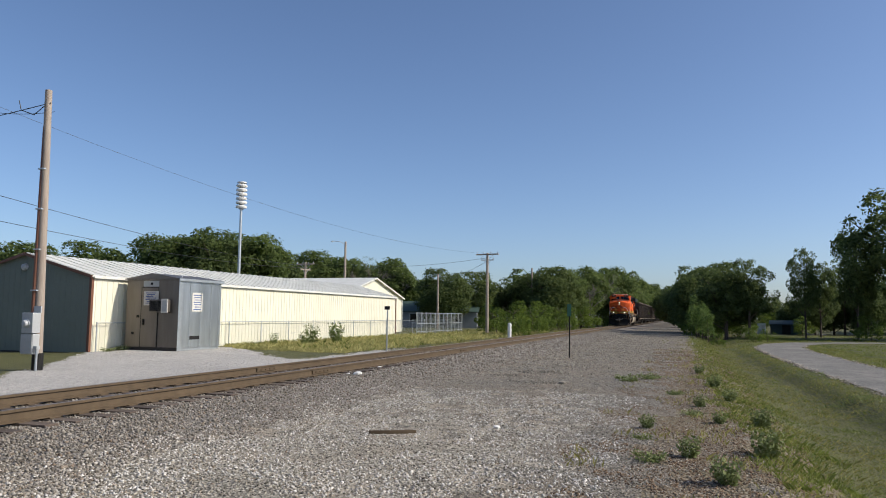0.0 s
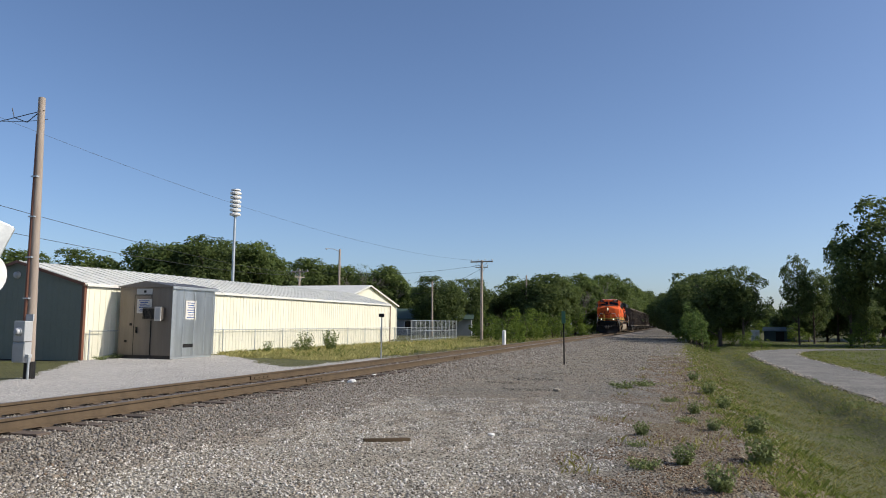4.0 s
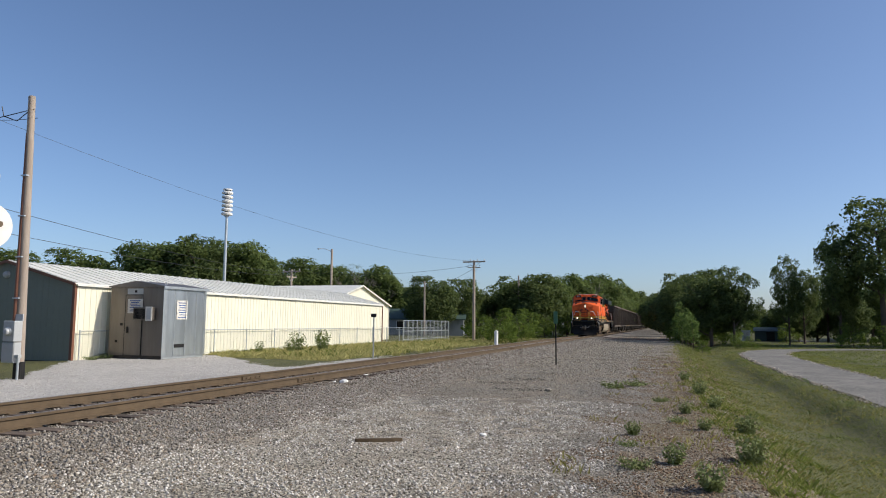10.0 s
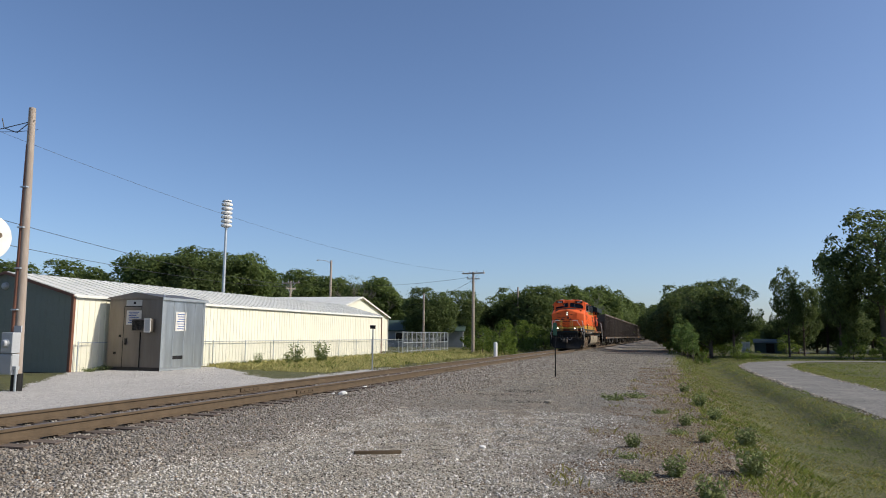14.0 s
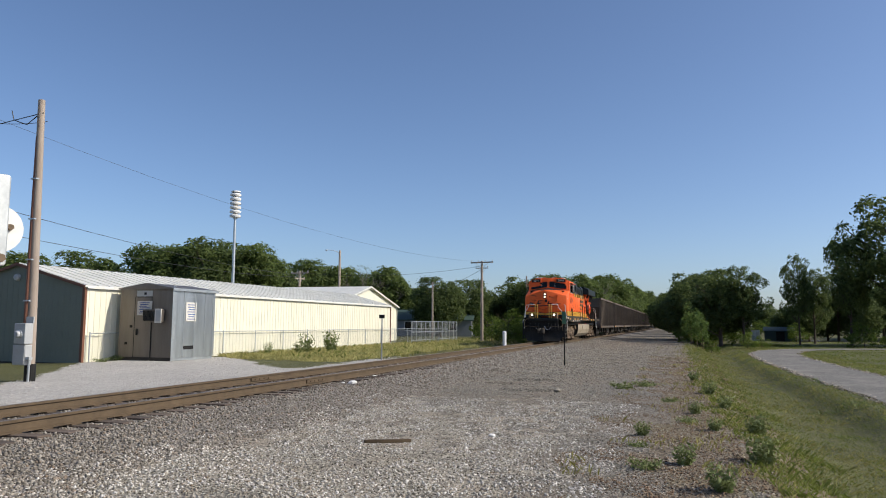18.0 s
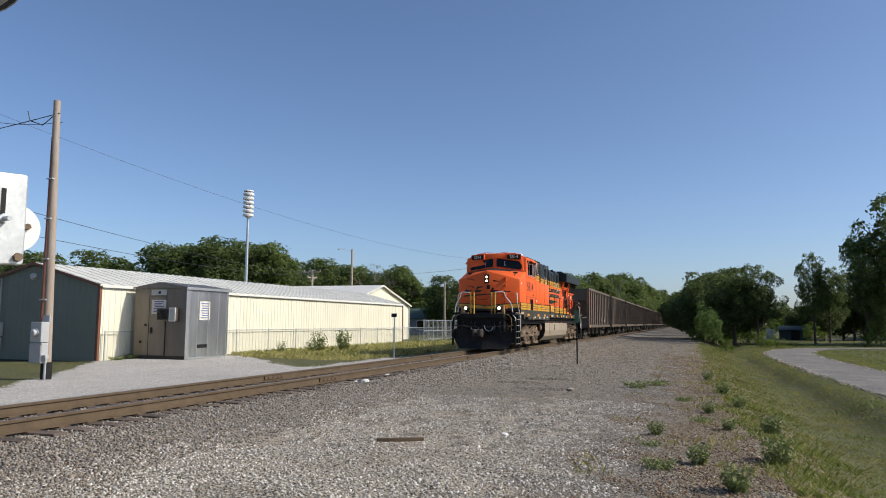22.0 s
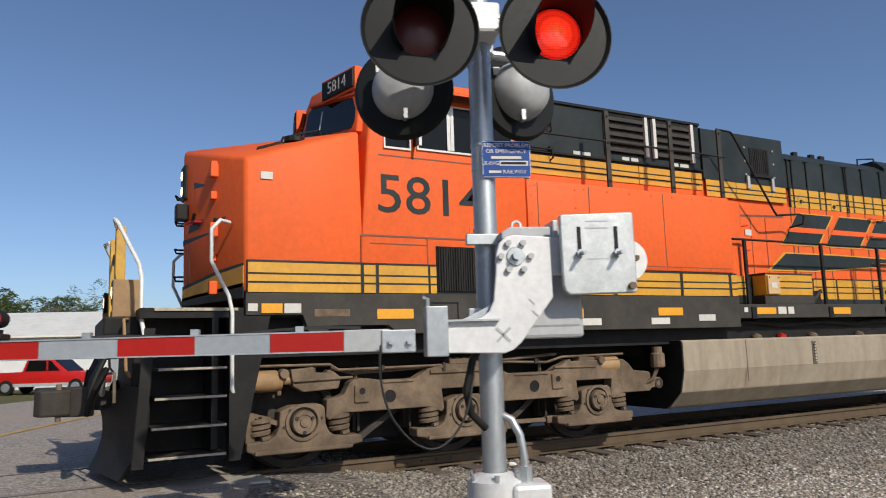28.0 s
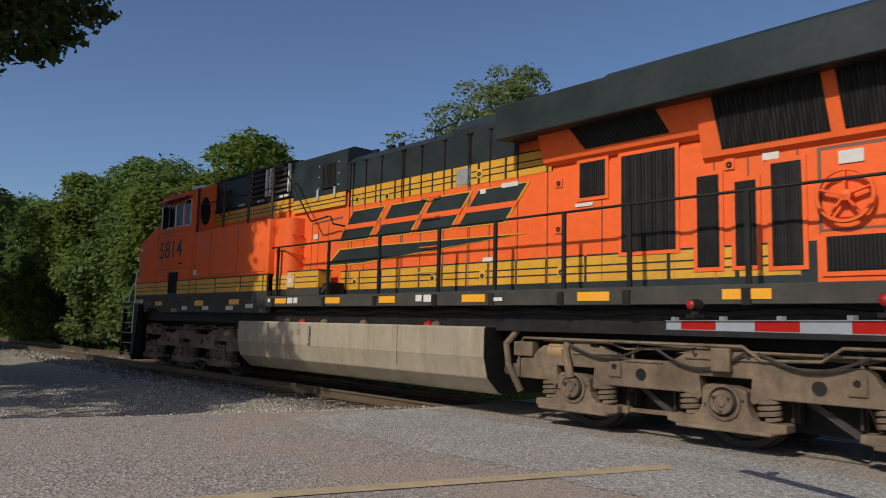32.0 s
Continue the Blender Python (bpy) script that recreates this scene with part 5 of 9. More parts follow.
        v = part("lower_grille", Geo().box(*sorted((x, x + s * 0.022)), 5.84, 6.38, 1.98, 2.52), GRILLE, lo, "dark ribbed grille", bevel=0.004)
        for i in range(16):
            yy = 5.86 + i * 0.033
            part("grille_bar", Geo().box(*sorted((x + s * 0.022, x + s * 0.034)), yy, yy + 0.014, 1.99, 2.51), BLACK, v)
        part("small_label", Geo().box(*sorted((x - s * 0.003, x + s * 0.004)), 3.77, 3.90, 3.17, 3.25), LABEL_WHITE, lo)
        part("model_plate", Geo().box(*sorted((s * 1.556, s * 1.559)), 4.35, 4.75, 1.70, 1.78), GRIME, lo)
        # raised rim of rivets under the windows
        rv = Geo()
        for i in range(30):
            for zz in (2.30, 3.54):
                rv.box(*sorted((x, x + s * 0.005)), 5.05 + i * 0.07, 5.062 + i * 0.07, zz, zz + 0.012)
        tagged(part("riveted_seam", rv, ORANGE, lo), kind="stuff")
    part("roof_unit", Geo().box(-0.5, 1.05, 5.74, 6.32, 4.74, 4.83), WHITE_PAINT, lo, "white box on the cab roof", bevel=0.015)
    part("roof_unit", Geo().box(-0.9, -0.6, 5.3, 5.7, 4.75, 4.85), WHITE_PAINT, lo, bevel=0.015)
    part("antenna", Geo().lathe([(0.09, 0), (0.09, 0.05), (0.0, 0.08)], (0.2, 5.35, 4.76), (0, 0, 1), 12), WHITE_PAINT, lo)
    for s in (-1, 1):
        part("roof_grab", Geo().tube([(s * 0.25, 5.0, 4.72), (s * 0.25, 4.98, 4.82), (s * 0.62, 4.98, 4.82), (s * 0.62, 5.0, 4.72)], 0.014, 6), ORANGE, lo)
        part("nose_grab", Geo().tube([(s * 1.2, 3.80, 3.52), (s * 1.2, 3.82, 3.60), (s * 1.2, 4.1, 3.70), (s * 1.2, 4.12, 3.63)], 0.014, 6), BLACK, lo)
        part("nose_grab", Geo().tube([(s * 0.9, 4.15, 3.74), (s * 0.9, 4.18, 3.84), (s * 0.9, 4.62, 3.98), (s * 0.9, 4.65, 3.92)], 0.014, 6), BLACK, lo)
        part("roof_mushroom", Geo().lathe([(0.05, 0), (0.05, 0.05), (0.12, 0.06), (0.12, 0.11), (0.0, 0.13)], (s * 1.15, 4.25, 3.66), (0, 0, 1), 12), BLACK, lo)
    # nose door, lights, stripe and plain logo shapes on the nose front
    hd = part("headlight", Geo().box(-0.12, 0.12, 3.185, 3.34, 3.18, 3.62), BLACK, lo, "twin headlight housing", bevel=0.03)
    for z in (3.49, 3.30):
        part("lens", Geo().lathe([(0.0, 0.02), (0.05, 0.014), (0.066, 0.0)], (0, 3.19, z), (0, -1, 0), 16), LAMP_ON, hd, "lit headlight")

    def nf(x, z, out=0.012):
        return (x, 3.22 + 0.40 * abs(x) / 1.53 - out, z)
    def nose_plate(name, pts, material, label="", th=0.008, out=0.004):
        g = Geo()
        f = [nf(x, z, out + th) for x, z in pts]
        bck = [nf(x, z, out) for x, z in pts]
        n = len(pts)
        g.add(f + bck, [tuple(range(n)), tuple(range(2 * n - 1, n - 1, -1))] + [(i, (i + 1) % n, n + (i + 1) % n, n + i) for i in range(n)])
        return part(name, g, material, lo, label)
    nose_plate("nose_window", [(0.30, 3.28), (0.56, 3.26), (0.60, 3.32), (0.60, 3.52), (0.55, 3.58), (0.34, 3.59), (0.28, 3.54)], CAB_GLASS, "small dark nose door window", 0.012)
    for x in (0.16, 0.82):
        nose_plate("nose_door_seam", [(x - 0.012, 2.0), (x + 0.012, 2.0), (x + 0.012, 3.62 - 0.1 * x), (x - 0.012, 3.62 - 0.1 * x)], TRIM_BROWN, "", 0.004)
    for z in (2.35, 2.7, 3.05, 3.4):
        part("nose_hinge", Geo().box(0.80, 0.90, 3.37, 3.44, z, z + 0.09), ORANGE, lo, bevel=0.01)
    for s in (-1, 1):
        nose_plate("nose_stripe", [(s * 0.02, 1.97), (s * 1.50, 2.02), (s * 1.50, 2.24), (s * 0.9, 2.20), (s * 0.02, 2.10)], YELLOW, "yellow nose stripe")
        nose_plate("nose_stripe_edge", [(s * 0.02, 2.10), (s * 0.9, 2.20), (s * 1.50, 2.24), (s * 1.50, 2.27), (s * 0.9, 2.24), (s * 0.02, 2.14)], DARK_GREEN)
    nose_plate("nose_lower", [(-1.50, 1.90), (-0.01, 1.90), (-0.01, 2.0), (-1.50, 2.06)], DARK_GREEN)
    nose_plate("nose_lower", [(0.01, 1.90), (1.50, 1.90), (1.50, 2.06), (0.01, 2.0)], DARK_GREEN)
    for x0, x1, q in ((-1.22, -0.72, 1), (-0.66, -0.20, 2), (0.14, 0.66, 3), (0.76, 1.28, 4)):
        nose_plate("nose_logo_shape", [(x0, 2.76), (x0 + 0.30, 2.78), (x0 + 0.42, 2.88), (x0 + 0.16, 2.88), (x0 + 0.22, 2.97), (x1 - 0.02, 3.00), (x1 + 0.06, 3.10), (x0 + 0.17, 3.08)], DARK_GREEN, "plain dark slanted logo shape")
    nose_plate("nose_logo_swoosh", [(-1.30, 2.56), (-0.02, 2.64), (-0.02, 2.70), (-1.20, 2.64)], DARK_GREEN)
    nose_plate("nose_logo_swoosh", [(0.02, 2.64), (1.0, 2.70), (0.02, 2.70)], DARK_GREEN)
    for z in (2.30, 2.66, 3.02, 3.36):
        part("nose_grab", Geo().tube([(-0.66, 3.38, z - 0.03), (-0.66, 3.22, z - 0.03), (-0.66, 3.20, z + 0.02), (-1.0, 3.29, z + 0.06), (-1.0, 3.46, z + 0.06)], 0.014, 6), BLACK, lo, "black grab iron on the nose")
    for z in (1.98, 2.62, 3.30):
        part("nose_latch", Geo().box(0.84, 0.93, 3.36, 3.45, z, z + 0.15), ORANGE, lo, bevel=0.012)
    part("nose_horn_bracket", Geo().box(0.02, 0.18, 3.10, 3.24, 2.92, 3.12), BLACK, lo, bevel=0.02)
    part("nose_handle", Geo().tube([(0.30, 3.28, 2.86), (0.30, 3.20, 2.86), (0.58, 3.26, 2.84), (0.58, 3.34, 2.84)], 0.016, 6), STRIPE_RED, lo, "red nose door handle")
    # lower stripe on cab and box, box, hood
    for y0, y1 in ((3.64, 4.88), (4.92, 5.06), (5.10, 5.72), (5.75, 5.83), (6.39, 7.08), (7.12, 7.17), (7.20, 7.47), (7.53, 8.50), (8.57, 9.73), (9.79, 10.72), (10.78, 10.90)):
        band(lo, y0, y1, 1.556, 1.96, 2.275)
    for s in (-1, 1):
        part("stripe_backing", Geo().box(*sorted((s * 1.50, s * 1.548)), 3.63, 10.90, 1.90, 2.30), DARK_GREEN, lo)
    for s in (-1, 1):
        g = Geo()
        a, b = sorted((s * 0.9, s * 1.545))
        prof = [(7.175, 2.30), (10.74, 2.30), (10.90, 2.30), (10.90, 3.46), (7.175, 3.46)]
        g.prism(prof, "x", a, b)
        part("equipment_box", g, ORANGE, lo, "flush orange equipment box behind the cab", bevel=0.04, smooth=40)
        x = s * 1.545
        for q in (7.34, 8.18, 9.52):
            part("box_seam", Geo().box(*sorted((x, x + s * 0.004)), q - 0.006, q + 0.006, 2.33, 3.42), TRIM_BROWN, lo)
        part("box_seam", Geo().box(*sorted((x, x + s * 0.004)), 8.18, 10.8, 2.36, 2.37), TRIM_BROWN, lo)
        part("warning_label", Geo().box(*sorted((x, x + s * 0.005)), 7.30, 7.48, 2.40, 2.52), LABEL_WHITE, lo)
        bl = Geo()
        for i in range(9):
            for q in (7.24, 7.95):
                bl.rod((x, q, 2.4 + i * 0.12), (x + s * 0.008, q, 2.4 + i * 0.12), 0.012, seg=6)
            bl.rod((x, 7.3 + i * 0.4, 3.38), (x + s * 0.008, 7.3 + i * 0.4, 3.38), 0.012, seg=6)
            bl.rod((x, 8.3 + i * 0.3, 2.35), (x + s * 0.008, 8.3 + i * 0.3, 2.35), 0.014, seg=6)
        tagged(part("bolt_row", bl, ORANGE, lo), kind="stuff")
        for z in (2.7, 3.1):
            part("box_grab", Geo().tube([(s * 1.30, 11.42, z), (s * 1.36, 11.49, z), (s * 1.12, 11.51, z), (s * 1.10, 11.43, z)], 0.014, 6), ORANGE, lo)
    HX = 1.0
    for s in (-1, 1):
        part("stripe_backing", Geo().box(*sorted((s * 1.0, s * 1.033)), 13.02, 17.90, 3.552, 3.878), DARK_GREEN, lo)
        part("stripe_backing", Geo().box(*sorted((s * 1.0, s * 1.033)), 12.80, 21.42, 1.83, 2.31), DARK_GREEN, lo)
        corner = [(0.9, 10.9), (1.40, 10.9)] + [(1.40 - 0.22 + 0.22 * math.cos(a), 11.43 - 0.22 + 0.22 * math.sin(a)) for a in (0.0, 0.4, 0.8, 1.2, 1.57)] + [(0.9, 11.43)]
        part("box_end", Geo().prism([(s * a, b) for a, b in corner], "z", 2.28, 3.46), ORANGE, lo, "rounded orange end of the equipment box", smooth=50)
    part("hood", Geo().box(-HX, HX, 7.17, 22.72, 1.80, 4.38), ORANGE, lo, "long orange hood")
    hood_top = Geo()
    hood_top.prism([(-HX - 0.004, 3.99), (HX + 0.004, 3.99), (HX + 0.004, 4.75), (HX - 0.12, 4.81), (-HX + 0.12, 4.81), (-HX - 0.004, 4.75)], "y", 7.175, 10.95)
    part("upper_hood", hood_top, DARK_GREEN, lo, "dark green upper hood")
    part("raised_hood", Geo().prism([(-HX - 0.05, 3.87), (HX + 0.05, 3.87), (HX + 0.05, 4.71), (HX - 0.12, 4.78), (-HX + 0.12, 4.78), (-HX - 0.05, 4.71)], "y", 10.95, 12.90), DARK_GREEN, lo, "raised dark green hood section", bevel=0.01)
    part("engine_hood", Geo().prism([(-HX - 0.03, 3.88), (HX + 0.03, 3.88), (HX + 0.03, 4.42), (HX - 0.15, 4.56), (-HX + 0.15, 4.56), (-HX - 0.03, 4.42)], "y", 12.90, 15.86), DARK_GREEN, lo, "dark green engine hood")
    part("exhaust_hood", Geo().prism([(-HX - 0.03, 3.88), (HX + 0.03, 3.88), (HX + 0.03, 4.50), (HX - 0.15, 4.68), (-HX + 0.15, 4.68), (-HX - 0.03, 4.50)], "y", 15.86, 17.24), DARK_GREEN, lo)
    part("exhaust_stack", Geo().box(-0.35, 0.35, 14.69, 15.25, 4.55, 4.66), BLACK, lo, bevel=0.02)
    for q in (13.46, 13.93, 14.21):
        part("lifting_lug", Geo().box(HX - 0.2, HX - 0.14, q, q + 0.12, 4.54, 4.62), BLACK, lo)
    part("hood_grab", Geo().tube([(HX - 0.1, 15.25, 4.5), (HX - 0.1, 15.25, 4.64), (HX - 0.1, 15.77, 4.70), (HX - 0.1, 15.77, 4.6)], 0.015, 6), BLACK, lo)
    # upper stripe
    for y0, y1 in ((7.18, 7.52), (7.535, 8.5), (8.515, 9.60), (9.615, 10.70), (10.715, 10.94)):
        band(lo, y0, y1, HX + 0.012, 3.69, 3.965)
    for y0, y1 in ((10.98, 11.66), (11.67, 12.885)):
        band(lo, y0, y1, HX + 0.055, 3.60, 3.87)
    for y0, y1 in ((13.04, 13.79), (13.84, 14.35), (14.40, 14.76), (14.81, 15.35), (15.39, 15.82), (15.87, 16.43), (16.48, 17.00), (17.05, 17.90)):
        band(lo, y0, y1, HX + 0.034, 3.55, 3.88)
    for y0, y1 in ((11.00, 12.18), (12.80, 13.03), (13.06, 13.38), (13.42, 14.02), (14.07, 14.54), (14.59, 15.06), (15.11, 15.63), (15.68, 16.20), (16.24, 16.67), (16.72, 17.24), (17.28, 17.80), (17.85, 18.47), (18.51, 19.69), (19.74, 20.54), (20.59, 21.25)):
        band(lo, y0, y1, HX + 0.034 if y0 > 12.42 else 1.2, 1.96, 2.30)
    for s in (-1, 1):
        x = s * (HX + 0.004)
        # orange side doors with seams
        part("hood_side", Geo().box(*sorted((s * HX, s * (HX + 0.03))), 10.98, 22.25, 1.84, 3.55), ORANGE, lo)
        xo = HX + 0.03
        for q in (13.0, 13.11, 13.50, 13.97, 14.57, 14.62, 15.09, 15.66, 16.23, 16.27, 16.70, 17.27, 17.83):
            part("door_seam", Geo().box(*sorted((s * xo, s * (xo + 0.008))), q - 0.009, q + 0.009, 1.94, 3.54), TRIM_BROWN, lo)
            part("door_seam", Geo().box(*sorted((s * xo, s * (xo + 0.02))), q - 0.012, q + 0.012, 3.545, 4.38), BLACK, lo)
            part("hinge_cap", Geo().box(*sorted((s * xo, s * (xo + 0.03))), q - 0.05, q + 0.05, 4.38, 4.395), BLACK, lo)
        for q, z in ((14.17, 3.62), (16.48, 3.70), (13.27, 3.66), (15.44, 2.1), (13.27, 2.1), (16.58, 2.1), (18.09, 2.1), (18.04, 3.35), (18.04, 2.7), (20.50, 3.25)):
            lt = part("door_latch", Geo().box(*sorted((s * (xo + 0.008), s * (xo + 0.02))), q - 0.06, q + 0.06, z - 0.06, z + 0.08), SAND_YELLOW if z > 3.5 or z < 2.3 else ORANGE, lo, bevel=0.01)
            part("latch_pull", Geo().lathe([(0.015, 0), (0.035, 0), (0.035, 0.012), (0.015, 0.012)], (s * (xo + 0.02), q, z), (s, 0, 0), 10), BLACK, lt)
        for q, z in ((15.37, 3.45), (15.37, 3.12), (15.37, 2.62), (15.37, 2.2)):
            part("grab_iron", Geo().tube([(s * (xo + 0.01), q - 0.22, z), (s * (xo + 0.07), q - 0.22, z), (s * (xo + 0.07), q + 0.22, z), (s * (xo + 0.01), q + 0.22, z)], 0.013, 6), ORANGE if z > 2.4 else SAND_YELLOW, lo)
        for y0, y1, z0, z1, mt in ((15.96, 16.29, 3.58, 3.84, ALU_PLATE), (16.50, 16.62, 3.38, 3.45, LABEL_WHITE), (16.95, 17.28, 3.42, 3.49, LABEL_WHITE), (16.58, 16.81, 2.32, 2.38, LABEL_WHITE), (11.80, 11.95, 3.0, 3.1, LABEL_WHITE), (20.88, 21.06, 3.24, 3.33, LABEL_WHITE), (18.32, 18.61, 2.98, 3.03, LABEL_WHITE)):
            part("small_label", Geo().box(*sorted((s * (xo + 0.011), s * (xo + 0.016))), y0, y1, z0, z1), mt, lo)
        # louvres in the upper hood, small grille in the raised part
        xg = HX + 0.006
        for y0, y1 in ((8.97, 9.80), (9.91, 10.77)):
            lv = part("blower_louvre", Geo().box(*sorted((s * xg, s * (xg + 0.01))), y0, y1, 4.12, 4.73), GRILLE, lo, "dark blower louvres in a pale frame")
            for i in range(5):
                part("slat", Geo().prism([(s * (xg + 0.008), 4.15 + i * 0.118), (s * (xg + 0.05), 4.145 + i * 0.118), (s * (xg + 0.05), 4.17 + i * 0.118), (s * (xg + 0.008), 4.22 + i * 0.118)], "y", y0 + 0.06, y1 - 0.06), GRIME_DARK, lv)
            for q in (y0, y1 - 0.06):
                part("louvre_frame", Geo().box(*sorted((s * (xg + 0.01), s * (xg + 0.06))), q, q + 0.06, 4.11, 4.735), LABEL_WHITE, lv, "pale louvre frame strip")
        for y0, y1 in ((8.39, 8.52), (8.54, 8.70), (9.30, 9.44), (9.48, 9.62), (10.30, 10.45), (10.49, 10.67)):
            part("small_label", Geo().box(*sorted((s * xg, s * (xg + 0.006))), y0, y1, 4.025, 4.085), LABEL_WHITE, lo)
        part("hood_lip", Geo().box(*sorted((s * (xg + 0.001), s * (xg + 0.05))), 7.2, 10.94, 3.992, 4.018), BLACK, lo, "dark lip under the upper hood")
        part("roof_lip", Geo().box(*sorted((s * (xg - 0.06), s * (xg + 0.03))), 7.2, 10.95, 4.752, 4.79), BLACK, lo)
        oval = [(s * (1.27 + 0.13 * math.cos(a * 0.5236)), 4.02 + 0.36 * math.sin(a * 0.5236)) for a in range(12)]
        part("cab_back_opening", Geo().prism(oval, "y", 7.172, 7.178), BLACK, lo, "dark oval opening in the back of the cab")
        xr = HX + 0.05
        gr = part("filter_grille", Geo().box(*sorted((s * xr, s * (xr + 0.012))), 12.05, 12.51, 4.02, 4.50), GRILLE, lo, "square dark filter grille")
        for i in range(9):
            part("grille_bar", Geo().box(*sorted((s * (xr + 0.012), s * (xr + 0.02))), 12.08 + i * 0.047, 12.10 + i * 0.047, 4.04, 4.48), BLACK, gr)
        for q in (11.93, 12.63):
            for z in (4.03, 4.26, 4.49):
                part("bolt", Geo().rod((s * xr, q, z), (s * (xr + 0.015), q, z), 0.018, seg=6), METER_GREY, lo)
        # logo as plain slanted shapes with yellow edges
        xl = xo + 0.0085

        def flat(name, pts, material, lift, label="", parent=None):
            return part(name, Geo().prism(pts, "x", *sorted((s * (xl + lift), s * (xl + lift + 0.002)))), material, parent or lo, label)
        def slant(y0, y1, z0, z1, lean=0.42):
            return [(y0, z0), (y1, z0), (y1 + lean * (z1 - z0) / 0.5, z1), (y0 + lean * (z1 - z0) / 0.5, z1)]
        for y0, y1 in ((12.70, 13.63), (13.85, 14.80), (14.97, 15.82), (16.01, 17.00)):
            e = flat("logo_edge", slant(y0 - 0.03, y1 + 0.03, 2.88, 3.46), YELLOW, 0.0, "yellow edge of a plain logo shape")
            flat("logo_shape", slant(y0, y1, 2.90, 3.44), DARK_GREEN, 0.003, "plain dark slanted logo shape", e)
        for y0, y1 in ((12.70, 13.63), (13.85, 14.80), (14.97, 15.82), (16.01, 17.00)):
            q = 0.42 * 0.23 / 0.5
            flat("logo_gap", slant(y0 - 0.03 + q, y1 + 0.03 + q, 3.11, 3.20), ORANGE, 0.006)
        flat("logo_swoosh_edge", [(12.27, 2.43), (13.46, 2.43), (17.5, 2.70), (14.02, 2.76), (12.72, 2.755)], YELLOW, 0.0)
        flat("logo_swoosh", [(12.36, 2.455), (13.46, 2.455), (17.29, 2.69), (14.02, 2.735), (12.76, 2.73)], DARK_GREEN, 0.003, "plain dark tapering logo bar")
        # radiator cabin doors and grilles
        for y0, y1, z0, z1, bars in ((18.40, 18.81, 3.10, 3.58, 12), (19.06, 19.82, 2.32, 3.57, 14), (20.10, 20.37, 2.08, 3.16, 9), (20.56, 20.80, 2.08, 3.04, 8), (20.97, 21.29, 2.06, 3.19, 9), (21.52, 22.10, 1.98, 2.34, 14)):
            gl = part("radiator_grille", Geo().box(*sorted((s * xo, s * (xo + 0.03))), y0, y1, z0, z1), GRILLE, lo, "dark ribbed radiator room grille", bevel=0.006)
            for i in range(bars):
                yy = y0 + 0.02 + (y1 - y0 - 0.04) * i / bars
                part("grille_bar", Geo().box(*sorted((s * (xo + 0.03), s * (xo + 0.042))), yy, yy + 0.018, z0 + 0.02, z1 - 0.02), BLACK, gl)
            for fy0, fy1, fz0, fz1 in ((y0 - 0.05, y1 + 0.05, z1, z1 + 0.05), (y0 - 0.05, y1 + 0.05, z0 - 0.05, z0), (y0 - 0.05, y0, z0, z1), (y1, y1 + 0.05, z0, z1)):
                part("grille_frame", Geo().box(*sorted((s * xo, s * (xo + 0.02))), fy0, fy1, fz0, fz1), ORANGE, gl)
        for q in (18.75, 19.79, 20.31, 20.71, 21.25):
            part("door_seam", Geo().box(*sorted((s * xo, s * (xo + 0.008))), q - 0.009, q + 0.009, 1.94, 3.6), TRIM_BROWN, lo)
        br = part("brake_recess", Geo().box(*sorted((s * xo, s * (xo + 0.012))), 21.45, 22.16, 2.38, 3.29), TRIM_BROWN, lo, "recess with a brake wheel")
        part("recess_back", Geo().box(*sorted((s * (xo + 0.012), s * (xo + 0.014))), 21.49, 22.12, 2.42, 3.25), ORANGE, br)
        part("brake_wheel", Geo().lathe([(0.25, 0), (0.28, 0.0), (0.29, 0.02), (0.28, 0.04), (0.25, 0.04), (0.245, 0.02), (0.25, 0)], (s * (xo + 0.10), 21.74, 2.74), (s, 0, 0), 28), ORANGE, br, "orange brake wheel", smooth=50)
        part("brake_hub", Geo().lathe([(0.06, -0.09), (0.06, 0.03), (0.0, 0.05)], (s * (xo + 0.10), 21.74, 2.74), (s, 0, 0), 14), ORANGE, br)
        for i in range(5):
            t = i * 2 * math.pi / 5 + 0.3
            part("spoke", Geo().bar((s * (xo + 0.11), 21.74, 2.74), (s * (xo + 0.11), 21.74 + 0.25 * math.cos(t), 2.74 + 0.25 * math.sin(t)), 0.05, 0.02), ORANGE, br)
        part("outlet_plate", Geo().box(*sorted((s * (xo + 0.014), s * (xo + 0.03))), 21.66, 21.90, 3.08, 3.22), LABEL_WHITE, br, bevel=0.005)
        # radiator wings
        wing = Geo()
        yA, yB = 17.26, 23.05
        wing.prism([(s * 0.7, 4.68), (s * 1.10, 4.62), (s * 1.53, 4.50), (s * 1.53, 4.01), (s * 1.50, 4.00), (s * 0.98, 4.06), (s * 0.7, 4.2)], "y", yA, yB)
        part("radiator_wing", wing, DARK_GREEN, lo, "dark green overhanging radiator wing", bevel=0.012)
        # sloping intakes under the wing
        for ya, yb, zl in ((yA + 0.55, 20.2, 3.66), (20.2, yB - 0.1, 3.36)):
            part("intake_slope", Geo().prism([(s * 1.031, zl - 0.05), (s * 1.10, zl), (s * 1.25, 4.05), (s * 1.0, 4.058)], "y", ya, yb), ORANGE, lo, "sloping orange radiator intake housing")
        for y0, y1, zl, lean in ((18.55, 19.80, 3.74, -0.18), (20.45, 21.62, 3.43, -0.06), (21.76, 22.85, 3.43, -0.04)):
            zb = 3.66 if zl > 3.6 else 3.36

            def face(y, z, out):
                return (s * (1.10 + 0.15 * (z - zb) / (4.05 - zb) + out), y, z)
            q = Geo()
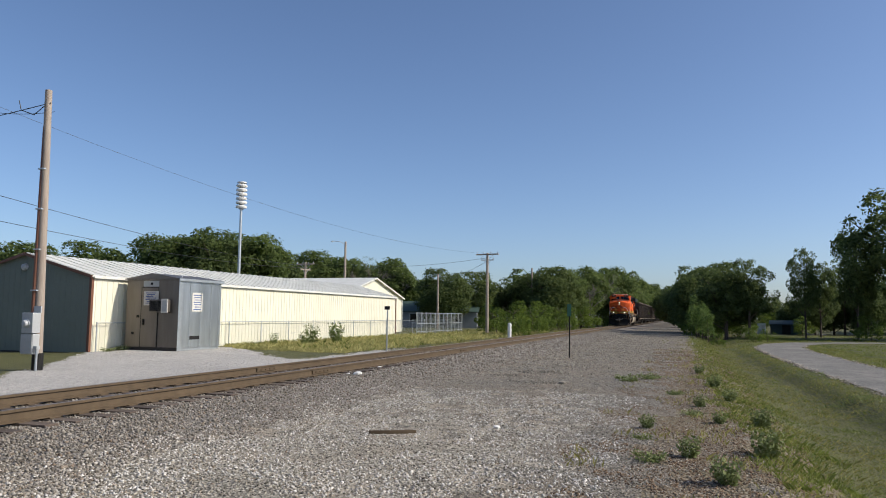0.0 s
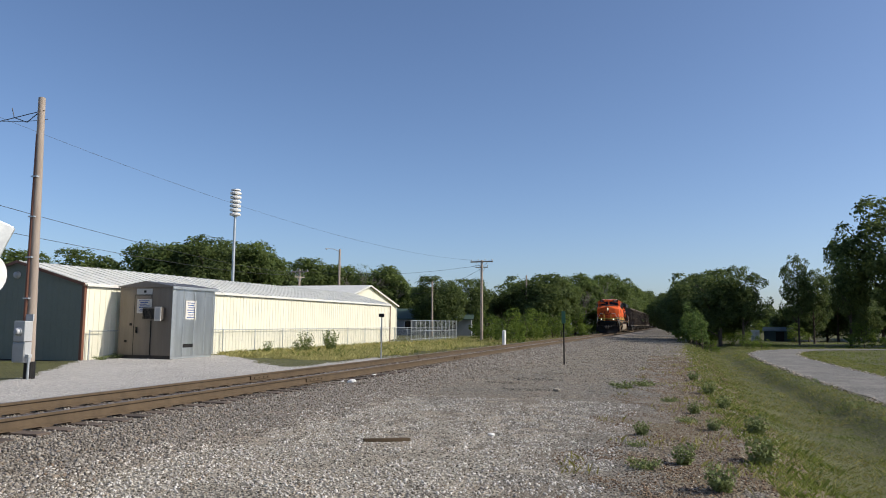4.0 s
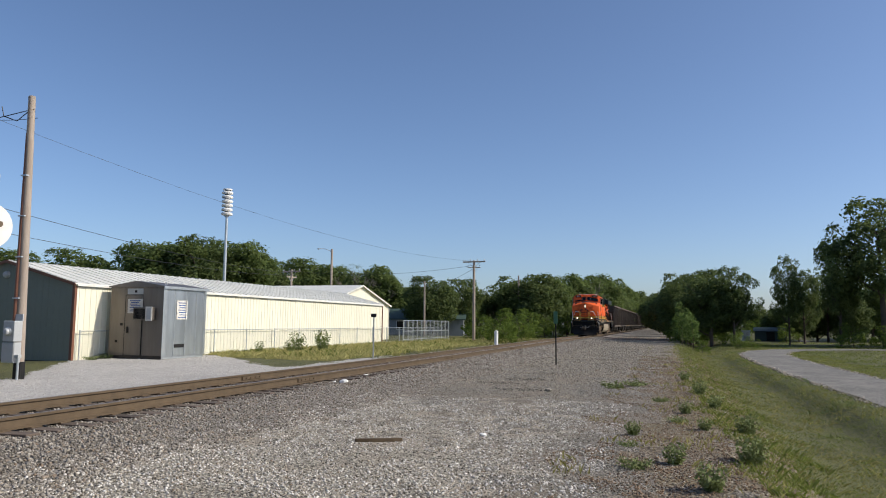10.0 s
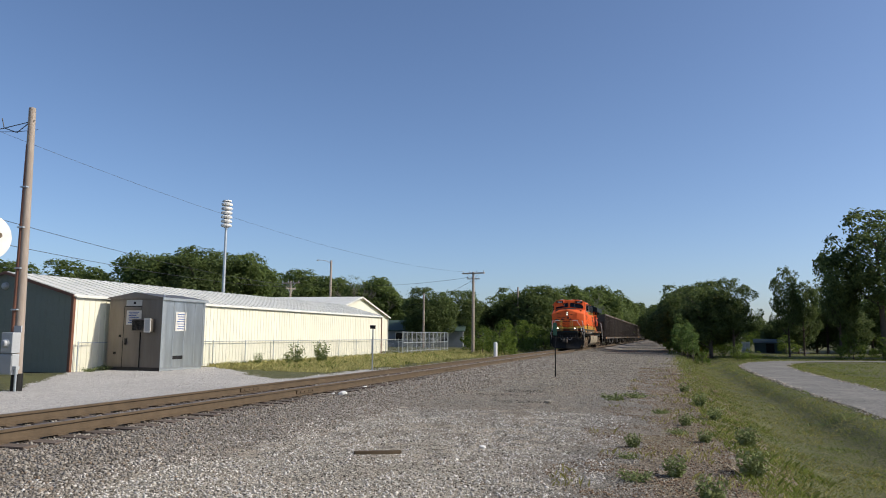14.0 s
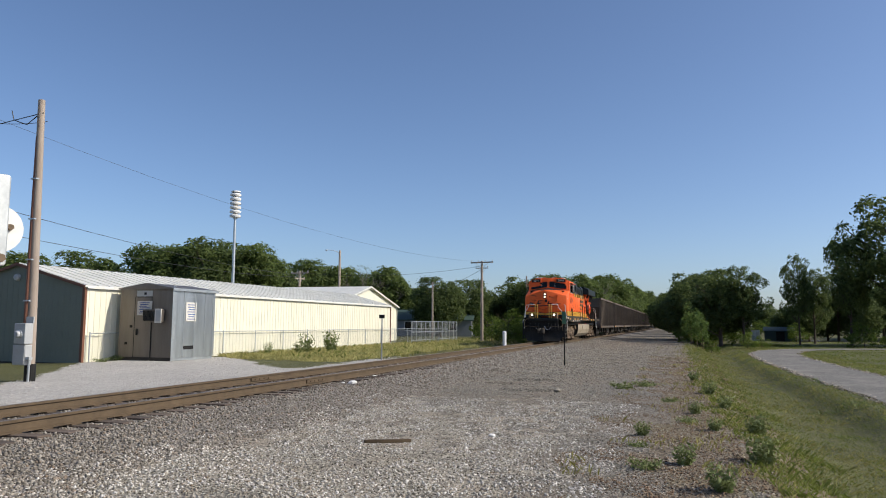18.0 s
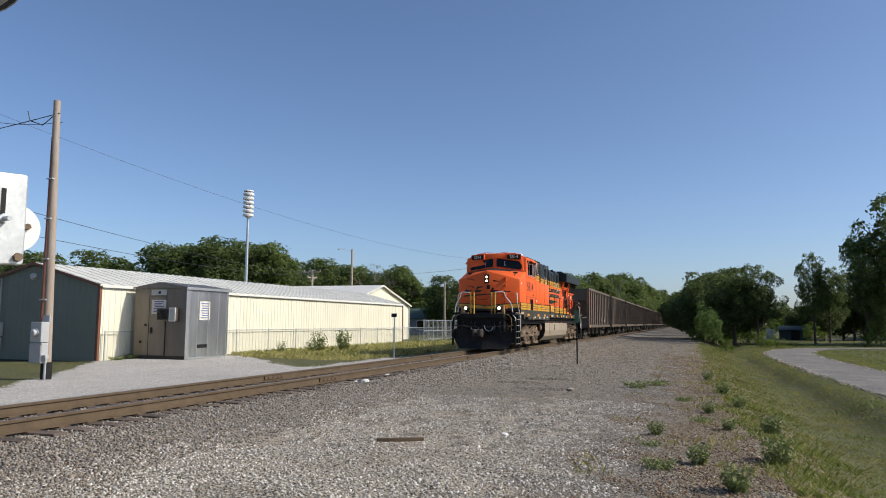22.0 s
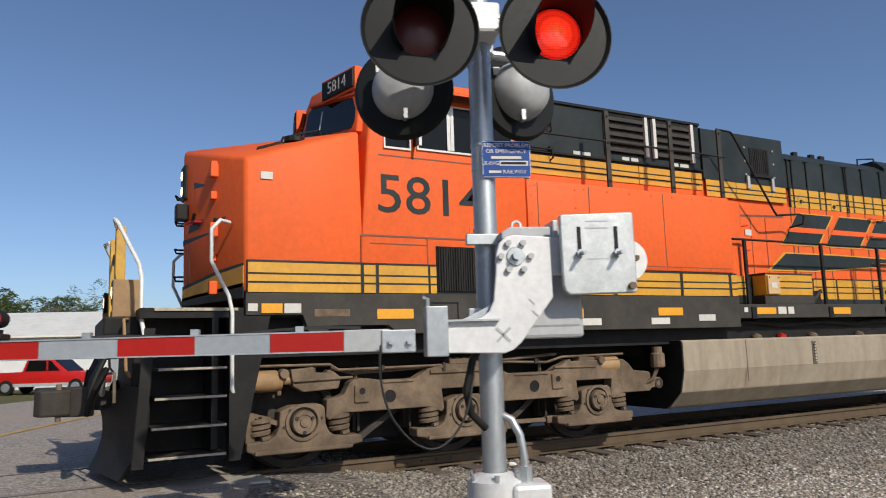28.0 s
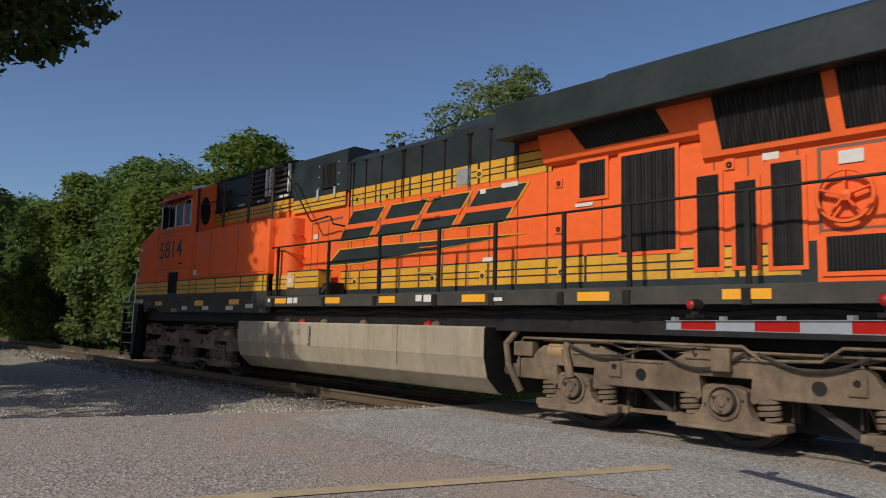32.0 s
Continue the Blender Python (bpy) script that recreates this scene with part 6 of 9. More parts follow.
            rim = [(y0, zl), (y1, zl), (y1 + lean * 0.7, 4.03), (y0 + lean, 4.03)]
            q.add([face(y, z, 0.012) for y, z in rim] + [face(y, z, -0.01) for y, z in rim], [(0, 1, 2, 3), (4, 7, 6, 5), (0, 4, 5, 1), (1, 5, 6, 2), (2, 6, 7, 3), (3, 7, 4, 0)])
            gr = part("intake_grille", q, GRILLE, lo, "dark sloping intake grille")
            for k in range(22):
                u = (k + 0.5) / 22
                part("grille_bar", Geo().bar(face(y0 + u * (y1 - y0), zl + 0.01, 0.018), face(y0 + lean + u * (y1 - y0 - 0.3 * lean), 4.02, 0.018), 0.014), BLACK, gr)
    part("radiator_top", Geo().box(-0.7, 0.7, 17.26, 23.05, 4.2, 4.74), DARK_GREEN, lo)
    part("radiator_ridge", Geo().prism([(-1.05, 4.70), (1.05, 4.70), (0.9, 4.80), (-0.9, 4.80)], "y", 18.75, 22.81), DARK_GREEN, lo, bevel=0.02)
    part("hood_end", Geo().box(-1.0, 1.0, 22.72, 22.77, 1.84, 4.2), ORANGE, lo)
    # walkway handrails
    for s in (-1, 1):
        x = s * 1.49
        hr = part("handrail", Geo().tube([(x, 10.95, 2.84), (x, 11.19, 2.84), (x, 22.91, 2.84), (x, 23.38, 2.83), (x, 23.62, 2.5), (x, 23.68, 1.9)], 0.019, 6), BLACK, lo, "thin black walkway handrail")
        for q in (11.21, 13.04, 14.57, 16.07, 17.26, 18.48, 19.46, 20.90, 22.25):
            part("stanchion", Geo().bar((x, q, 1.66), (x, q, 2.84), 0.035, 0.055), BLACK, hr)
            part("foot", Geo().box(*sorted((s * 1.555, s * 1.575)), q - 0.05, q + 0.05, 1.62, 1.80), BLACK, hr)
        # rail on top of the equipment box
        up = part("upper_handrail", Geo().tube([(s * 1.48, 7.30, 4.12), (s * 1.48, 10.95, 4.12)], 0.016, 6), BLACK, lo, "black upper handrail")
        part("upper_rail", Geo().tube([(s * 1.46, 10.84, 4.56), (s * 1.46, 11.14, 4.55), (s * 1.455, 11.20, 4.51), (s * 1.37, 12.13, 3.36), (s * 1.36, 12.20, 3.30), (s * 1.36, 12.78, 3.35), (s * 1.36, 12.87, 3.32), (s * 1.32, 12.89, 3.20), (s * 1.06, 12.90, 3.18)], 0.017, 6), BLACK, up, "sloping black handrail")
        part("slot_recess", Geo().prism([(11.72, 3.31), (12.79, 3.355), (12.79, 3.385), (11.72, 3.345)], "x", *sorted((s * 1.031, s * 1.036))), TRIM_BROWN, lo, "narrow dark slot")
        for q in (11.72, 11.96, 12.32):
            part("panel_seam", Geo().box(*sorted((s * 1.031, s * 1.037)), q - 0.006, q + 0.006, 2.35, 3.31), TRIM_BROWN, lo)
        for q in (7.22, 8.62, 9.82, 10.84):
            part("stanchion", Geo().bar((s * 1.48, q, 3.36), (s * 1.48, q, 4.56), 0.03, 0.07), SILL, up, "flat dark stanchion")
            for z in (3.55, 4.1, 4.48):
                part("stanchion_bolt", Geo().rod((s * 1.495, q, z), (s * 1.505, q, z), 0.02, seg=6), BLACK, up)
        for z0 in (4.44, 4.04):
            part("access_rail", Geo().tube([(s * 1.0, 7.54, z0 - 0.14), (s * 1.08, 7.54, z0 - 0.12), (s * 1.08, 7.55, z0), (s * 1.08, 7.95, z0), (s * 1.08, 7.97, z0 - 0.12), (s * 1.0, 7.97, z0 - 0.14)], 0.014, 6), BLACK, up)
            for q in (7.54, 7.97):
                part("rail_bracket", Geo().box(*sorted((s * 1.005, s * 1.06)), q - 0.03, q + 0.03, z0 - 0.02, z0 + 0.05), BLACK, up)
        for q in (11.94, 12.54):
            part("filter_latch", Geo().box(*sorted((s * 1.06, s * 1.10)), q - 0.03, q + 0.03, 3.78, 4.0), METER_GREY, lo, "worn latch under the filter grille", bevel=0.008)
        part("filter_ledge", Geo().box(*sorted((s * 1.051, s * 1.09)), 12.06, 12.53, 4.0, 4.05), BLACK, lo)
        bx = part("valve_box", Geo().box(*sorted((s * 1.2, s * 1.5)), 11.62, 12.72, 1.985, 2.31), YELLOW, lo, "yellow equipment cabinet on the walkway", bevel=0.01)
        part("cabinet_base", Geo().box(*sorted((s * 1.2, s * 1.49)), 11.58, 12.76, 1.85, 1.984), SILL, lo, "dark base under the cabinet")
        part("cabinet_lid", Geo().box(*sorted((s * 1.2, s * 1.505)), 11.60, 12.74, 2.311, 2.335), SILL, lo)
        part("valve_cover", Geo().box(*sorted((s * 1.5, s * 1.53)), 11.63, 11.90, 2.0, 2.29), TAN_PLATE, bx, "tan access cover", bevel=0.01)
        for zz in (2.10, 2.20):
            part("cabinet_pinstripe", Geo().box(*sorted((s * 1.5, s * 1.503)), 11.92, 12.71, zz - 0.009, zz + 0.009), DARK_GREEN, bx)
        part("valve_label", Geo().box(*sorted((s * 1.53, s * 1.534)), 11.70, 11.83, 2.10, 2.18), LABEL_WHITE, bx)
        for q in (11.66, 11.87):
            part("cover_bolt", Geo().rod((s * 1.53, q, 2.26), (s * 1.54, q, 2.26), 0.012, seg=6), BLACK, bx)
        part("dark_recess", Geo().box(*sorted((s * 1.05, s * 1.25)), 11.44, 11.62, 1.86, 2.30), BLACK, lo)
        low_end = [(a if a == 0.9 else a + 0.02, b if b < 11.0 else b + 0.015) for a, b in corner]
        le = part("box_end_stripe", Geo().prism([(s * a, b) for a, b in low_end], "z", 1.985, 2.275), YELLOW, lo, "yellow stripe round the rounded box end", smooth=50)
        for zz in (2.09, 2.18):
            part("pinstripe", Geo().prism([(s * (a + (0.003 if a > 0.9 else 0)), b + 0.003) for a, b in low_end], "z", zz - 0.009, zz + 0.009), DARK_GREEN, le)
        part("box_end_base", Geo().prism([(s * a, b) for a, b in low_end], "z", 1.86, 1.984), BLACK, lo)
        part("step_tray", Geo().prism([(12.77, 2.06), (13.02, 2.08), (13.02, 1.86), (12.80, 1.86)], "x", *sorted((s * 1.10, s * 1.42))), BLACK, lo, "black step tray")
        part("tray_brace", Geo().bar((s * 1.44, 12.78, 1.9), (s * 1.44, 13.02, 2.08), 0.02, 0.05), SILL, lo)
    # reflectors and sill labels
    plates(lo, 1.557, [(3.78, 4.0, 1.74, 1.84), (5.07, 5.52, 1.67, 1.78), (7.5, 7.97, 1.66, 1.78), (9.28, 9.74, 1.68, 1.79), (11.28, 11.71, 1.69, 1.79), (13.08, 13.55, 1.68, 1.79), (14.69, 15.11, 1.68, 1.79), (16.67, 17.14, 1.68, 1.79), (18.75, 19.22, 1.68, 1.79), (20.64, 20.86, 1.68, 1.79), (20.92, 21.16, 1.68, 1.79)], REFLECT_AMBER, "amber_reflector", "amber reflector strip")
    plates(lo, 1.557, [(4.02, 4.2, 1.74, 1.84), (3.64, 3.74, 1.76, 1.84), (6.78, 7.08, 1.56, 1.65), (7.94, 8.26, 1.56, 1.65), (9.14, 9.48, 1.56, 1.65), (10.05, 10.38, 1.60, 1.69), (11.76, 11.95, 1.69, 1.80), (11.99, 12.13, 1.69, 1.80), (15.63, 15.77, 1.70, 1.80), (15.82, 15.99, 1.69, 1.80), (17.24, 17.47, 1.69, 1.74), (11.00, 11.08, 1.72, 1.79)], LABEL_WHITE, "sill_label")
    # fuel tank
    half = [(1.50, 1.33), (1.53, 1.30), (1.53, 0.90), (1.525, 0.885), (1.455, 0.615), (1.445, 0.595), (1.22, 0.39), (1.14, 0.355)]
    prof = [(-a, b) for a, b in half] + half[::-1]
    ft = part("fuel_tank", Geo().prism(prof, "y", 9.72, 17.10), TANK, lo, "long dusty beige fuel tank", smooth=8)
    for ye in (9.70, 17.10):
        part("tank_end", Geo().prism([(a * 0.995, 0.82 + (b - 0.82) * 0.99) for a, b in prof], "y", ye, ye + 0.012), BLACK, ft, "black plate over the tank end")
    for s in (-1, 1):
        sg = part("sight_gauge", Geo().box(*sorted((s * 1.53, s * 1.545)), 12.515, 12.605, 0.90, 1.26), GRIME, ft, "steel fuel sight gauge", bevel=0.004)
        part("gauge_slot", Geo().box(*sorted((s * 1.545, s * 1.547)), 12.535, 12.585, 0.93, 1.23), BLACK, sg)
        part("gauge_tube", Geo().rod((s * 1.552, 12.56, 0.94), (s * 1.552, 12.56, 1.22), 0.012, seg=8), LABEL_WHITE, sg)
        for k in range(6):
            part("gauge_mark", Geo().box(*sorted((s * 1.547, s * 1.566)), 12.54, 12.58, 0.955 + k * 0.047, 0.967 + k * 0.047), GRIME_DARK, sg)
        for q in (11.00, 15.16):
            part("tank_seam", Geo().box(*sorted((s * 1.53, s * 1.534)), q, q + 0.012, 0.70, 1.31), GRIME, ft)
        for q, mt in ((11.47, GRIME), (12.04, STRIPE_RED), (12.80, GRIME), (14.02, GRIME), (15.72, STRIPE_RED), (15.91, GRIME)):
            part("filler_cap", Geo().lathe([(0.0, 0), (0.07, 0), (0.08, 0.05), (0.05, 0.09), (0.0, 0.1)], (s * 1.35, q, 1.30), (s * 0.5, 0, 1), 10), mt, ft)
        part("tank_hose", Geo().tube([(s * 1.2, 17.52, 0.45), (s * 1.3, 17.38, 0.8), (s * 1.3, 17.33, 1.1), (s * 1.2, 17.52, 1.35), (s * 1.1, 17.80, 1.45)], 0.05, 8), GRIME, ft)
        part("sand_valve", Geo().lathe([(0.06, 0), (0.10, 0.02), (0.10, 0.2), (0.07, 0.22), (0.07, 0.3)], (s * 1.3, 9.45, 0.95), (0, 0, 1), 12), GRIME, lo)
        part("sand_pipe", Geo().tube([(s * 1.3, 9.45, 0.98), (s * 1.28, 9.35, 0.8), (s * 1.2, 9.2, 0.72)], 0.03, 6), GRIME, lo)
    loco_truck(lo, 4.30, False)
    loco_truck(lo, 18.48, True)
    # pilot, plough, steps, handrails
    for s in (-1, 1):
        sheet = []
        for back in (0.0, 0.045):
            for i in range(9):
                q = i / 8
                for k in range(9):
                    wide = 1.14 + 0.34 * math.sin(min(1.0, q * 1.35) * math.pi / 2) - (0.10 * ((q - 0.85) / 0.15) ** 2 if q > 0.85 else 0)
                    x = k / 8 * wide
                    top = 0.78 + 0.26 * float(smooth01((x - 0.35) / 0.45))
                    sheet.append((s * (x + 0.002), 2.26 + 0.20 * x + 0.30 * q * (1 - q) + 0.10 * q + back, 0.13 + (top - 0.13) * q))
        rim = [k for k in range(9)] + [9 * i + 8 for i in range(1, 9)] + [72 + k for k in range(7, -1, -1)] + [9 * i for i in range(7, 0, -1)]
        fs = [(b + i * 9 + k, b + i * 9 + k + 1, b + i * 9 + k + 10, b + i * 9 + k + 9) for b in (0, 81) for i in range(8) for k in range(8)]
        fs += [(a, b, b + 81, a + 81) for a, b in zip(rim, rim[1:] + rim[:1])]
        blade = Geo()
        blade.add(sheet, fs)
        part("plough_blade", blade, BLACK, lo, "black curved steel plough blade", smooth=50)
    part("end_plate", Geo().box(-1.0, 1.0, 2.60, 2.70, 0.5, 1.72), BLACK, lo, "black front end plate", bevel=0.02)
    part("anticlimber", Geo().box(-1.05, 1.05, 2.32, 2.66, 1.55, 1.74), BLACK, lo, "front anticlimber shelf", bevel=0.02)
    cp = part("coupler", Geo().box(-0.10, 0.10, 2.2, 2.7, 0.76, 0.96), GRIME_DARK, lo, "rusty knuckle coupler", bevel=0.02)
    part("coupler_head", Geo().prism([(-0.13, 2.3), (-0.20, 2.05), (-0.30, 1.80), (-0.27, 1.70), (-0.18, 1.74), (-0.08, 1.95), (0.02, 1.98), (0.06, 2.05), (0.14, 2.3)], "z", 0.70, 1.02), GRIME_DARK, cp, bevel=0.02)
    part("knuckle", Geo().prism([(0.02, 1.99), (0.02, 1.86), (-0.05, 1.80), (-0.03, 1.74), (0.08, 1.72), (0.17, 1.78), (0.20, 1.92), (0.14, 2.08)], "z", 0.72, 1.0), GRIME_DARK, cp, bevel=0.025)
    part("knuckle_pin", Geo().rod((0.12, 1.95, 0.66), (0.12, 1.95, 1.06), 0.03, seg=10), GRIME, cp)
    part("lift_chain", Geo().tube([(0.0, 2.2, 1.02), (0.05, 2.22, 1.2), (0.1, 2.35, 1.14)], 0.014, 5), BLACK, cp)
    for i, (x, drop) in enumerate(((-0.95, 0.5), (-0.55, 0.45), (-0.35, 0.6), (0.38, 0.62), (0.6, 0.45), (0.85, 0.5), (1.05, 0.42))):
        part("air_hose", Geo().tube([(x, 2.58, 1.35), (x, 2.35, 1.33), (x + 0.03, 2.25, 1.1), (x + 0.06, 2.22, 1.35 - drop), (x + 0.2, 2.26, 1.38 - drop * 0.8), (x + 0.24, 2.36, 1.40 - drop * 0.4)], 0.026, 6), BLACK, lo, "black air hose")
    for s in (-1, 1):
        part("uncoupling_lever", Geo().tube([(s * 0.2, 2.3, 1.12), (s * 0.9, 2.3, 1.18), (s * 1.35, 2.42, 1.18), (s * 1.4, 2.42, 0.9)], 0.016, 6), GRIME, lo)
        part("mu_loop", Geo().tube([(s * 0.33 + 0.22 * math.cos(t * 0.4), 2.36, 1.22 + 0.28 * math.sin(t * 0.4)) for t in range(8, 16)], 0.03, 6), LAMP_GREY, lo)
        sw = part("stairwell", Geo().box(*sorted((s * 0.98, s * 1.02)), 2.70, 3.62, 0.30, 1.72), BLACK, lo, "black boarding steps")
        part("stair_side", Geo().prism([(3.46, 1.72), (3.47, 0.28), (3.58, 0.28), (3.88, 1.72)], "x", *sorted((s * 1.35, s * 1.54))), BLACK, sw)
        part("stair_side", Geo().prism([(2.66, 1.60), (2.58, 0.28), (2.68, 0.28), (2.76, 1.60)], "x", *sorted((s * 1.45, s * 1.54))), BLACK, sw)
        part("stair_back", Geo().box(*sorted((s * 1.0, s * 1.5)), 3.3, 3.36, 0.4, 1.7), BLACK, sw)
        for i, z in enumerate((0.34, 0.62, 0.90, 1.18, 1.46)):
            st = part("step", Geo().box(*sorted((s * 1.02, s * 1.52)), 2.72 + i * 0.025, 3.44, z, z + 0.03), GRIME_DARK, sw)
            part("step_edge", Geo().box(*sorted((s * 1.52, s * 1.545)), 2.72 + i * 0.025, 3.44, z + 0.008, z + 0.03), STEP_EDGE, st, "worn pale step edge")
        part("deck_edge", Geo().box(*sorted((s * 1.50, s * 1.52)), 2.75, 3.55, 1.77, 1.80), STEP_EDGE, sw)
        part("handrail", Geo().tube([(s * 0.62, 2.44, 2.73), (s * 0.98, 2.40, 2.75), (s * 1.05, 2.43, 2.70), (s * 1.08, 2.50, 2.55), (s * 1.30, 2.62, 2.25), (s * 1.36, 2.64, 2.10), (s * 1.40, 2.64, 1.70), (s * 1.52, 2.66, 1.55), (s * 1.52, 2.68, 1.12), (s * 1.42, 2.70, 1.02)], 0.021, 8), WHITE_RAIL, lo, "bent white front handrail", smooth=50)
        part("handrail", Geo().tube([(s * 1.30, 3.50, 2.72), (s * 1.42, 3.38, 2.72), (s * 1.45, 3.29, 2.62), (s * 1.46, 3.29, 2.28), (s * 1.50, 3.46, 1.92), (s * 1.53, 3.49, 1.75), (s * 1.55, 3.49, 0.98), (s * 1.50, 3.52, 0.92)], 0.021, 8), WHITE_RAIL, lo, "bent white stair handrail", smooth=50)
        part("lower_grab", Geo().tube([(s * 1.0, 2.56, 1.72), (s * 1.2, 2.5, 1.70), (s * 1.35, 2.5, 1.55), (s * 1.38, 2.52, 1.2), (s * 1.25, 2.56, 1.14)], 0.016, 6), TAN_STEEL, lo)
        dl = part("ditch_light", Geo().lathe([(0.0, 0.16), (0.10, 0.16), (0.125, 0.02), (0.13, -0.02), (0.10, -0.02)], (s * 0.80, 2.42, 2.0), (0, 1, 0), 18), BLACK, lo, "round ditch light", smooth=40)
        part("lens", Geo().lathe([(0.0, 0.02), (0.055, 0.012), (0.078, 0.0)], (s * 0.80, 2.41, 2.0), (0, -1, 0), 16), LAMP_ON, dl, "lit ditch light")
        part("light_bracket", Geo().box(*sorted((s * 0.93, s * 1.03)), 2.40, 2.66, 1.76, 2.12), TAN_STEEL, dl, bevel=0.01)
        part("light_foot", Geo().box(*sorted((s * 0.70, s * 1.05)), 2.40, 2.7, 1.74, 1.80), TAN_STEEL, dl)
        for d in (0.40, 0.56):
            part("gate_post", Geo().box(*sorted((s * d, s * (d + 0.05))), 2.44, 2.54, 1.74, 2.74), SAND_YELLOW, lo, "worn yellow gate post", bevel=0.006)
        part("chain", Geo().tube([(s * 0.40, 2.48, 2.55), (s * 0.2, 2.46, 2.42), (0, 2.46, 2.38)], 0.012, 5), BLACK, lo)
        # rear end
        part("rear_step_side", Geo().prism([(23.57, 1.72), (23.71, 0.3), (23.19, 0.3), (23.10, 1.72)], "x", *sorted((s * 1.48, s * 1.54))), BLACK, lo)
        part("rear_handrail", Geo().tube([(s * 1.2, 23.66, 2.9), (s * 1.45, 23.57, 2.7), (s * 1.50, 23.71, 2.0), (s * 1.52, 23.76, 0.9)], 0.021, 6), WHITE_RAIL, lo, "white rear handrail")
        part("rear_handrail", Geo().tube([(s * 1.3, 23.00, 2.7), (s * 1.5, 23.05, 2.4), (s * 1.54, 23.10, 1.0)], 0.021, 6), WHITE_RAIL, lo)
        for z in (0.4, 0.75, 1.1, 1.4):
            part("rear_step", Geo().box(*sorted((s * 1.1, s * 1.52)), 23.24, 23.66, z, z + 0.03), GRIME, lo)
    part("rear_plate", Geo().box(-1.45, 1.45, 23.57, 23.64, 0.6, 1.78), BLACK, lo)
    # the body rides low on its springs
    for c in lo.children:
        if not c.name.startswith(("truck", "wheelset")):
            c.matrix_basis = pose(0, 0, -0.04) @ c.matrix_basis
    part("rear_coupler", Geo().box(-0.16, 0.16, 23.64, 24.42, 0.72, 1.0), GRIME_DARK, lo, bevel=0.03)
    return lo


locomotive()


# ---------------------------------------------------------------- coal hoppers
def hopper():
    h = thing("coal_hopper", "weathered grey-brown ribbed steel coal hopper car", "freight car", group="coal hopper train")
    L0, L1 = 0.6, 16.0
    zt, zb, x = 3.98, 1.02, 1.55
    body = Geo()
    body.prism([(-x, zb + 0.1), (x, zb + 0.1), (x, zt - 0.02), (x - 0.06, zt - 0.02), (x - 0.06, zb + 0.3), (-x + 0.06, zb + 0.3), (-x + 0.06, zt - 0.02), (-x, zt - 0.02)], "y", L0 + 0.9, L1 - 0.9)
    part("body", body, HOPPER_PAINT, h)
    for e, (ya, yb) in enumerate(((L0 + 0.9, L0 + 0.1), (L1 - 0.9, L1 - 0.1))):
        sl = Geo()
        dy = 1 if e else -1
        sl.add([(-x, ya, zb + 0.9), (x, ya, zb + 0.9), (x, yb, zt - 0.9), (-x, yb, zt - 0.9), (-x, yb, zt), (x, yb, zt), (x, ya, zt), (-x, ya, zt)],
               [(0, 1, 2, 3), (3, 2, 5, 4), (1, 6, 5, 2), (0, 3, 4, 7)])
        part("end_slope", sl, HOPPER_PAINT, h)
    for s in (-1, 1):
        a, b = sorted((s * x, s * (x + 0.09)))
        for i in range(13):
            y = L0 + 0.15 + (L1 - L0 - 0.3) * i / 12
            part("side_post", Geo().box(a, b, y - 0.055, y + 0.055, zb + 0.1, zt - 0.1), HOPPER_PAINT, h, bevel=0.0)
        part("top_chord", Geo().box(*sorted((s * (x - 0.08), s * (x + 0.10))), L0, L1, zt - 0.1, zt + 0.06), HOPPER_PAINT, h)
        part("side_sill", Geo().box(*sorted((s * (x - 0.15), s * (x + 0.10))), L0, L1, zb - 0.08, zb + 0.14), HOPPER_PAINT, h)
        part("end_patch", Geo().box(*sorted((s * (x + 0.001), s * (x + 0.006))), L0 + 0.24, L0 + 1.0, zt - 1.0, zt - 0.15), HOPPER_RED, h, "faded red end patch")
        part("data_patch", Geo().box(*sorted((s * (x + 0.001), s * (x + 0.006))), 11.4, 11.9, zb + 0.35, zb + 0.7), LABEL_WHITE, h)
        part("data_patch", Geo().box(*sorted((s * (x + 0.001), s * (x + 0.006))), 9.4, 9.7, zb + 0.5, zb + 0.7), LABEL_WHITE, h)
        part("yellow_tag", Geo().box(*sorted((s * (x + 0.10), s * (x + 0.106))), L0 + 0.3, L0 + 0.7, zb - 0.05, zb + 0.1), REFLECT_AMBER, h)
        for ye, d in ((L0 + 0.05, 1), (L1 - 0.05, -1)):
            for k in range(5):
                part("ladder_rung", Geo().bar((s * (x - 0.45), ye, zb + 0.4 + k * 0.5), (s * (x + 0.02), ye, zb + 0.4 + k * 0.5), 0.025), HOPPER_PAINT, h)
            part("end_post", Geo().bar((s * (x - 0.05), ye, zb), (s * (x - 0.05), ye, zt), 0.09, 0.09), HOPPER_PAINT, h)
    for ye in (L0 + 0.15, L1 - 0.15):
        part("end_sill", Geo().box(-1.5, 1.5, ye - 0.15, ye + 0.15, zb - 0.1, zb + 0.1), HOPPER_PAINT, h)
    part("centre_sill", Geo().box(-0.25, 0.25, -0.3, 16.9, 0.75, 1.1), GRIME_DARK, h)
    for k in range(4):
        y = 4.3 + k * 2.65
        part("hopper_bay", Geo().prism([(y - 1.1, zb + 0.15), (y + 1.1, zb + 0.15), (y + 0.35, 0.42), (y - 0.35, 0.42)], "x", -1.15, 1.15), GRIME_DARK, h)
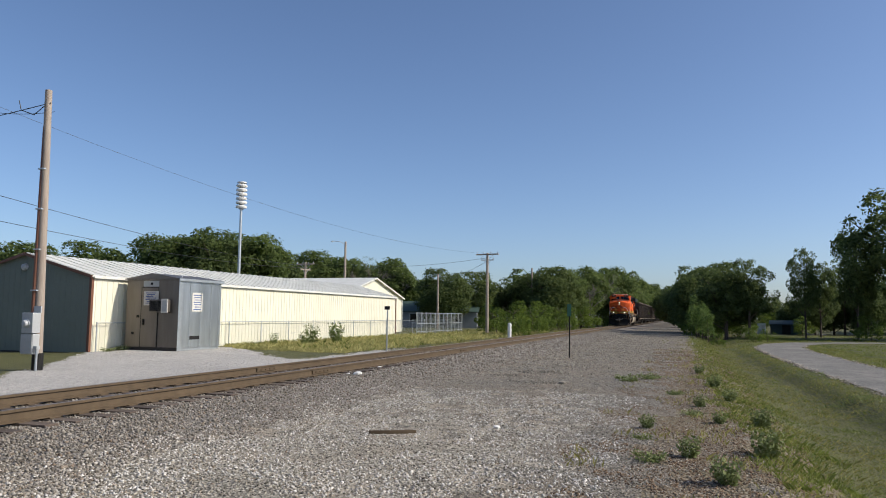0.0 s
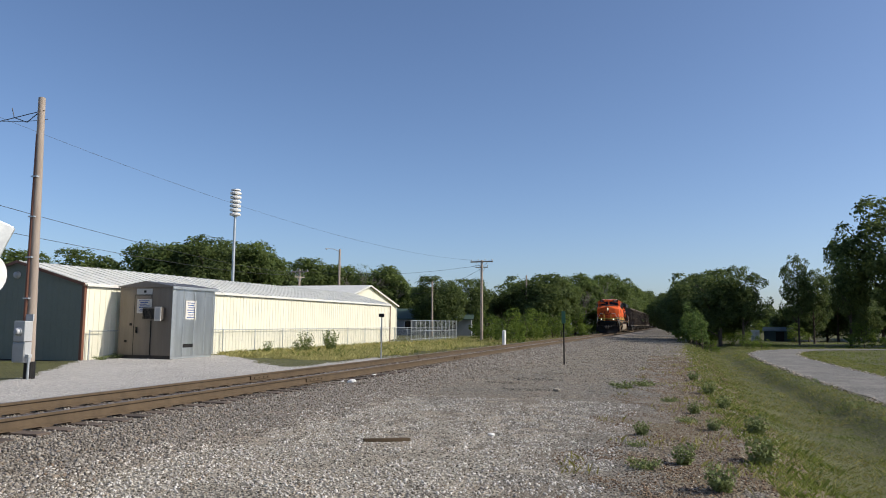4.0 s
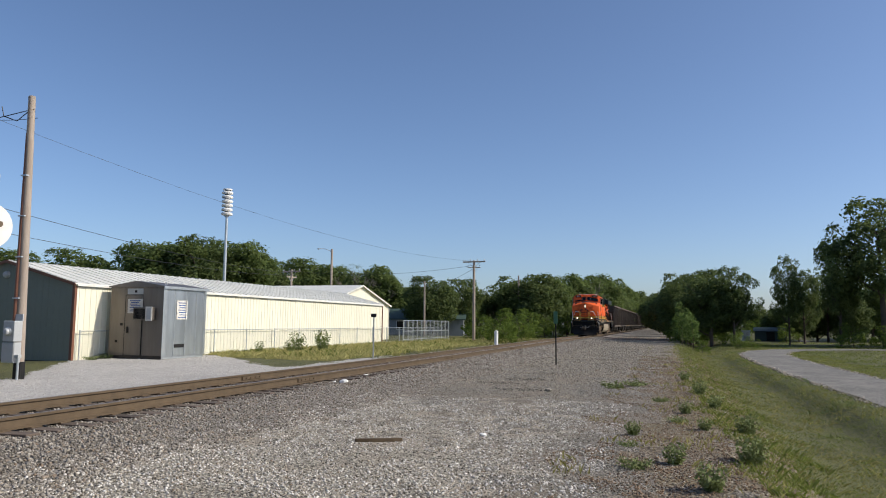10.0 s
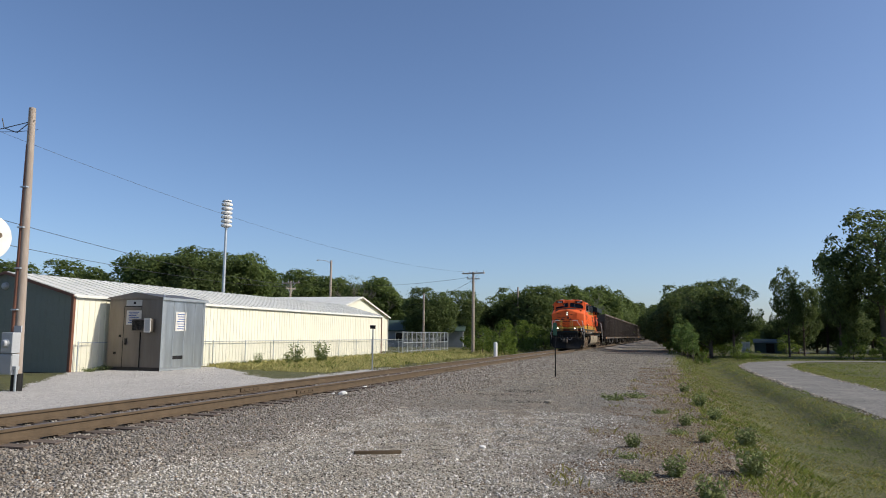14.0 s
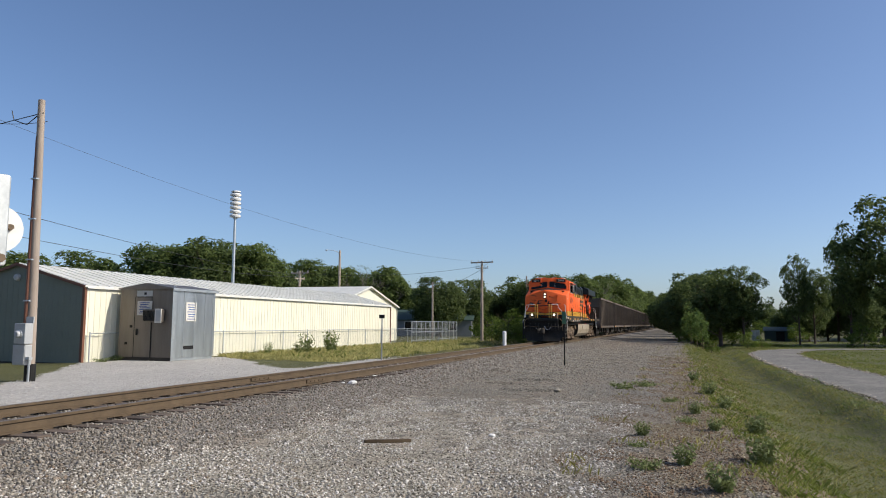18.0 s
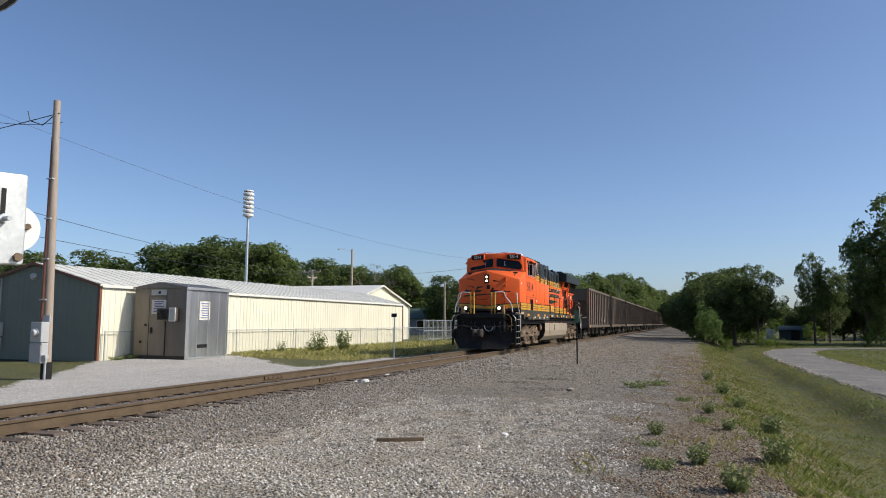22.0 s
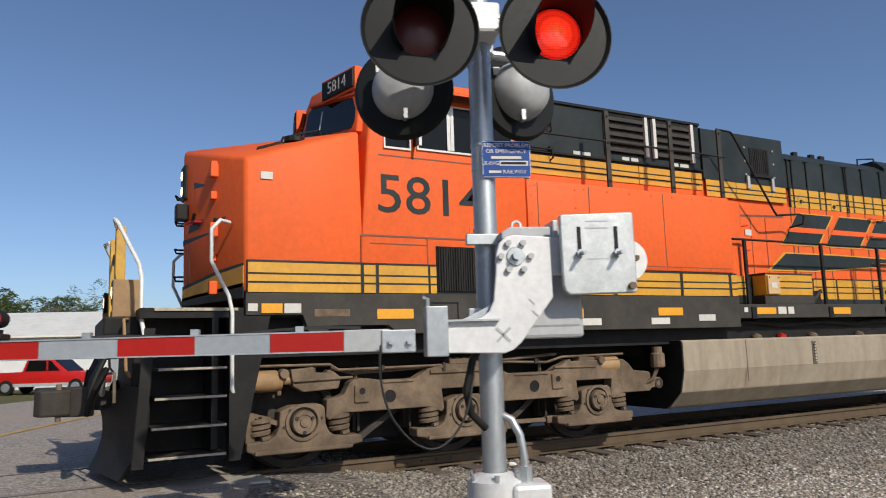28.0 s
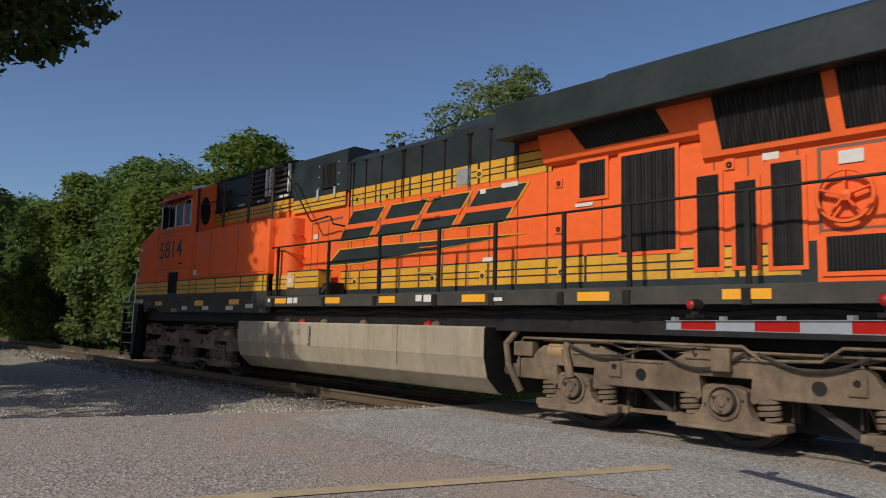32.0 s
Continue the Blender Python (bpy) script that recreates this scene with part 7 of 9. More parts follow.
    for yt in (2.35, 14.25):
        for s in (-1, 1):
            part("truck_side", Geo().prism([(yt - 1.1, 0.62), (yt - 1.1, 0.38), (yt - 0.6, 0.36), (yt - 0.3, 0.25), (yt + 0.3, 0.25), (yt + 0.6, 0.36), (yt + 1.1, 0.38), (yt + 1.1, 0.62), (yt + 0.3, 0.78), (yt - 0.3, 0.78)], "x", *sorted((s * 0.98, s * 1.12))), GRIME_DARK, h, "cast truck side frame")
        part("bolster", Geo().box(-1.1, 1.1, yt - 0.2, yt + 0.2, 0.5, 0.85), GRIME_DARK, h)
        for d in (-0.9, 0.9):
            wheelset(h, yt + d, 0.46, seg=18)
    return h


first_car = hopper()
PITCH = 17.3
CAR0 = 26.55
TRAIN_THINGS.append((first_car, CAR0))
for k in range(1, 15):
    TRAIN_THINGS.append((copy_thing(first_car, pose(TRACK_X, CAR0 + k * PITCH, RAIL_Z)), CAR0 + k * PITCH))


# ---------------------------------------------------------------- long steel building beside the track
def steel_building():
    b = thing("storage_building", "long low cream steel building with a white ribbed roof", "building", pose(0, 0, 0))
    x1, x0, y0, y1, ze, zr, zb = -22.48, -29.5, 23.3, 55.9, 2.67, 3.62, -0.55
    xm = (x0 + x1) / 2
    part("wall", Geo().box(x1 - 0.12, x1, y0 + 0.1, y1, zb, ze), CREAM, b, "cream ribbed steel wall")
    part("wall", Geo().box(x0, x0 + 0.12, y0 + 0.1, y1, zb, ze), CREAM, b)
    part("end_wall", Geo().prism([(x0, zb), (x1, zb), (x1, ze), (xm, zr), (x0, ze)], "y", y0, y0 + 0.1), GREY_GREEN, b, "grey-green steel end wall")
    part("end_wall", Geo().prism([(x0, zb), (x1, zb), (x1, ze), (xm, zr), (x0, ze)], "y", y1 - 0.1, y1), CREAM, b)
    rib = Geo()
    y = y0 + 0.25
    while y < y1 - 0.1:
        rib.prism([(y - 0.022, x1), (y + 0.022, x1), (y + 0.012, x1 + 0.02), (y - 0.012, x1 + 0.02)][::1], "z", zb + 0.02, ze - 0.02, Matrix(((0, 1, 0, 0), (1, 0, 0, 0), (0, 0, 1, 0), (0, 0, 0, 1))))
        y += 0.305
    tagged(part("wall_ribs", rib, CREAM, b), kind="stuff")
    er = Geo()
    x = x0 + 0.2
    while x < x1 - 0.1:
        top = ze + (zr - ze) * (1 - abs(x - xm) / ((x1 - x0) / 2))
        er.box(x - 0.012, x + 0.012, y0 - 0.008, y0, zb + 0.02, top - 0.06)
        x += 0.305
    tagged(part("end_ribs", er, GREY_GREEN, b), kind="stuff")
    for s, xe in ((1, x1 + 0.12), (-1, x0 - 0.12)):
        zl = ze - 0.03
        part("roof_slope", Geo().prism([(xm, zr + 0.05), (xe, zl + 0.05), (xe, zl), (xm, zr)], "y", y0 - 0.12, y1 + 0.1), ROOF_WHITE, b, "white ribbed steel roof")
    rr = Geo()
    y = y0
    while y < y1:
        rr.bar((xm, y, zr + 0.065), (x1 + 0.12, y, ze + 0.035), 0.04, 0.035)
        y += 0.61
    tagged(part("roof_ribs", rr, ROOF_WHITE, b), kind="stuff")
    part("corner_trim", Geo().box(x1 - 0.09, x1 + 0.035, y0 - 0.035, y0 + 0.09, zb, ze), TRIM_BROWN, b, "rust-brown corner trim")
    part("downspout", Geo().box(x1 + 0.002, x1 + 0.07, y1 - 0.09, y1 - 0.01, zb, ze - 0.1), TRIM_BROWN, b, "brown downspout at the far corner")
    # darker strip paints the shadow line below the roof edge
    part("eave_shadow_strip", Geo().box(x1 + 0.001, x1 + 0.03, y0 + 0.1, y1 - 0.1, ze - 0.13, ze - 0.095), METER_GREY, b, "grey strip in place of the eave shadow")
    part("gutter", Geo().box(x1 + 0.04, x1 + 0.14, y0, y1, ze - 0.09, ze - 0.01), ROOF_WHITE, b)
    part("roof_trim", Geo().bar((xm, y0 - 0.13, zr), (x1 + 0.12, y0 - 0.13, ze - 0.03), 0.03, 0.12), TRIM_BROWN, b, "brown rake trim")
    part("roof_trim", Geo().bar((xm, y0 - 0.13, zr), (x0 - 0.12, y0 - 0.13, ze - 0.03), 0.03, 0.12), TRIM_BROWN, b)
    part("base_trim", Geo().box(x0, x1, y0 - 0.03, y0, zb - 0.1, zb + 0.14), GRIME_DARK, b, "dark base board")
    part("wall_lamp", Geo().lathe([(0.02, 0), (0.16, 0.02), (0.13, 0.14), (0.0, 0.18)], (xm, y0, zr - 0.55), (0, -1, 0), 10), METER_GREY, b)
    mb = part("meter_box", Geo().box(x0 + 1.55, x0 + 1.95, y0 - 0.2, y0 - 0.02, 0.55, 1.15), METER_GREY, b, bevel=0.02)
    part("meter_conduit", Geo().rod((x0 + 1.75, y0 - 0.08, 1.1), (x0 + 1.75, y0 - 0.08, 3.0), 0.03), METER_GREY, b)
    part("meter_box_lower", Geo().box(x0 + 1.6, x0 + 1.9, y0 - 0.18, y0 - 0.02, 0.0, 0.5), METER_GREY, b, bevel=0.02)
    # cross wing with its gable towards the track
    w = thing("storage_wing", "cream steel building wing with a gable end", "building")
    gx, bx, ya, yb, ym, gz = -27.0, -42.0, 54.7, 68.7, 61.7, 4.58
    part("gable_wall", Geo().prism([(ya, zb), (yb, zb), (yb, 2.92), (ym, gz), (ya, 2.92)], "x", gx - 0.12, gx), CREAM, w, "cream gable wall")
    part("back_wall", Geo().prism([(ya, zb), (yb, zb), (yb, 2.92), (ym, gz), (ya, 2.92)], "x", bx, bx + 0.12), CREAM, w)
    part("side_wall", Geo().box(bx, gx - 0.13, yb - 0.12, yb - 0.005, zb, 2.92), CREAM, w)
    for yy in (ya - 0.15, yb + 0.15):
        part("roof_slope", Geo().prism([(ym, gz + 0.06), (yy, 2.88), (yy, 2.82), (ym, gz)], "x", bx - 0.1, gx + 0.25), ROOF_WHITE, w, "white steel roof slope")
    for yy in (ya - 0.15, yb + 0.15):
        part("rake_trim", Geo().bar((gx + 0.26, ym, gz), (gx + 0.26, yy, 2.82), 0.03, 0.14), ROOF_WHITE, w)
    part("downpipe", Geo().rod((gx + 0.06, yb - 0.1, zb), (gx + 0.06, yb - 0.1, 2.8), 0.05), ROOF_WHITE, w)


steel_building()


def signal_shed():
    s = thing("signal_equipment_shed", "stainless steel signal equipment shed on gravel", "shed", pose(-19.49, 24.9, -0.34))
    L, W, H = 2.85, 2.62, 2.93
    part("body", Geo().box(-W, 0, 0, L, 0.12, H), SHED_SIDE, s, "stainless side, toned lighter for the sun", bevel=0.01)
    part("front_panel", Geo().box(-W, 0, -0.02, -0.001, 0.12, H), SHED_SHADE_STEEL, s, "brushed stainless front, toned darker for its shade")
    part("front_corner", Geo().box(0.002, 0.02, -0.03, 0.14, 0.12, H), GALV, s, "bright zinc corner angle")
    part("base_skid", Geo().box(-W + 0.05, -0.05, 0.05, L - 0.05, 0.0, 0.12), GALV, s)
    part("roof", Geo().prism([(-W - 0.07, H), (0.07, H), (0.07, H + 0.05), (-W / 2, H + 0.27), (-W - 0.07, H + 0.05)], "y", -0.1, L + 0.08), SHED_SHADE_STEEL, s, "low-pitched steel roof")
    part("roof_edge", Geo().box(0.071, 0.09, -0.1, L + 0.08, H - 0.06, H + 0.05), GALV, s, "bright eave strip")
    d = part("door", Geo().box(-1.83, -1.02, -0.05, -0.022, 0.16, 2.6), SHED_SHADE_STEEL, s, "plain steel door", bevel=0.008)
    for x0, x1, z0, z1 in ((-1.86, -1.83, 0.14, 2.62), (-1.02, -0.99, 0.14, 1.56), (-1.83, -1.02, 2.6, 2.63)):
        part("door_edge", Geo().box(x0, x1, -0.045, -0.021, z0, z1), BLACK, s)
    part("header_plate", Geo().box(-1.78, -1.0, -0.032, -0.021, 2.64, 2.88), METER_GREY, s, "pale plate over the door")
    part("handle", Geo().box(-1.72, -1.66, -0.10, -0.05, 1.05, 1.3), BLACK, d)
    part("notice", Geo().box(-1.72, -0.98, -0.058, -0.051, 1.86, 2.45), LABEL_WHITE, d, "white notice sheet")
    for k in range(7):
        part("notice_line", Geo().box(-1.62 + 0.05 * (k % 2), -1.10 - 0.07 * (k % 3), -0.062, -0.058, 2.36 - k * 0.07, 2.39 - k * 0.07), SIGN_BLUE, d)
    v = part("vent_hood", Geo().box(-1.32, -0.36, -0.20, -0.022, 1.58, 2.10), SHED_SHADE_STEEL, s, "steel vent hood", bevel=0.015)
    for k in range(10):
        part("vent_slat", Geo().box(-1.28 + k * 0.058, -1.25 + k * 0.058, -0.215, -0.2, 1.63, 2.05), BLACK, v)
    part("vent_cover", Geo().box(-0.69, -0.38, -0.23, -0.2, 1.55, 2.13), LABEL_WHITE, v, "white vent cover")
    part("vent_cover_panel", Geo().box(-0.63, -0.44, -0.238, -0.23, 1.62, 2.06), METER_GREY, v)
    for px, pz in ((-2.02, 1.40), (-2.25, 0.70), (-1.36, 2.76)):
        part("small_plate", Geo().box(px - 0.06, px + 0.06, -0.035, -0.02, pz - 0.05, pz + 0.05), BLACK, s)
    part("front_sill", Geo().box(-W, 0, -0.03, -0.021, 0.0, 0.14), GRIME_DARK, s, "dark sill under the front")
    for yy in (0.16, 0.71, 1.42, 2.14, 2.70):
        part("seam", Geo().box(0.0, 0.018, yy - 0.02, yy + 0.02, 0.12, H), GALV, s)
    part("vent_panel", Geo().box(0.003, 0.012, 0.74, 1.40, 0.45, 0.60), BLACK, s)
    n = part("side_notice", Geo().box(0.012, 0.018, 0.82, 1.52, 1.62, 2.42), LABEL_WHITE, s, "white notice sheet with lines of print")
    for k in range(7):
        part("notice_line", Geo().box(0.018, 0.022, 0.92 + 0.04 * (k % 3), 1.42 - 0.04 * (k % 2), 2.30 - k * 0.1, 2.33 - k * 0.1), SIGN_BLUE, n)
    for yy in (0.1, L - 0.1):
        part("lifting_eye", Geo().lathe([(0.03, -0.01), (0.05, -0.01), (0.05, 0.01), (0.03, 0.01), (0.03, -0.01)], (0.0, yy, H + 0.13), (0, 1, 0), 10), WHITE_PAINT, s)


signal_shed()


def chain_fence():
    f = thing("chain_link_fence", "low galvanised chain-link fence along the cream building", "fence")
    x, z0, z1 = -22.3, -0.45, 0.78
    y0, y1 = 23.5, 71.0
    y = y0
    while y <= y1:
        part("post", Geo().rod((x, y, z0 - 0.1), (x, y, z1 + 0.05), 0.028, seg=8), GALV, f)
        y += 3.0
    part("top_rail", Geo().rod((x, y0, z1), (x, y1, z1), 0.02, seg=6), GALV, f)
    part("bottom_wire", Geo().rod((x, y0, z0 + 0.08), (x, y1, z0 + 0.08), 0.006, seg=4), GALV, f)
    me = Geo()
    h = z1 - z0
    step = 0.14
    y = y0 - h
    while y < y1:
        for s in (1, -1):
            a, b = (y, y + h) if s > 0 else (y + h, y)
            za, zb = z0, z1
            lo, hi = max(min(a, b), y0), min(max(a, b), y1)
            if hi > lo:
                def zat(q):
                    return za + (q - a) / (b - a) * (zb - za)
                me.bar((x, lo, zat(lo)), (x, hi, zat(hi)), 0.0032)
        y += step
    tagged(part("mesh", me, GALV, f), kind="stuff")
    g = thing("panel_fence", "pale galvanised yard fence beyond the building", "fence")
    for i in range(12):
        yy = 57.8 + i * 1.2
        part("post", Geo().rod((-21.3, yy, -0.55), (-21.3, yy, 1.45), 0.04, seg=8), GALV, g)
    for zz in (-0.2, 0.5, 1.4):
        part("rail", Geo().rod((-21.3, 57.8, zz), (-21.3, 71.0, zz), 0.03, seg=6), GALV, g)
    pk = Geo()
    for i in range(140):
        pk.box(-21.306, -21.30, 57.8 + i * 0.095, 57.807 + i * 0.095, -0.5, 1.35)
    tagged(part("fence_infill", pk, GALV, g), kind="stuff")


chain_fence()


# ---------------------------------------------------------------- poles and wires
def wooden_pole(x, y, ztop, r=0.15, lean=(0, 0), material=None, label="weathered wooden utility pole", z0=None):
    z0 = float(ground_z(x, y)) if z0 is None else z0
    p = thing("utility_pole", label, "utility pole", pose(x, y, z0))
    h = ztop - z0
    g = Geo()
    g.lathe([(r, -0.4), (r, 0.0), (r * 0.93, h * 0.3), (r * 0.82, h * 0.7), (r * 0.72, h), (0.01, h + 0.03)], (0, 0, 0), (lean[0], lean[1], 1), 12)
    part("shaft", g, material or POLE_WOOD, p, smooth=40)
    return p, h


def cross_arm(p, z, span, ang, ins=4, w=0.1):
    c, s = math.cos(radians(ang)), math.sin(radians(ang))
    a, b = (-c * span / 2, -s * span / 2, z), (c * span / 2, s * span / 2, z)
    arm = part("crossarm", Geo().bar(a, b, w, w * 1.2), POLE_WOOD, p)
    for k in (-1, 1):
        part("brace", Geo().bar((0, 0, z - 0.55), (k * c * span * 0.28, k * s * span * 0.28, z - 0.05), 0.03), GALV, p)
    for i in range(ins):
        q = -0.46 + 0.92 * i / (ins - 1)
        part("insulator", Geo().lathe([(0.015, 0), (0.015, 0.06), (0.045, 0.07), (0.05, 0.12), (0.025, 0.17), (0.0, 0.18)], (c * span * q, s * span * q, z + 0.06), (0, 0, 1), 8), LAMP_GREY, arm)


def wire(a, b, sag, r=0.009, material=None, label="thin sagging overhead wire"):
    a, b = Vector(a), Vector(b)
    pts = [a.lerp(b, i / 16) - Vector((0, 0, sag * 4 * (i / 16) * (1 - i / 16))) for i in range(17)]
    w = tagged(part("overhead_wire", Geo().tube(pts, r, 5), material or WIRE), label, "wire", "overhead wires")
    return w


pole, h = wooden_pole(-17.72, 16.55, 7.85, 0.135, (-0.012, -0.011), material=POLE_WOOD, label="tall wooden service pole with a grey electric meter")
part("meter_pan", Geo().box(-0.22, 0.19, -0.42, -0.14, 1.08, 1.67), METER_GREY, pole, "grey meter box", bevel=0.02)
part("pan_flange", Geo().box(-0.10, 0.20, -0.17, -0.13, 1.67, 1.86), METER_GREY, pole)
part("meter_glass", Geo().lathe([(0.10, 0), (0.10, 0.08), (0.07, 0.12), (0.0, 0.13)], (-0.02, -0.42, 1.36), (0, -1, 0), 18), LAMP_GREY, pole, "round glass meter", smooth=40)
part("meter_ring", Geo().lathe([(0.10, 0), (0.125, 0.0), (0.125, 0.04), (0.10, 0.05)], (-0.02, -0.42, 1.36), (0, -1, 0), 18), GALV, pole, smooth=40)
part("lower_box", Geo().box(-0.27, 0.19, -0.38, -0.14, 0.48, 1.06), METER_GREY, pole, "grey switch box", bevel=0.02)
part("box_lid", Geo().box(-0.25, 0.17, -0.395, -0.38, 0.52, 1.02), METER_GREY, pole, bevel=0.006)
part("riser", Geo().rod((-0.12, -0.14, 1.66), (-0.12, -0.12, 7.2), 0.062, seg=10), TRIM_BROWN, pole, "rust-brown conduit riser")
for zz in (2.3, 3.5, 4.7, 5.9):
    part("riser_strap", Geo().box(-0.20, 0.02, -0.215, -0.08, zz, zz + 0.04), GALV, pole)
part("side_pipe", Geo().rod((0.27, -0.3, -0.1), (0.27, -0.3, 0.64), 0.035), GALV, pole)
part("side_pipe_cap", Geo().box(0.17, 0.33, -0.36, -0.24, 0.62, 0.72), METER_GREY, pole, bevel=0.01)
part("ground_sleeve", Geo().rod((0, 0, -0.1), (0, 0, 0.50), 0.155, seg=14), BLACK, pole, "black sleeve round the foot")
part("service_loop", Geo().tube([(-0.1, -0.1, h - 0.4), (-0.5, -0.2, h - 0.75), (-0.9, -0.3, h - 0.6), (-1.0, -0.3, h - 0.3)], 0.015, 6), WIRE, pole)
part("insulator", Geo().lathe([(0.02, 0), (0.05, 0.05), (0.05, 0.12), (0.02, 0.16)], (-0.16, -0.1, h - 0.5), (0, 0, 1), 8), LAMP_GREY, pole)

tp, h = wooden_pole(-23.14, 17.06, 8.9, 0.16, material=POLE_PALE, label="wooden utility pole with two crossarms")
cross_arm(tp, h - 0.25, 2.4, 62)
cross_arm(tp, h - 0.65, 2.2, 152)
wooden_pole(-20.71, 14.78, 6.3, 0.14, label="short bare wooden pole")
lp, h = wooden_pole(-31.58, 13, 12.6, 0.17, material=POLE_PALE, label="tall pale wooden utility pole with a crossarm")
part("guy_guard", Geo().rod((0.22, -0.1, -0.1), (0.17, -0.06, 2.4), 0.03, seg=8), SAND_YELLOW, lp, "yellow plastic cable guard")
cross_arm(lp, h - 1.0, 2.4, 60)
cross_arm(lp, h - 2.6, 0.9, 150, 2)
part("transformer", Geo().lathe([(0.18, 0), (0.2, 0.05), (0.2, 0.75), (0.1, 0.85), (0, 0.86)], (0.32, 0, h - 3.2), (0, 0, 1), 12), LAMP_GREY, lp, "grey pole transformer", smooth=40)
lp2, h = wooden_pole(-58.46, 21.29, 9.8, 0.16, label="distant wooden utility pole with a crossarm")
cross_arm(lp2, h - 0.3, 2.2, 60)
t2, h = wooden_pole(-17.21, 65.6, 7.1, 0.15, label="wooden utility pole with a crossarm beside the railway")
cross_arm(t2, h - 0.12, 2.3, -10)
cross_arm(t2, h - 0.65, 1.2, 5, 3, 0.07)
t3, h = wooden_pole(-19.77, 99.58, 7.9, 0.15, label="bare wooden utility pole beside the railway")
t4, h = wooden_pole(-28.58, 84.66, 6.3, 0.14, label="thin wooden utility pole among trees")
t5, h = wooden_pole(-18.5, 137.04, 6.6, 0.14, label="distant wooden utility pole with a white box")
part("white_box", Geo().box(-0.25, 0.25, -0.4, -0.15, h - 1.0, h - 0.1), WHITE_PAINT, t5)
t6, h = wooden_pole(-35.5, 72.8, 9.3, 0.16, label="wooden pole with a street lamp arm")
part("lamp_arm", Geo().tube([(0, 0, h - 0.3), (-0.6, -0.3, h), (-1.3, -0.6, h + 0.05)], 0.03, 6), GALV, t6)
part("lamp_head", Geo().lathe([(0.0, 0.06), (0.1, 0.04), (0.12, -0.04), (0.06, -0.1)], (-1.35, -0.62, h + 0.02), (0, 0, 1), 8), LAMP_GREY, t6)
t7, h = wooden_pole(-38.61, 69.49, 6.8, 0.15, label="distant utility pole with crossarms and cutouts")
cross_arm(t7, h - 0.2, 2.2, -5, 4)
cross_arm(t7, h - 0.8, 1.6, 80, 3)
sp, h = wooden_pole(-31.24, 46.32, 9.0, 0.13, material=GALV, label="steel siren mast behind the building")
sir = part("siren_horn", Geo().rod((0, 0, h), (0, 0, h + 2.0), 0.18, seg=12), LAMP_GREY, sp, "stacked white warning siren")
for k in range(6):
    part("siren_ring", Geo().lathe([(0.18, 0), (0.40, 0.03), (0.42, 0.13), (0.36, 0.20), (0.18, 0.22)], (0, 0, h + 0.08 + k * 0.32), (0, 0, 1), 18), WHITE_PAINT, sir, smooth=40)
part("siren_cap", Geo().lathe([(0.36, 0), (0.34, 0.08), (0.0, 0.12)], (0, 0, h + 2.0), (0, 0, 1), 18), WHITE_PAINT, sir, smooth=40)

wire((-17.68, 16.44, 7.45), (-41.57, 16.63, 6.6), 0.5, 0.014)
wire((-53.34, 15.27, 6.6), (-22.99, 16.95, 8.6), 0.9)
wire((-17.63, 16.54, 7.2), (-22.99, 16.95, 8.2), 0.25)
wire((-31.37, 12.91, 11.6), (-57.76, 21.04, 9.4), 0.8)
wire((-32.17, 11.56, 11.6), (-58.49, 19.7, 9.4), 0.8)
wire((-30.6, 14.27, 11.6), (-22.99, 16.95, 8.7), 0.5)
wire((-31.37, 12.91, 9.2), (-22.99, 16.95, 8.3), 0.5)
wire((-31.37, 12.91, 8.9), (-22.99, 16.95, 7.8), 0.6)
for dz, xx in ((5.6, -23.14), (4.6, -23.14)):
    wire((xx, 17.06, dz), (-38.61, 69.49, 6.3 + (dz - 5) * 0.2), 0.5, 0.012)
wire((-22.99, 16.95, 8.7), (-17.05, 64.98, 7.0), 1.2, 0.006)
wire((-38.15, 68.66, 6.6), (-17.05, 64.98, 6.6), 0.6, 0.012)
wire((-17.05, 64.98, 6.3), (-33.2, 90.33, 5.0), 0.5, 0.015)


# ---------------------------------------------------------------- posts and small things by the track
def post_sign(x, y, z1, label, face, sw, sh, material, lean=0):
    z0 = float(ground_z(x, y))
    s = thing("post_sign", label, "sign", pose(x, y, z0, lean, 0, 0))
    h = z1 - z0
    part("post", Geo().bar((0, 0, -0.3), (0, 0, h), 0.05, 0.035), GALV if lean == 0 else BLACK, s)
    part("plate", Geo().box(-sw / 2, sw / 2, -0.035, -0.022, h - sh, h), material, s, face, bevel=0.004)
    return s


post_sign(-12.34, 29.95, 1.62, "thin steel post with a small dark railway sign", "dark back of a small plate", 0.26, 0.16, BLACK)
post_sign(-4.24, 29.78, 1.75, "thin dark post with a faded green sign", "faded green plate", 0.16, 0.5, GREEN_SIGN, 1.5)
mk = thing("marker_post", "stout white concrete marker post beside the track", "marker post", pose(-11.2, 48.99, float(ground_z(-11.2, 48.99))))
part("shaft", Geo().lathe([(0.13, -0.2), (0.13, 0.95), (0.12, 1.04), (0.0, 1.08)], (0, 0, 0), (0, 0, 1), 14), WHITE_PAINT, mk, smooth=40)
part("cap_band", Geo().lathe([(0.14, 0.86), (0.14, 0.94), (0.128, 0.94)], (0, 0, 0), (0, 0, 1), 14), WHITE_PAINT, mk)
tk = thing("broken_tie", "rusty brown broken strip of wood on the gravel", "debris", pose(-3.73, 9.68, float(ground_z(-3.73, 9.68)) + 0.02, 0, 0, 27))
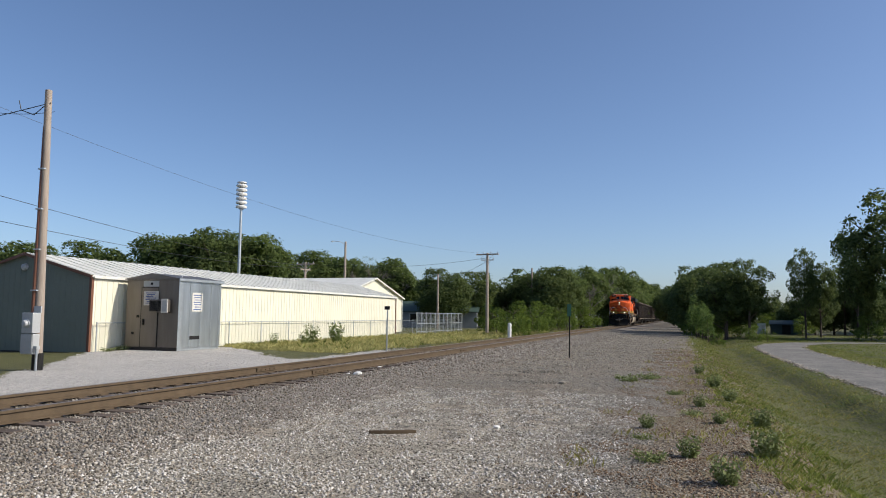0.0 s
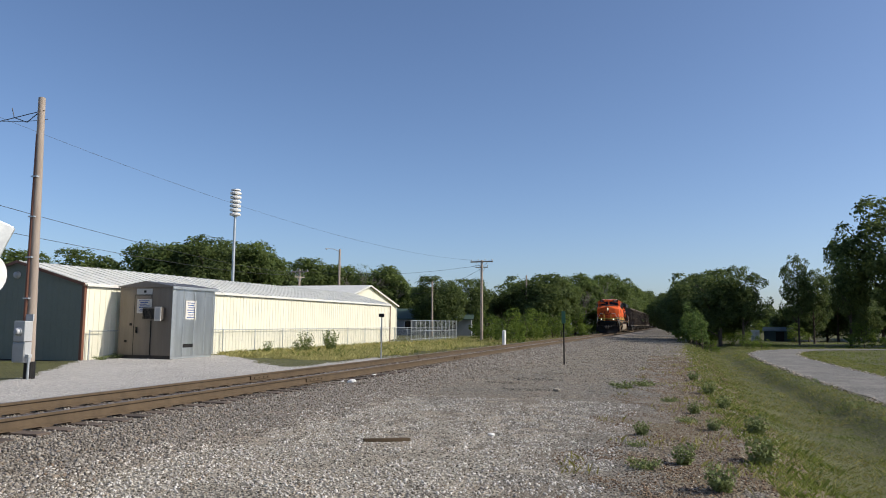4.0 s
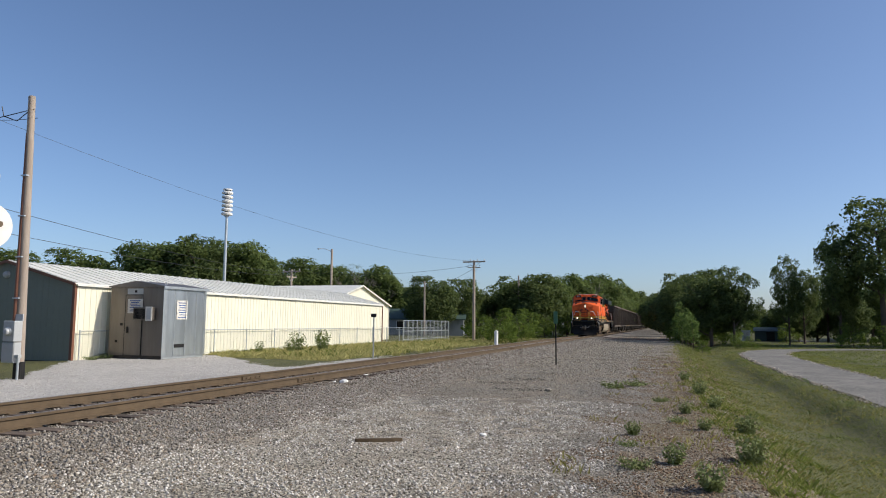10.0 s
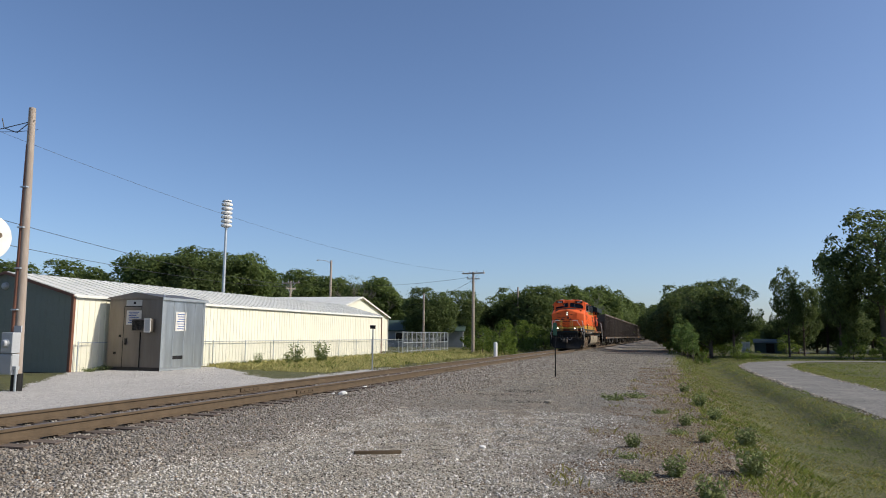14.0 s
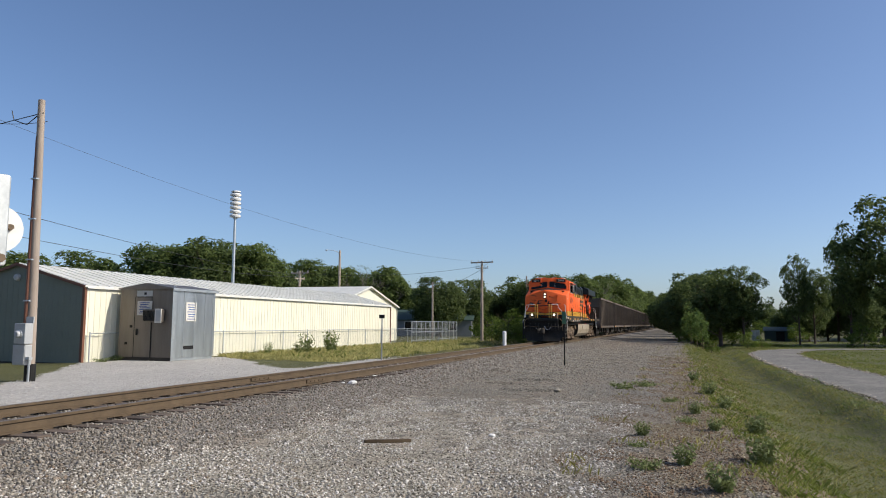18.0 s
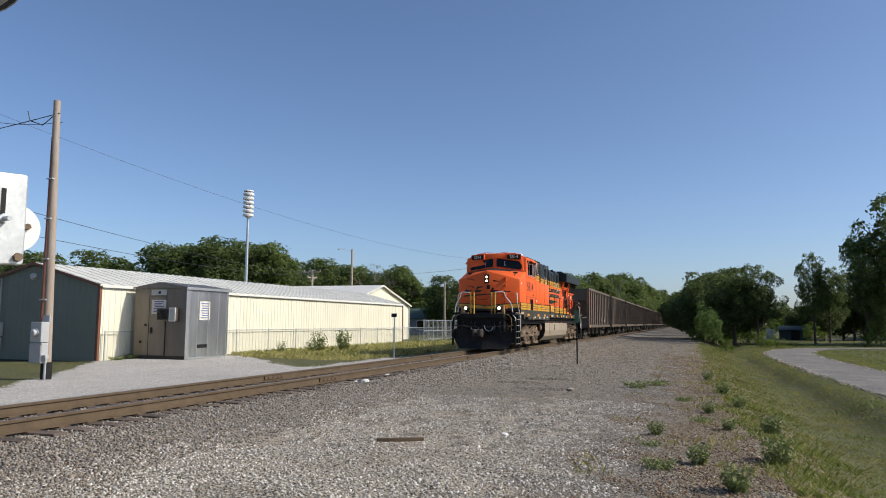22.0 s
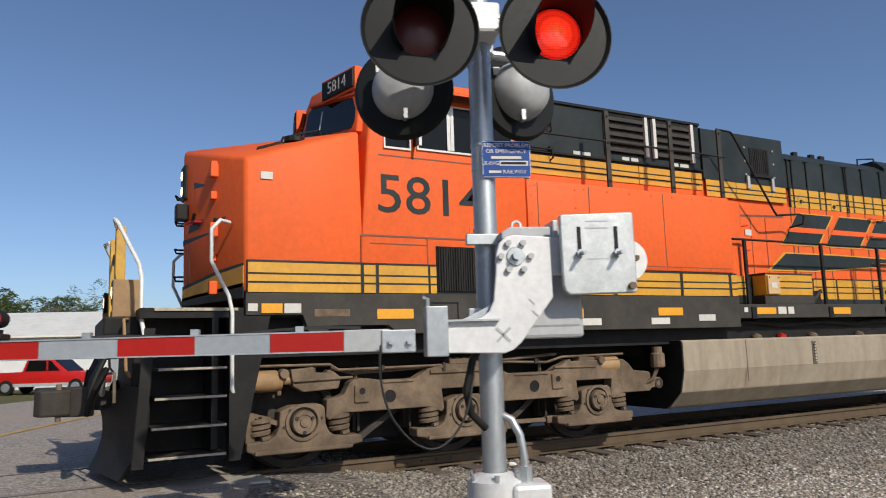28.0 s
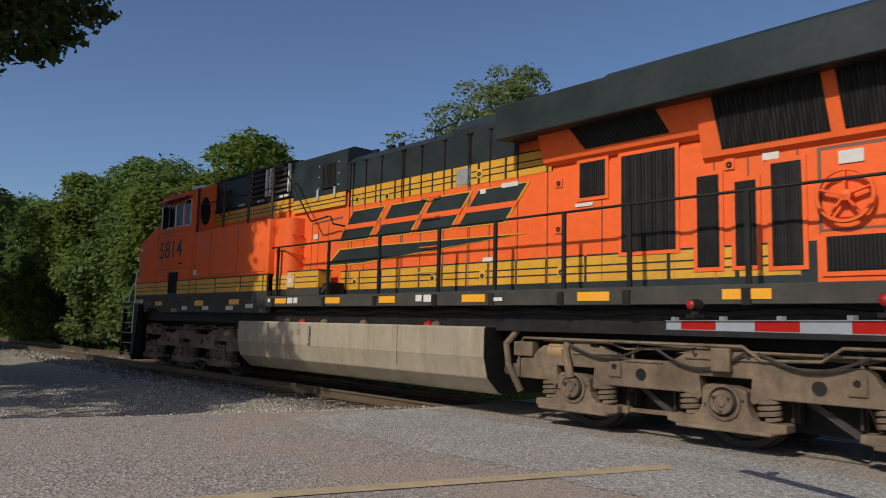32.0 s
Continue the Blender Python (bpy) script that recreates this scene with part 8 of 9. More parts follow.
part("strip", Geo().prism([(-0.32, -0.03), (-0.1, -0.045), (0.2, -0.03), (0.33, 0.0), (0.2, 0.035), (-0.15, 0.03), (-0.34, 0.02)], "z", -0.02, 0.03), RUST_RAIL, tk, bevel=0.006)
for i, (x, y, s) in enumerate([(-2.52, 10.82, 0.06), (-2.72, 18.25, 0.10), (-7.82, 5.07, 0.07), (-7.55, 16.67, 0.12), (-7.85, 16.77, 0.05), (-7.98, 19.04, 0.07), (-6.27, 3.96, 0.05)]):
    r = random.Random(i)
    g = Geo()
    g.lathe([(0.0, -s * 0.3), (s * 0.9, -s * 0.2), (s, s * 0.15), (s * 0.6, s * 0.45), (0.0, s * 0.55)], (0, 0, 0), (0.2, 0.1, 1), 7)
    tagged(part("loose_rock", g, WHITE_PAINT if i != 1 else GRAVEL_STONE, None, at=pose(x, y, float(ground_z(x, y)) + s * 0.25, 0, 0, i * 50)), "pale loose lump of rock on gravel", "rock", "loose rocks")


# ---------------------------------------------------------------- far buildings, vehicles
def small_house(x, y, w, d, hw, hr, ang, wall, roof, label, name="house"):
    z0 = float(ground_z(x, y)) - 0.1
    b = thing(name, label, "house", pose(x, y, z0, 0, 0, ang))
    part("wall", Geo().box(-w / 2, w / 2, -d / 2, d / 2, 0, hw), wall, b)
    for s in (-1, 1):
        part("gable", Geo().prism([(-d / 2, hw), (d / 2, hw), (0, hr)], "x", *sorted((s * (w / 2 - 0.1), s * (w / 2 - 0.002)))), wall, b)
        part("roof_slope", Geo().prism([(0, hr + 0.12), (s * (d / 2 + 0.35), hw + 0.02), (s * (d / 2 + 0.35), hw - 0.1), (0, hr)], "x", -w / 2 - 0.3, w / 2 + 0.3), roof, b)
    for k in range(max(1, int(w / 3))):
        xx = -w / 2 + 1.5 + k * 3.0
        wn_ = part("window", Geo().box(xx - 0.5, xx + 0.5, -d / 2 - 0.03, -d / 2 - 0.004, 0.9, 2.0), CAB_GLASS, b)
        part("frame", Geo().box(xx - 0.56, xx + 0.56, -d / 2 - 0.02, -d / 2 - 0.002, 0.84, 2.06), WHITE_PAINT, wn_)
    return b


ROOF_GREEN = paint("dark_green_roof", (0.05, 0.085, 0.07), 0.6, var=0.1)
ROOF_BROWN = paint("brown_shingle", (0.16, 0.11, 0.08), 0.85, var=0.2, scale=3)
BRICK_RED = paint("red_brown_brick", (0.24, 0.10, 0.075), 0.85, var=0.15, scale=4)
SIDING = paint("grey_siding", (0.23, 0.25, 0.26), 0.7, var=0.08)
WHITE_SIDING = paint("white_siding", (0.70, 0.72, 0.70), 0.6, var=0.06)
small_house(-34.55, 95.13, 16, 7, 2.3, 3.6, 12, SIDING, ROOF_GREEN, "low grey house with a dark green roof")
small_house(-46.8, 24.2, 5.0, 4.0, 2.9, 3.2, 25, SIDING, ROOF_WHITE, "small grey flat-roofed pump hut beside the street", "hut")
small_house(-87.32, 44.95, 14, 9, 2.8, 4.6, 25, WHITE_SIDING, ROOF_BROWN, "white house with a brown roof far down the street")
small_house(-55.77, -4.21, 17, 12, 3.2, 4.8, 75, WHITE_SIDING, ROOF_WHITE, "pale metal-sided garage beyond the street", "garage")
small_house(-47.28, -13.98, 16, 9, 3.0, 3.9, 75, BRICK_RED, ROOF_WHITE, "low brick shop with a pale roof", "shop")


def pickup(x, y, ang, body, label, length=5.4):
    v = thing("pickup_truck", label, "truck", pose(x, y, float(ground_z(x, y)), 0, 0, ang))
    k = length / 5.4
    side = [(-2.7, 0.45), (2.7, 0.45), (2.72, 0.75), (2.6, 1.0), (1.3, 1.08), (0.55, 1.72), (-0.7, 1.76), (-0.95, 1.12), (-2.68, 1.10), (-2.72, 0.75)]
    part("body", Geo().prism([(a * k, b) for a, b in side], "y", -0.92, 0.92), body, v, bevel=0.06, smooth=40)
    part("rocker", Geo().box(-2.66 * k, 2.66 * k, -0.925, 0.925, 0.40, 0.56), LAMP_GREY, v)
    for s in (-1, 1):
        part("side_window", Geo().prism([(0.35 * k, 1.15), (0.95 * k, 1.15), (0.5 * k, 1.64), (0.35 * k, 1.66)], "y", *sorted((s * 0.925, s * 0.93))), CAB_GLASS, v)
        part("side_window", Geo().prism([(-0.78 * k, 1.15), (0.28 * k, 1.15), (0.28 * k, 1.66), (-0.6 * k, 1.68)], "y", *sorted((s * 0.925, s * 0.93))), CAB_GLASS, v)
        for a in (-1.7, 1.75):
            w = part("wheel", Geo().lathe([(0.0, -0.11), (0.36, -0.11), (0.38, -0.05), (0.38, 0.05), (0.36, 0.11), (0.0, 0.11)], (a * k, s * 0.86, 0.37), (0, 1, 0), 18), BLACK, v, smooth=40)
            part("rim", Geo().lathe([(0.0, 0.0), (0.21, 0.0), (0.23, -0.02)], (a * k, s * 0.975, 0.37), (0, s, 0), 14), GALV, w)
    part("windscreen", Geo().prism([(1.24 * k, 1.11), (1.28 * k, 1.13), (0.62 * k, 1.70), (0.58 * k, 1.68)], "y", -0.78, 0.78), CAB_GLASS, v)
    return v


CAR_RED = paint("red_car_paint", (0.50, 0.015, 0.012), 0.25, var=0.03, bump=0)
CAR_BLUE = paint("blue_car_paint", (0.08, 0.16, 0.33), 0.25, var=0.03, bump=0)
CAR_SILVER = paint("silver_car_paint", (0.45, 0.46, 0.47), 0.3, 0.5, var=0.03, bump=0)
pickup(-41.98, -0.45, 62, CAR_RED, "bright red pickup truck parked on asphalt")
for i, (c, lab) in enumerate(((CAR_SILVER, "silver car parked in the yard"), (CAR_BLUE, "blue car parked in the yard"), (CAR_SILVER, "silver car parked beside others"), (CAR_BLUE, "blue pickup parked beside others"))):
    pickup(-49 + i * 3.2, 33.5 + i * 3.2, 110, c, lab, 4.8)


hut = thing("garden_cabinet", "small white cabinet in grass behind the lane", "cabinet", pose(9.1, 95, float(ground_z(9.1, 95)) - 0.03, 0, 0, -8))
part("body", Geo().box(-0.45, 0.45, -0.4, 0.4, 0, 1.25), WHITE_PAINT, hut, bevel=0.02)
part("door", Geo().box(0.02, 0.36, -0.425, -0.402, 0.15, 1.1), LABEL_WHITE, hut)
part("hatch", Geo().box(-0.34, -0.08, -0.42, -0.402, 0.2, 0.6), METER_GREY, hut)
part("lid", Geo().box(-0.5, 0.5, -0.45, 0.45, 1.252, 1.31), WHITE_PAINT, hut)
low = thing("low_shed", "low dark green shed behind the lane", "shed", pose(11.9, 96, float(ground_z(11.9, 96)) - 0.03, 0, 0, -8))
part("wall", Geo().box(-1.7, 1.7, -1.0, 1.0, 0, 1.25), GREEN_DARK_WALL, low, bevel=0.02)
part("roof", Geo().prism([(-1.15, 1.252), (1.15, 1.252), (0, 1.72)], "x", -1.85, 1.85), GREEN_DARK_WALL, low, "dull dark green roof")
part("door", Geo().box(-0.4, 0.5, -1.03, -1.002, 0.05, 1.15), BLACK, low)
for k, (dx, w, h) in enumerate(((14.6, 0.5, 0.3), (15.3, 0.7, 0.22), (13.9, 0.35, 0.36))):
    boulder = thing("pale_boulder", "pale boulder beside the low shed", "stone", pose(dx, 94 + k * 0.3, float(ground_z(dx, 94)) - 0.03), "boulders")
    part("stone", Geo().lathe([(w * 0.9, 0), (w, h * 0.4), (w * 0.7, h * 0.85), (0.0, h)], (0, 0, 0), (0, 0, 1), 9), GRAVEL_LIGHT, boulder, smooth=40)


# ---------------------------------------------------------------- trees, bushes, grass
def quads_mesh(name, V, material, tri=False):
    """A mesh of separate quads or triangles from an array (n, 3 or 4, 3)."""
    n, k, _ = V.shape
    me = bpy.data.meshes.new(name)
    me.vertices.add(n * k)
    me.vertices.foreach_set("co", V.reshape(-1).astype(np.float32))
    me.loops.add(n * k)
    me.loops.foreach_set("vertex_index", np.arange(n * k, dtype=np.int32))
    me.polygons.add(n)
    me.polygons.foreach_set("loop_start", np.arange(0, n * k, k, dtype=np.int32))
    me.update(calc_edges=True)
    me.validate()
    me.materials.append(material)
    return me


def leaves(rs, C, size, up=0.5, outward=None):
    """Leaf blades at the points C, random in turn and size."""
    n = len(C)
    N = rs.normal(size=(n, 3))
    N[:, 2] = np.abs(N[:, 2]) + up
    if outward is not None:
        N += outward * 0.9
    N /= np.linalg.norm(N, axis=1)[:, None]
    T = np.cross(N, rs.normal(size=(n, 3)))
    T /= np.linalg.norm(T, axis=1)[:, None]
    S = np.cross(N, T)
    L = size * rs.uniform(0.6, 1.35, (n, 1))
    W = L * rs.uniform(0.35, 0.6, (n, 1))
    return np.stack([C - T * L, C + S * W + N * L * 0.12, C + T * L, C - S * W + N * L * 0.12], 1)


def crown(rs, centre, radii, lobes, per, size, lobe=0.34, lower=-0.8):
    """Leaves on the skins of many lobes that fill an uneven crown, with gaps between."""
    c, r = np.array(centre, float), np.array(radii, float) * 1.08
    D = rs.normal(size=(lobes, 3))
    D /= np.linalg.norm(D, axis=1)[:, None]
    D = D[D[:, 2] > lower]
    lump = 0.86 + 0.10 * np.sin(D[:, 0] * 4.3 + rs.uniform(0, 6)) + 0.09 * np.sin(D[:, 1] * 5.1 + D[:, 2] * 3.7 + rs.uniform(0, 6))
    rad = lump * rs.uniform(0.10, 1.0, len(D)) ** 0.42
    size_l = rs.uniform(0.55, 1.2, len(D)) * lobe * (1.15 - 0.45 * rad)
    P = c + D * (rad * (1 - size_l * 0.55))[:, None] * r
    k = rs.poisson(per * (size_l / lobe) ** 2)
    idx = np.repeat(np.arange(len(P)), k)
    N = rs.normal(size=(len(idx), 3))
    N[:, 2] += 0.25
    N += D[idx] * 0.8
    N /= np.linalg.norm(N, axis=1)[:, None]
    deep = rs.uniform(0.45, 1.0, (len(idx), 1)) ** 0.5 * rs.choice([1.0, 1.0, 1.0, 1.22], (len(idx), 1))
    C = P[idx] + N * deep * size_l[idx][:, None] * r.mean() * np.array([1, 1, 0.8])
    return leaves(rs, C, size, 0.35, N)


def make_tree(name, label, seed, height, radius, material, leaf=0.22, lobes=40, per=300, trunk=0.22, base=0.28, lobe=0.34, group="trees"):
    rs = np.random.RandomState(seed)
    r = random.Random(seed)
    t = thing(name, label, "tree" if name != "bush" else "bush", None, group)
    g = Geo()
    bend = [(r.uniform(-0.2, 0.2), r.uniform(-0.2, 0.2)) for _ in range(4)]
    top = height * 0.72
    pts = [(bend[i][0] * i * 0.5, bend[i][1] * i * 0.5, top * i / 3) for i in range(4)]
    for i in range(3):
        a, b = pts[i], pts[i + 1]
        g.rod((a[0], a[1], a[2] - (0.25 if i == 0 else 0)), b, trunk * (1 - 0.26 * i), trunk * (1 - 0.26 * (i + 1)), 9, False)
    for i in range(9):
        k = r.uniform(base + 0.02, 0.95)
        a = Vector((pts[1][0] * k, pts[1][1] * k, top * k))
        ang = i * 2.4 + r.uniform(-0.4, 0.4)
        ln = radius * r.uniform(0.45, 0.85)
        b = a + Vector((math.cos(ang) * ln * 0.55, math.sin(ang) * ln * 0.55, ln * 0.35))
        c = b + Vector((math.cos(ang + 0.3) * ln * 0.45, math.sin(ang + 0.3) * ln * 0.45, ln * 0.45))
        g.rod(a, b, trunk * 0.35, trunk * 0.22, 6, False)
        g.rod(b, c, trunk * 0.22, trunk * 0.07, 6, False)
    part("trunk", g, BARK, t, smooth=60)
    zc = height * (1 + base) / 2
    V = crown(rs, (pts[2][0], pts[2][1], zc), (radius, radius, height * (1 - base) / 2), lobes, per, leaf, lobe)
    part("crown", quads_mesh("crown", V, material), None, t)
    return t


def plant(proto, x, y, height, proto_height, turn, wide=1.0):
    o = copy_thing(proto, pose(x, y, float(ground_z(x, y)) - 0.05, 0, 0, turn))
    k = height / proto_height
    o.scale = (k * wide, k * wide, k)
    return o


PROTO = [make_tree("tree", "broad dark green deciduous tree in full leaf", 11, 10.0, 4.2, LEAF_FAR, 0.19, 60, 400, base=0.03, lobe=0.40),
         make_tree("tree", "tall dark green deciduous tree with an uneven crown", 12, 11.0, 3.6, LEAF_DARK, 0.19, 60, 400, base=0.02, lobe=0.40),
         make_tree("tree", "rounded mid green deciduous tree in full leaf", 13, 9.0, 4.0, LEAF_FAR, 0.18, 60, 420, base=0.0, lobe=0.40),
         make_tree("tree", "dark leafy tree with low branches", 14, 9.0, 3.8, LEAF_DARK, 0.18, 64, 420, base=-0.05, lobe=0.40)]
PH = [10.0, 11.0, 9.0, 9.0]
BUSH = make_tree("bush", "dense leafy bush at the edge of the railway", 15, 3.0, 1.9, LEAF_FRESH, 0.10, 26, 150, 0.06, -0.05, 0.36, "bushes")
SAPLING = make_tree("tree", "slender pale green young tree", 16, 5.0, 1.15, LEAF_MID, 0.10, 34, 80, 0.06, -0.02, 0.34)
BARE = make_tree("tree", "thin grey tree with few leaves", 17, 10.0, 3.0, LEAF_PALE, 0.10, 60, 60, 0.16, 0.25, 0.25)
LUSH = [make_tree("tree", "dense leafy tree with large bright leaves beside the track", 18, 7.5, 3.4, LEAF_FRESH, 0.10, 140, 760, 0.16, -0.12, 0.30, "trees behind the crossing"),
        make_tree("tree", "dense dark leafy tree reaching to the ground", 19, 7.0, 3.2, LEAF_MID, 0.085, 150, 900, 0.16, -0.14, 0.29, "trees behind the crossing")]
PALE_TREE = make_tree("tree", "tall pale green feathery tree behind the railway", 22, 15.0, 4.4, LEAF_PALE, 0.12, 150, 260, 0.2, 0.3, 0.22)
SHADE = make_tree("tree", "large shade tree with spreading leafy branches", 20, 15.0, 6.2, LEAF_DARK, 0.16, 200, 1000, 0.3, 0.40, 0.22)
SHADE.matrix_basis = pose(0.6, -18.3, float(ground_z(0.5, -18.6)))
droop = Geo()
rs = np.random.RandomState(23)
sprays = []
for dx, dy, z, n, r in ((-3.6, 1.9, 7.9, 300, 0.6), (-4.3, 1.8, 8.0, 340, 0.6), (-4.9, 1.9, 8.15, 220, 0.42), (-3.0, 1.7, 8.2, 360, 0.7), (-4.1, 1.8, 8.5, 340, 0.7), (-3.1, 1.5, 6.5, 70, 0.28), (-3.15, 1.5, 6.0, 50, 0.22), (-5.3, 1.95, 8.2, 70, 0.22), (-4.7, 1.9, 7.5, 80, 0.25), (-4.0, 1.8, 7.3, 60, 0.2)):
    C = np.array([dx, dy, z]) + rs.normal(size=(n, 3)) * r * np.array([0.6, 0.6, 0.38])
    sprays.append(leaves(rs, C, 0.105, 0.2))
    droop.rod((0, 0, 8.2), (dx * 0.55, dy * 0.55, max(8.8, z)), 0.09, 0.045, 6, False)
    droop.rod((dx * 0.55, dy * 0.55, max(8.8, z)), (dx, dy, z), 0.045, 0.012, 6, False)
part("hanging_branch", droop, BARK, SHADE)
part("hanging_leaf_spray", quads_mesh("hanging_leaf_spray", np.concatenate(sprays), LEAF_DARK), None, SHADE)
# out-of-view tree, added for its shade on the gravel and the cab
SHADE_SMALL = make_tree("tree", "unseen leafy tree placed to cast dappled shade", 21, 9.5, 3.6, LEAF_DARK, 0.12, 70, 260, 0.2, 0.38, 0.25)
SHADE_SMALL.matrix_basis = pose(3.6, -15.2, float(ground_z(3.6, -15.2)))
SHADE_SMALL.scale = (1.28, 1.28, 1.3)

spots = [(-86.8, 76.1, 10.7), (-92.5, 84.7, 11.1), (-94, 95, 13.0), (-90.1, 97.6, 11.9), (-67.6, 84.6, 13.1), (-63.1, 83.1, 13.3), (-58.7, 82.6, 13.5), (-57.7, 87.2, 13.2), (-56.6, 92.4, 11.4), (-61.7, 109.7, 11.7),
         (-57.3, 107.6, 11.9), (-56.3, 113, 11.8), (-41.9, 100.7, 9.8), (-38.1, 102.8, 7.6), (-29.9, 91.7, 7.9), (-28, 97.5, 7.9), (-25.9, 102.7, 7.8), (-23.1, 107.6, 7.7), (-18.5, 99.9, 8.6), (-16.5, 103.4, 8.8),
         (-15, 114.3, 9.2), (-14.4, 131.1, 10.5), (-13.7, 150.8, 11.5), (-13.5, 172.8, 12.5), (-13.3, 199.8, 13.0), (-12.9, 228.4, 13.0), (-12.2, 267, 13.5), (-11.8, 309.1, 14.0), (-11.2, 360.8, 15.0),
         (3.2, 87, 7.4), (4.0, 73.4, 6.6), (1.2, 88, 6.0), (2.2, 80.5, 6.4), (3.6, 107.7, 8.2), (3.4, 134.7, 9.0), (3.4, 170, 10.0), (3.4, 217.9, 12), (3.8, 285.7, 14), (-0.4, 128, 6.6), (-1.6, 156, 8.0), (-2.2, 186, 9.4), (-2.8, 226, 10.5), (-3.4, 275, 12), (-3.8, 330, 13),
         (16.2, 150, 6.0), (19.6, 148, 5.6), (22.4, 152, 6.4), (26, 146, 7.0), (14.6, 93, 4.6), (17.4, 98, 5.6), (20.4, 96, 5.2), (23.6, 99, 6.4), (26.4, 102, 7.0), (30, 108, 8.0), (34, 112, 8.4), (13.0, 101, 4.2), (28.2, 114.4, 9), (36.3, 124.5, 11),
         (-53.4, 29.6, 8.2), (-56.6, 32.4, 8.7), (-66.4, 32.5, 5.2), (-71, 33, 5.0), (-95.9, 33.7, 7.7), (-96.6, 26.2, 7.0), (-84.4, 52.4, 8.1), (-67.6, 15.2, 7.9), (-96.8, 28.9, 8.0), (-87.1, 17.4, 8.2),
         (-86, 4.5, 6.6), (-78.6, 0.6, 7.4), (-74, -4, 8.0), (-82, 6.2, 6.6), (-92, 11, 6.2), (-66, -11.4, 9.8), (-63.7, -18.9, 8.4), (-74.4, -25.9, 9.0), (-45.6, 40.9, 6.5), (-61.4, 42.7, 8.0), (-55.8, -30.4, 9), (-109.5, 46.5, 6.8), (-118.4, 37, 9), (-37.7, -21.9, 7), (-66, -6.5, 7.2), (-64, -10.5, 8.6), (-14, 440, 18), (-9, 455, 17), (-3, 445, 18), (3, 430, 17), (-19, 430, 17)]
rng = random.Random(7)
for i, (x, y, h) in enumerate(spots):
    k = 3 if x > -3 and i % 3 else rng.randrange(4)
    plant(PROTO[k], x, y, h * (1.2 if 0 < x < 11 else 1.06), PH[k], rng.uniform(0, 360), rng.uniform(1.0, 1.2) if x > 0 else rng.uniform(0.95, 1.25))
for k, (p, m) in enumerate(zip(PROTO, ((-48, 115.3, 12), (-33.4, 107.7, 8.5), (-77.1, 97, 11.5), (-20.4, 104.4, 8.4)))):
    p.matrix_basis = pose(m[0], m[1], float(ground_z(m[0], m[1])) - 0.05)
    p.scale = (m[2] / PH[k],) * 3
for x, y, h in ((-15.9, 118.2, 9.4), (-12.9, 137.9, 9.0), (-49.1, 109.2, 11.4)):
    plant(BARE, x, y, h, 10.0, x * 37)
BARE.matrix_basis = pose(-84, 3, -0.4)
AIRY = make_tree("tree", "tall dark tree with airy spreading branches", 24, 14.0, 5.0, LEAF_DARK, 0.19, 110, 170, 0.3, 0.17, 0.23)
for x, y, h, turn, wide in ((6.0, 72.5, 7.9, 40, 0.86), (11.3, 77, 9.3, 130, 0.52), (13.4, 82, 8.2, 300, 0.62), (15.6, 76.5, 11.2, 220, 0.55), (23.4, 76, 14.5, 75, 1.0), (29, 80, 13, 10, 1.0), (18.2, 96, 9.5, 170, 0.8)):
    plant(AIRY, x, y, h, 14.0, turn, wide)
AIRY.matrix_basis = pose(18.6, 73.5, float(ground_z(18.6, 73.5)) - 0.05, 0, 0, 25)
AIRY.scale = (1.04, 1.04, 1.04)


def twig_tree(seed, height):
    """A bare grey tree: each limb forks into thinner ones."""
    r = random.Random(seed)
    g = Geo()

    def grow(a, d, ln, rad, depth):
        b = a + d * ln
        g.rod(a, b, rad, rad * 0.62, 5, False)
        if depth == 0:
            return
        for _ in range(3 if depth > 1 else 4):
            q = (d + Vector((r.uniform(-1, 1), r.uniform(-1, 1), r.uniform(-0.25, 0.8))) * 0.62).normalized()
            grow(a.lerp(b, r.uniform(0.55, 1.0)), q, ln * r.uniform(0.6, 0.82), rad * 0.58, depth - 1)
    t = thing("tree", "leafless grey tree with fine bare twigs", "tree", None, "trees")
    grow(Vector((0, 0, -0.2)), Vector((0, 0, 1)), height * 0.32, height * 0.014, 5)
    part("trunk", g, TWIG_GREY, t)
    return t


TWIGS = twig_tree(5, 10.0)
TWIGS.matrix_basis = pose(-12.4, 121, -0.5)
for x, y, h, turn in ((-13.2, 110, 7.6, 60), (-12.3, 132, 8.6, 200), (-43.6, 98, 11.0, 120), (-40.9, 99, 9.6, 20), (-76, -0.6, 8.4, 80), (-79, 1.4, 7.6, 250)):
    plant(TWIGS, x, y, h, 10.0, turn, 1.1)
